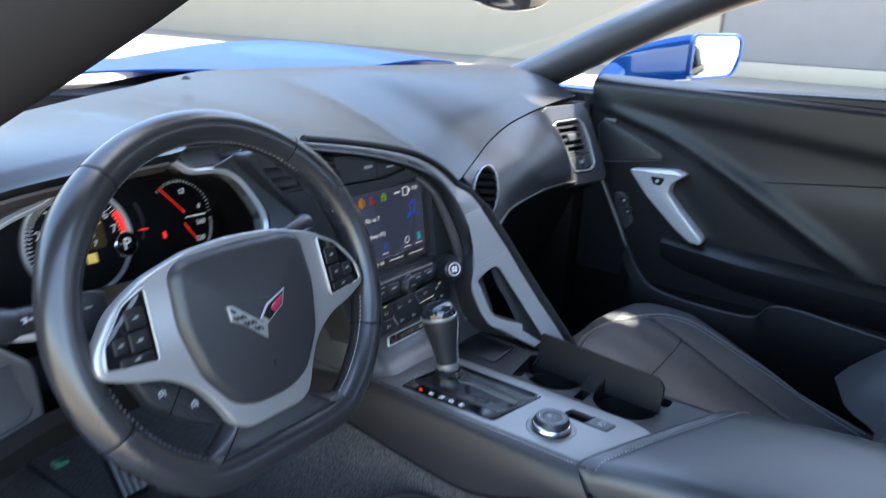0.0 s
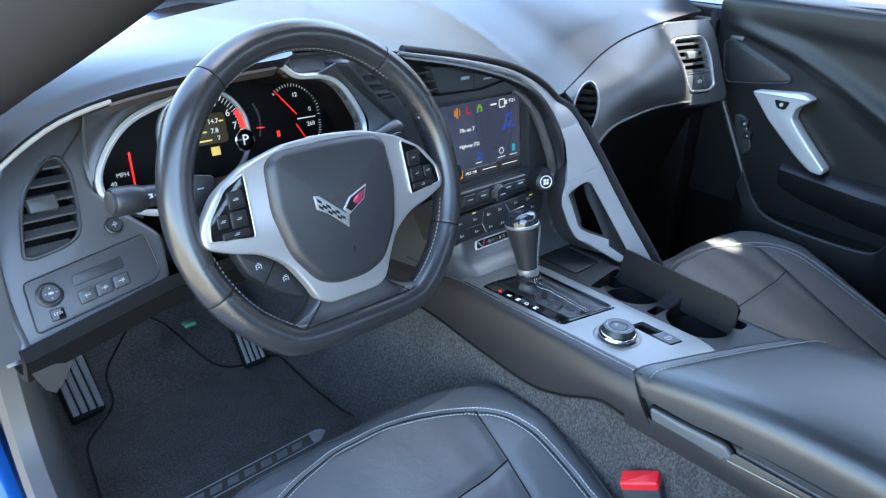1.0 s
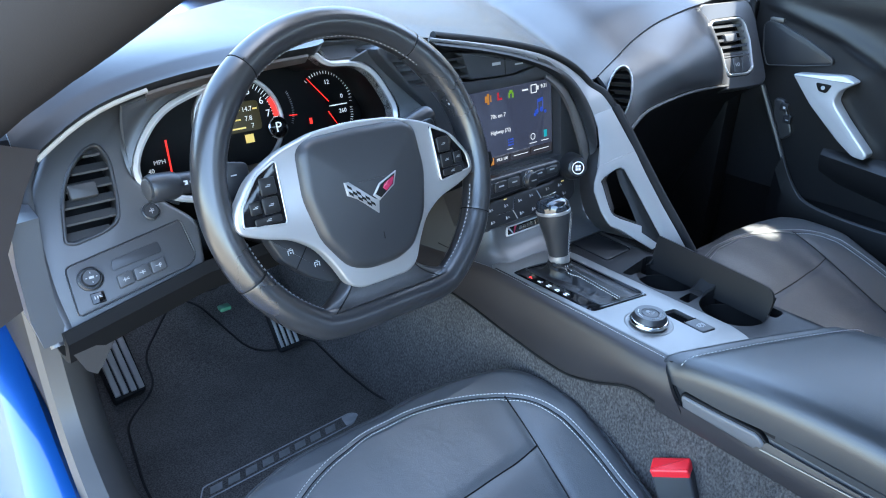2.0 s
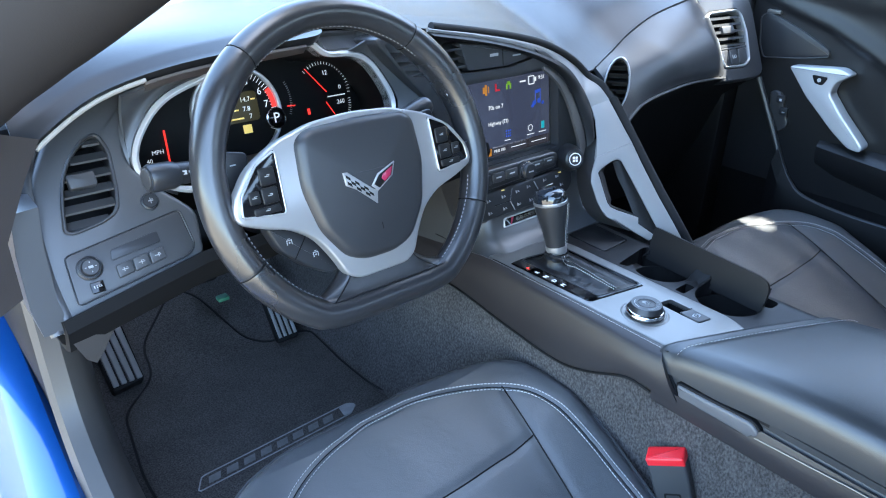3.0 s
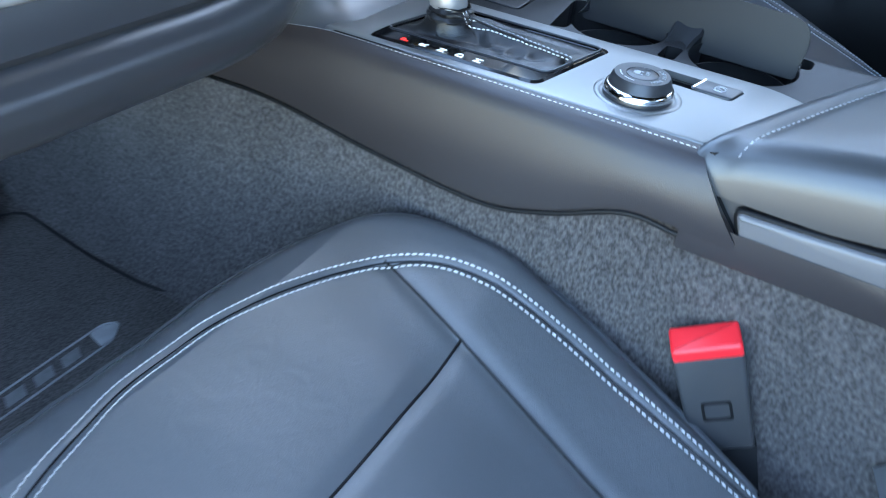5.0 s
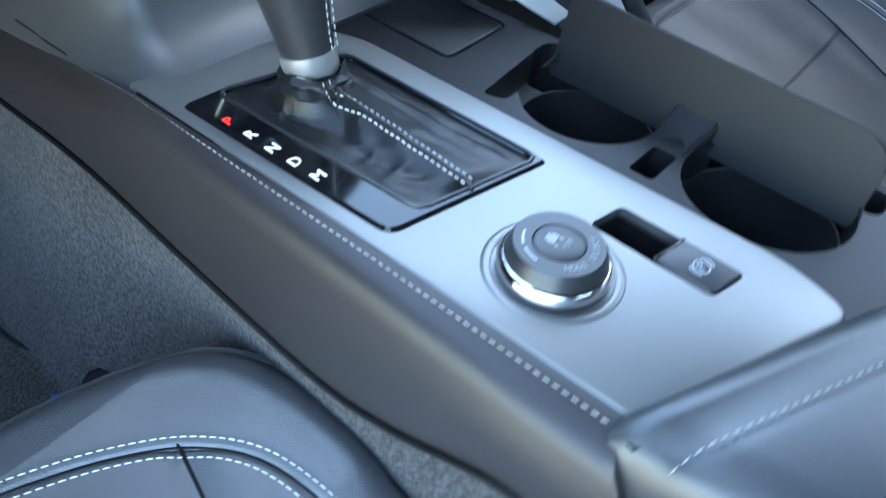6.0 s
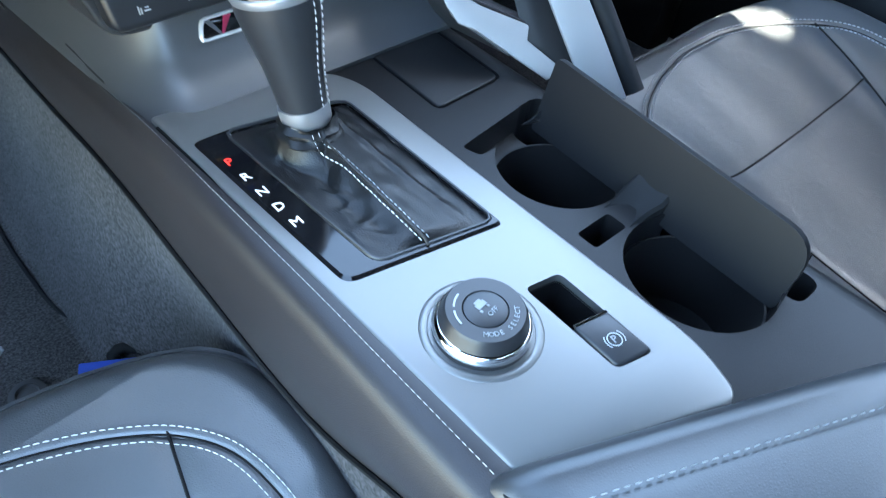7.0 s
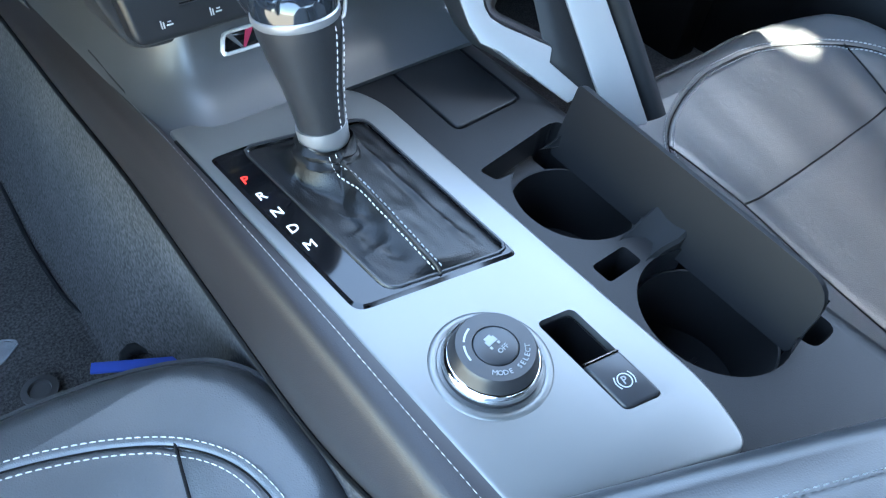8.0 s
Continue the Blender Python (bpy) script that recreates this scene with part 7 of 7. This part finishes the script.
def build_under_seat():
    thing("cable_loom", tube(smooth_path([(-0.174, 0.120, 0.256), (-0.168, 0.137, 0.282), (-0.161, 0.149, 0.290), (-0.146, 0.145, 0.292), (-0.134, 0.127, 0.290), (-0.126, 0.107, 0.286), (-0.122, 0.07, 0.27)], 30), [0.0060 + 0.0007 * (k % 2) for k in range(30)], 10), RUBBER, "black ribbed cable loom below the seat edge", "cable")
    thing("blue_strap", box(-0.058, -0.005, -0.0015, 0.058, 0.005, 0.0015, 0.0008, pose(-0.143, 0.111, 0.306, 12, 0, -30)), BLUECLOTH, "blue webbing strip below the seat", "strap")
    thing("mat_clip", turned([(0.016, 0), (0.016, 0.003), (0.010, 0.004), (0.009, 0.001)], pose(-0.235, 0.178, 0.2585), 24), SILL, "grey round mat clip on the floor mat", "clip")


LATCH = material("light grey latch plastic", (0.11, 0.108, 0.112), 0.4, grain=0.1, size=900)
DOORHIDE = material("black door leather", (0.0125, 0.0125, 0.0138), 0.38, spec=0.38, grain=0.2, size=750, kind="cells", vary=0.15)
LIDPLASTIC = material("fine black lid plastic", (0.0078, 0.0080, 0.0096), 0.42, spec=0.24, grain=0.12, size=1200, vary=0.1)
GAITER = material("soft black gaiter leather", (0.0065, 0.0065, 0.007), 0.40, spec=0.42, grain=0.3, size=650, kind="cells", vary=0.25)
ARMHIDE = material("black armrest leather", (0.030, 0.031, 0.033), 0.36, spec=0.7, grain=0.14, size=700, kind="cells", vary=0.15)
CONSOLE = material("fine-grained console plastic", (0.010, 0.010, 0.011), 0.42, spec=0.22, grain=0.2, size=1100, vary=0.12)
SIDEHIDE = material("charcoal side leather", (0.0235, 0.0200, 0.0210), 0.42, spec=0.5, grain=0.22, size=750, kind="cells", vary=0.15)
SMOKED = material("smoked glossy plastic", (0.020, 0.024, 0.030), 0.09, spec=0.9, vary=0.1)
WOVEN = material("pale woven thread", (0.27, 0.27, 0.28), 0.9, grain=0.6, size=500, vary=0.4, patch=70)
WOVENDIM = material("dim woven thread", (0.15, 0.15, 0.155), 0.9, grain=0.7, size=420, vary=0.5, patch=90)
THREADGREY = material("grey woven thread", (0.30, 0.30, 0.31), 0.9, grain=0.5, size=600, vary=0.3, patch=60)

build_surroundings()
build_body()
build_door_mirror()
build_dashboard()
build_wheel()
build_column()
build_console()
build_shifter()
first = build_seat("black leather seat on the driver side, cushion empty")
first.matrix_basis = Matrix.Translation((-0.34, -0.2, 0.25))
second = copy_thing(first, Matrix.Translation((0.45, -0.2, 0.25)) @ Matrix.Diagonal((1, 1, 1.11, 1)))
tagged(second, "black leather passenger seat with a sunlit front edge")
build_door()
build_footwell()
build_buckle()
build_under_seat()
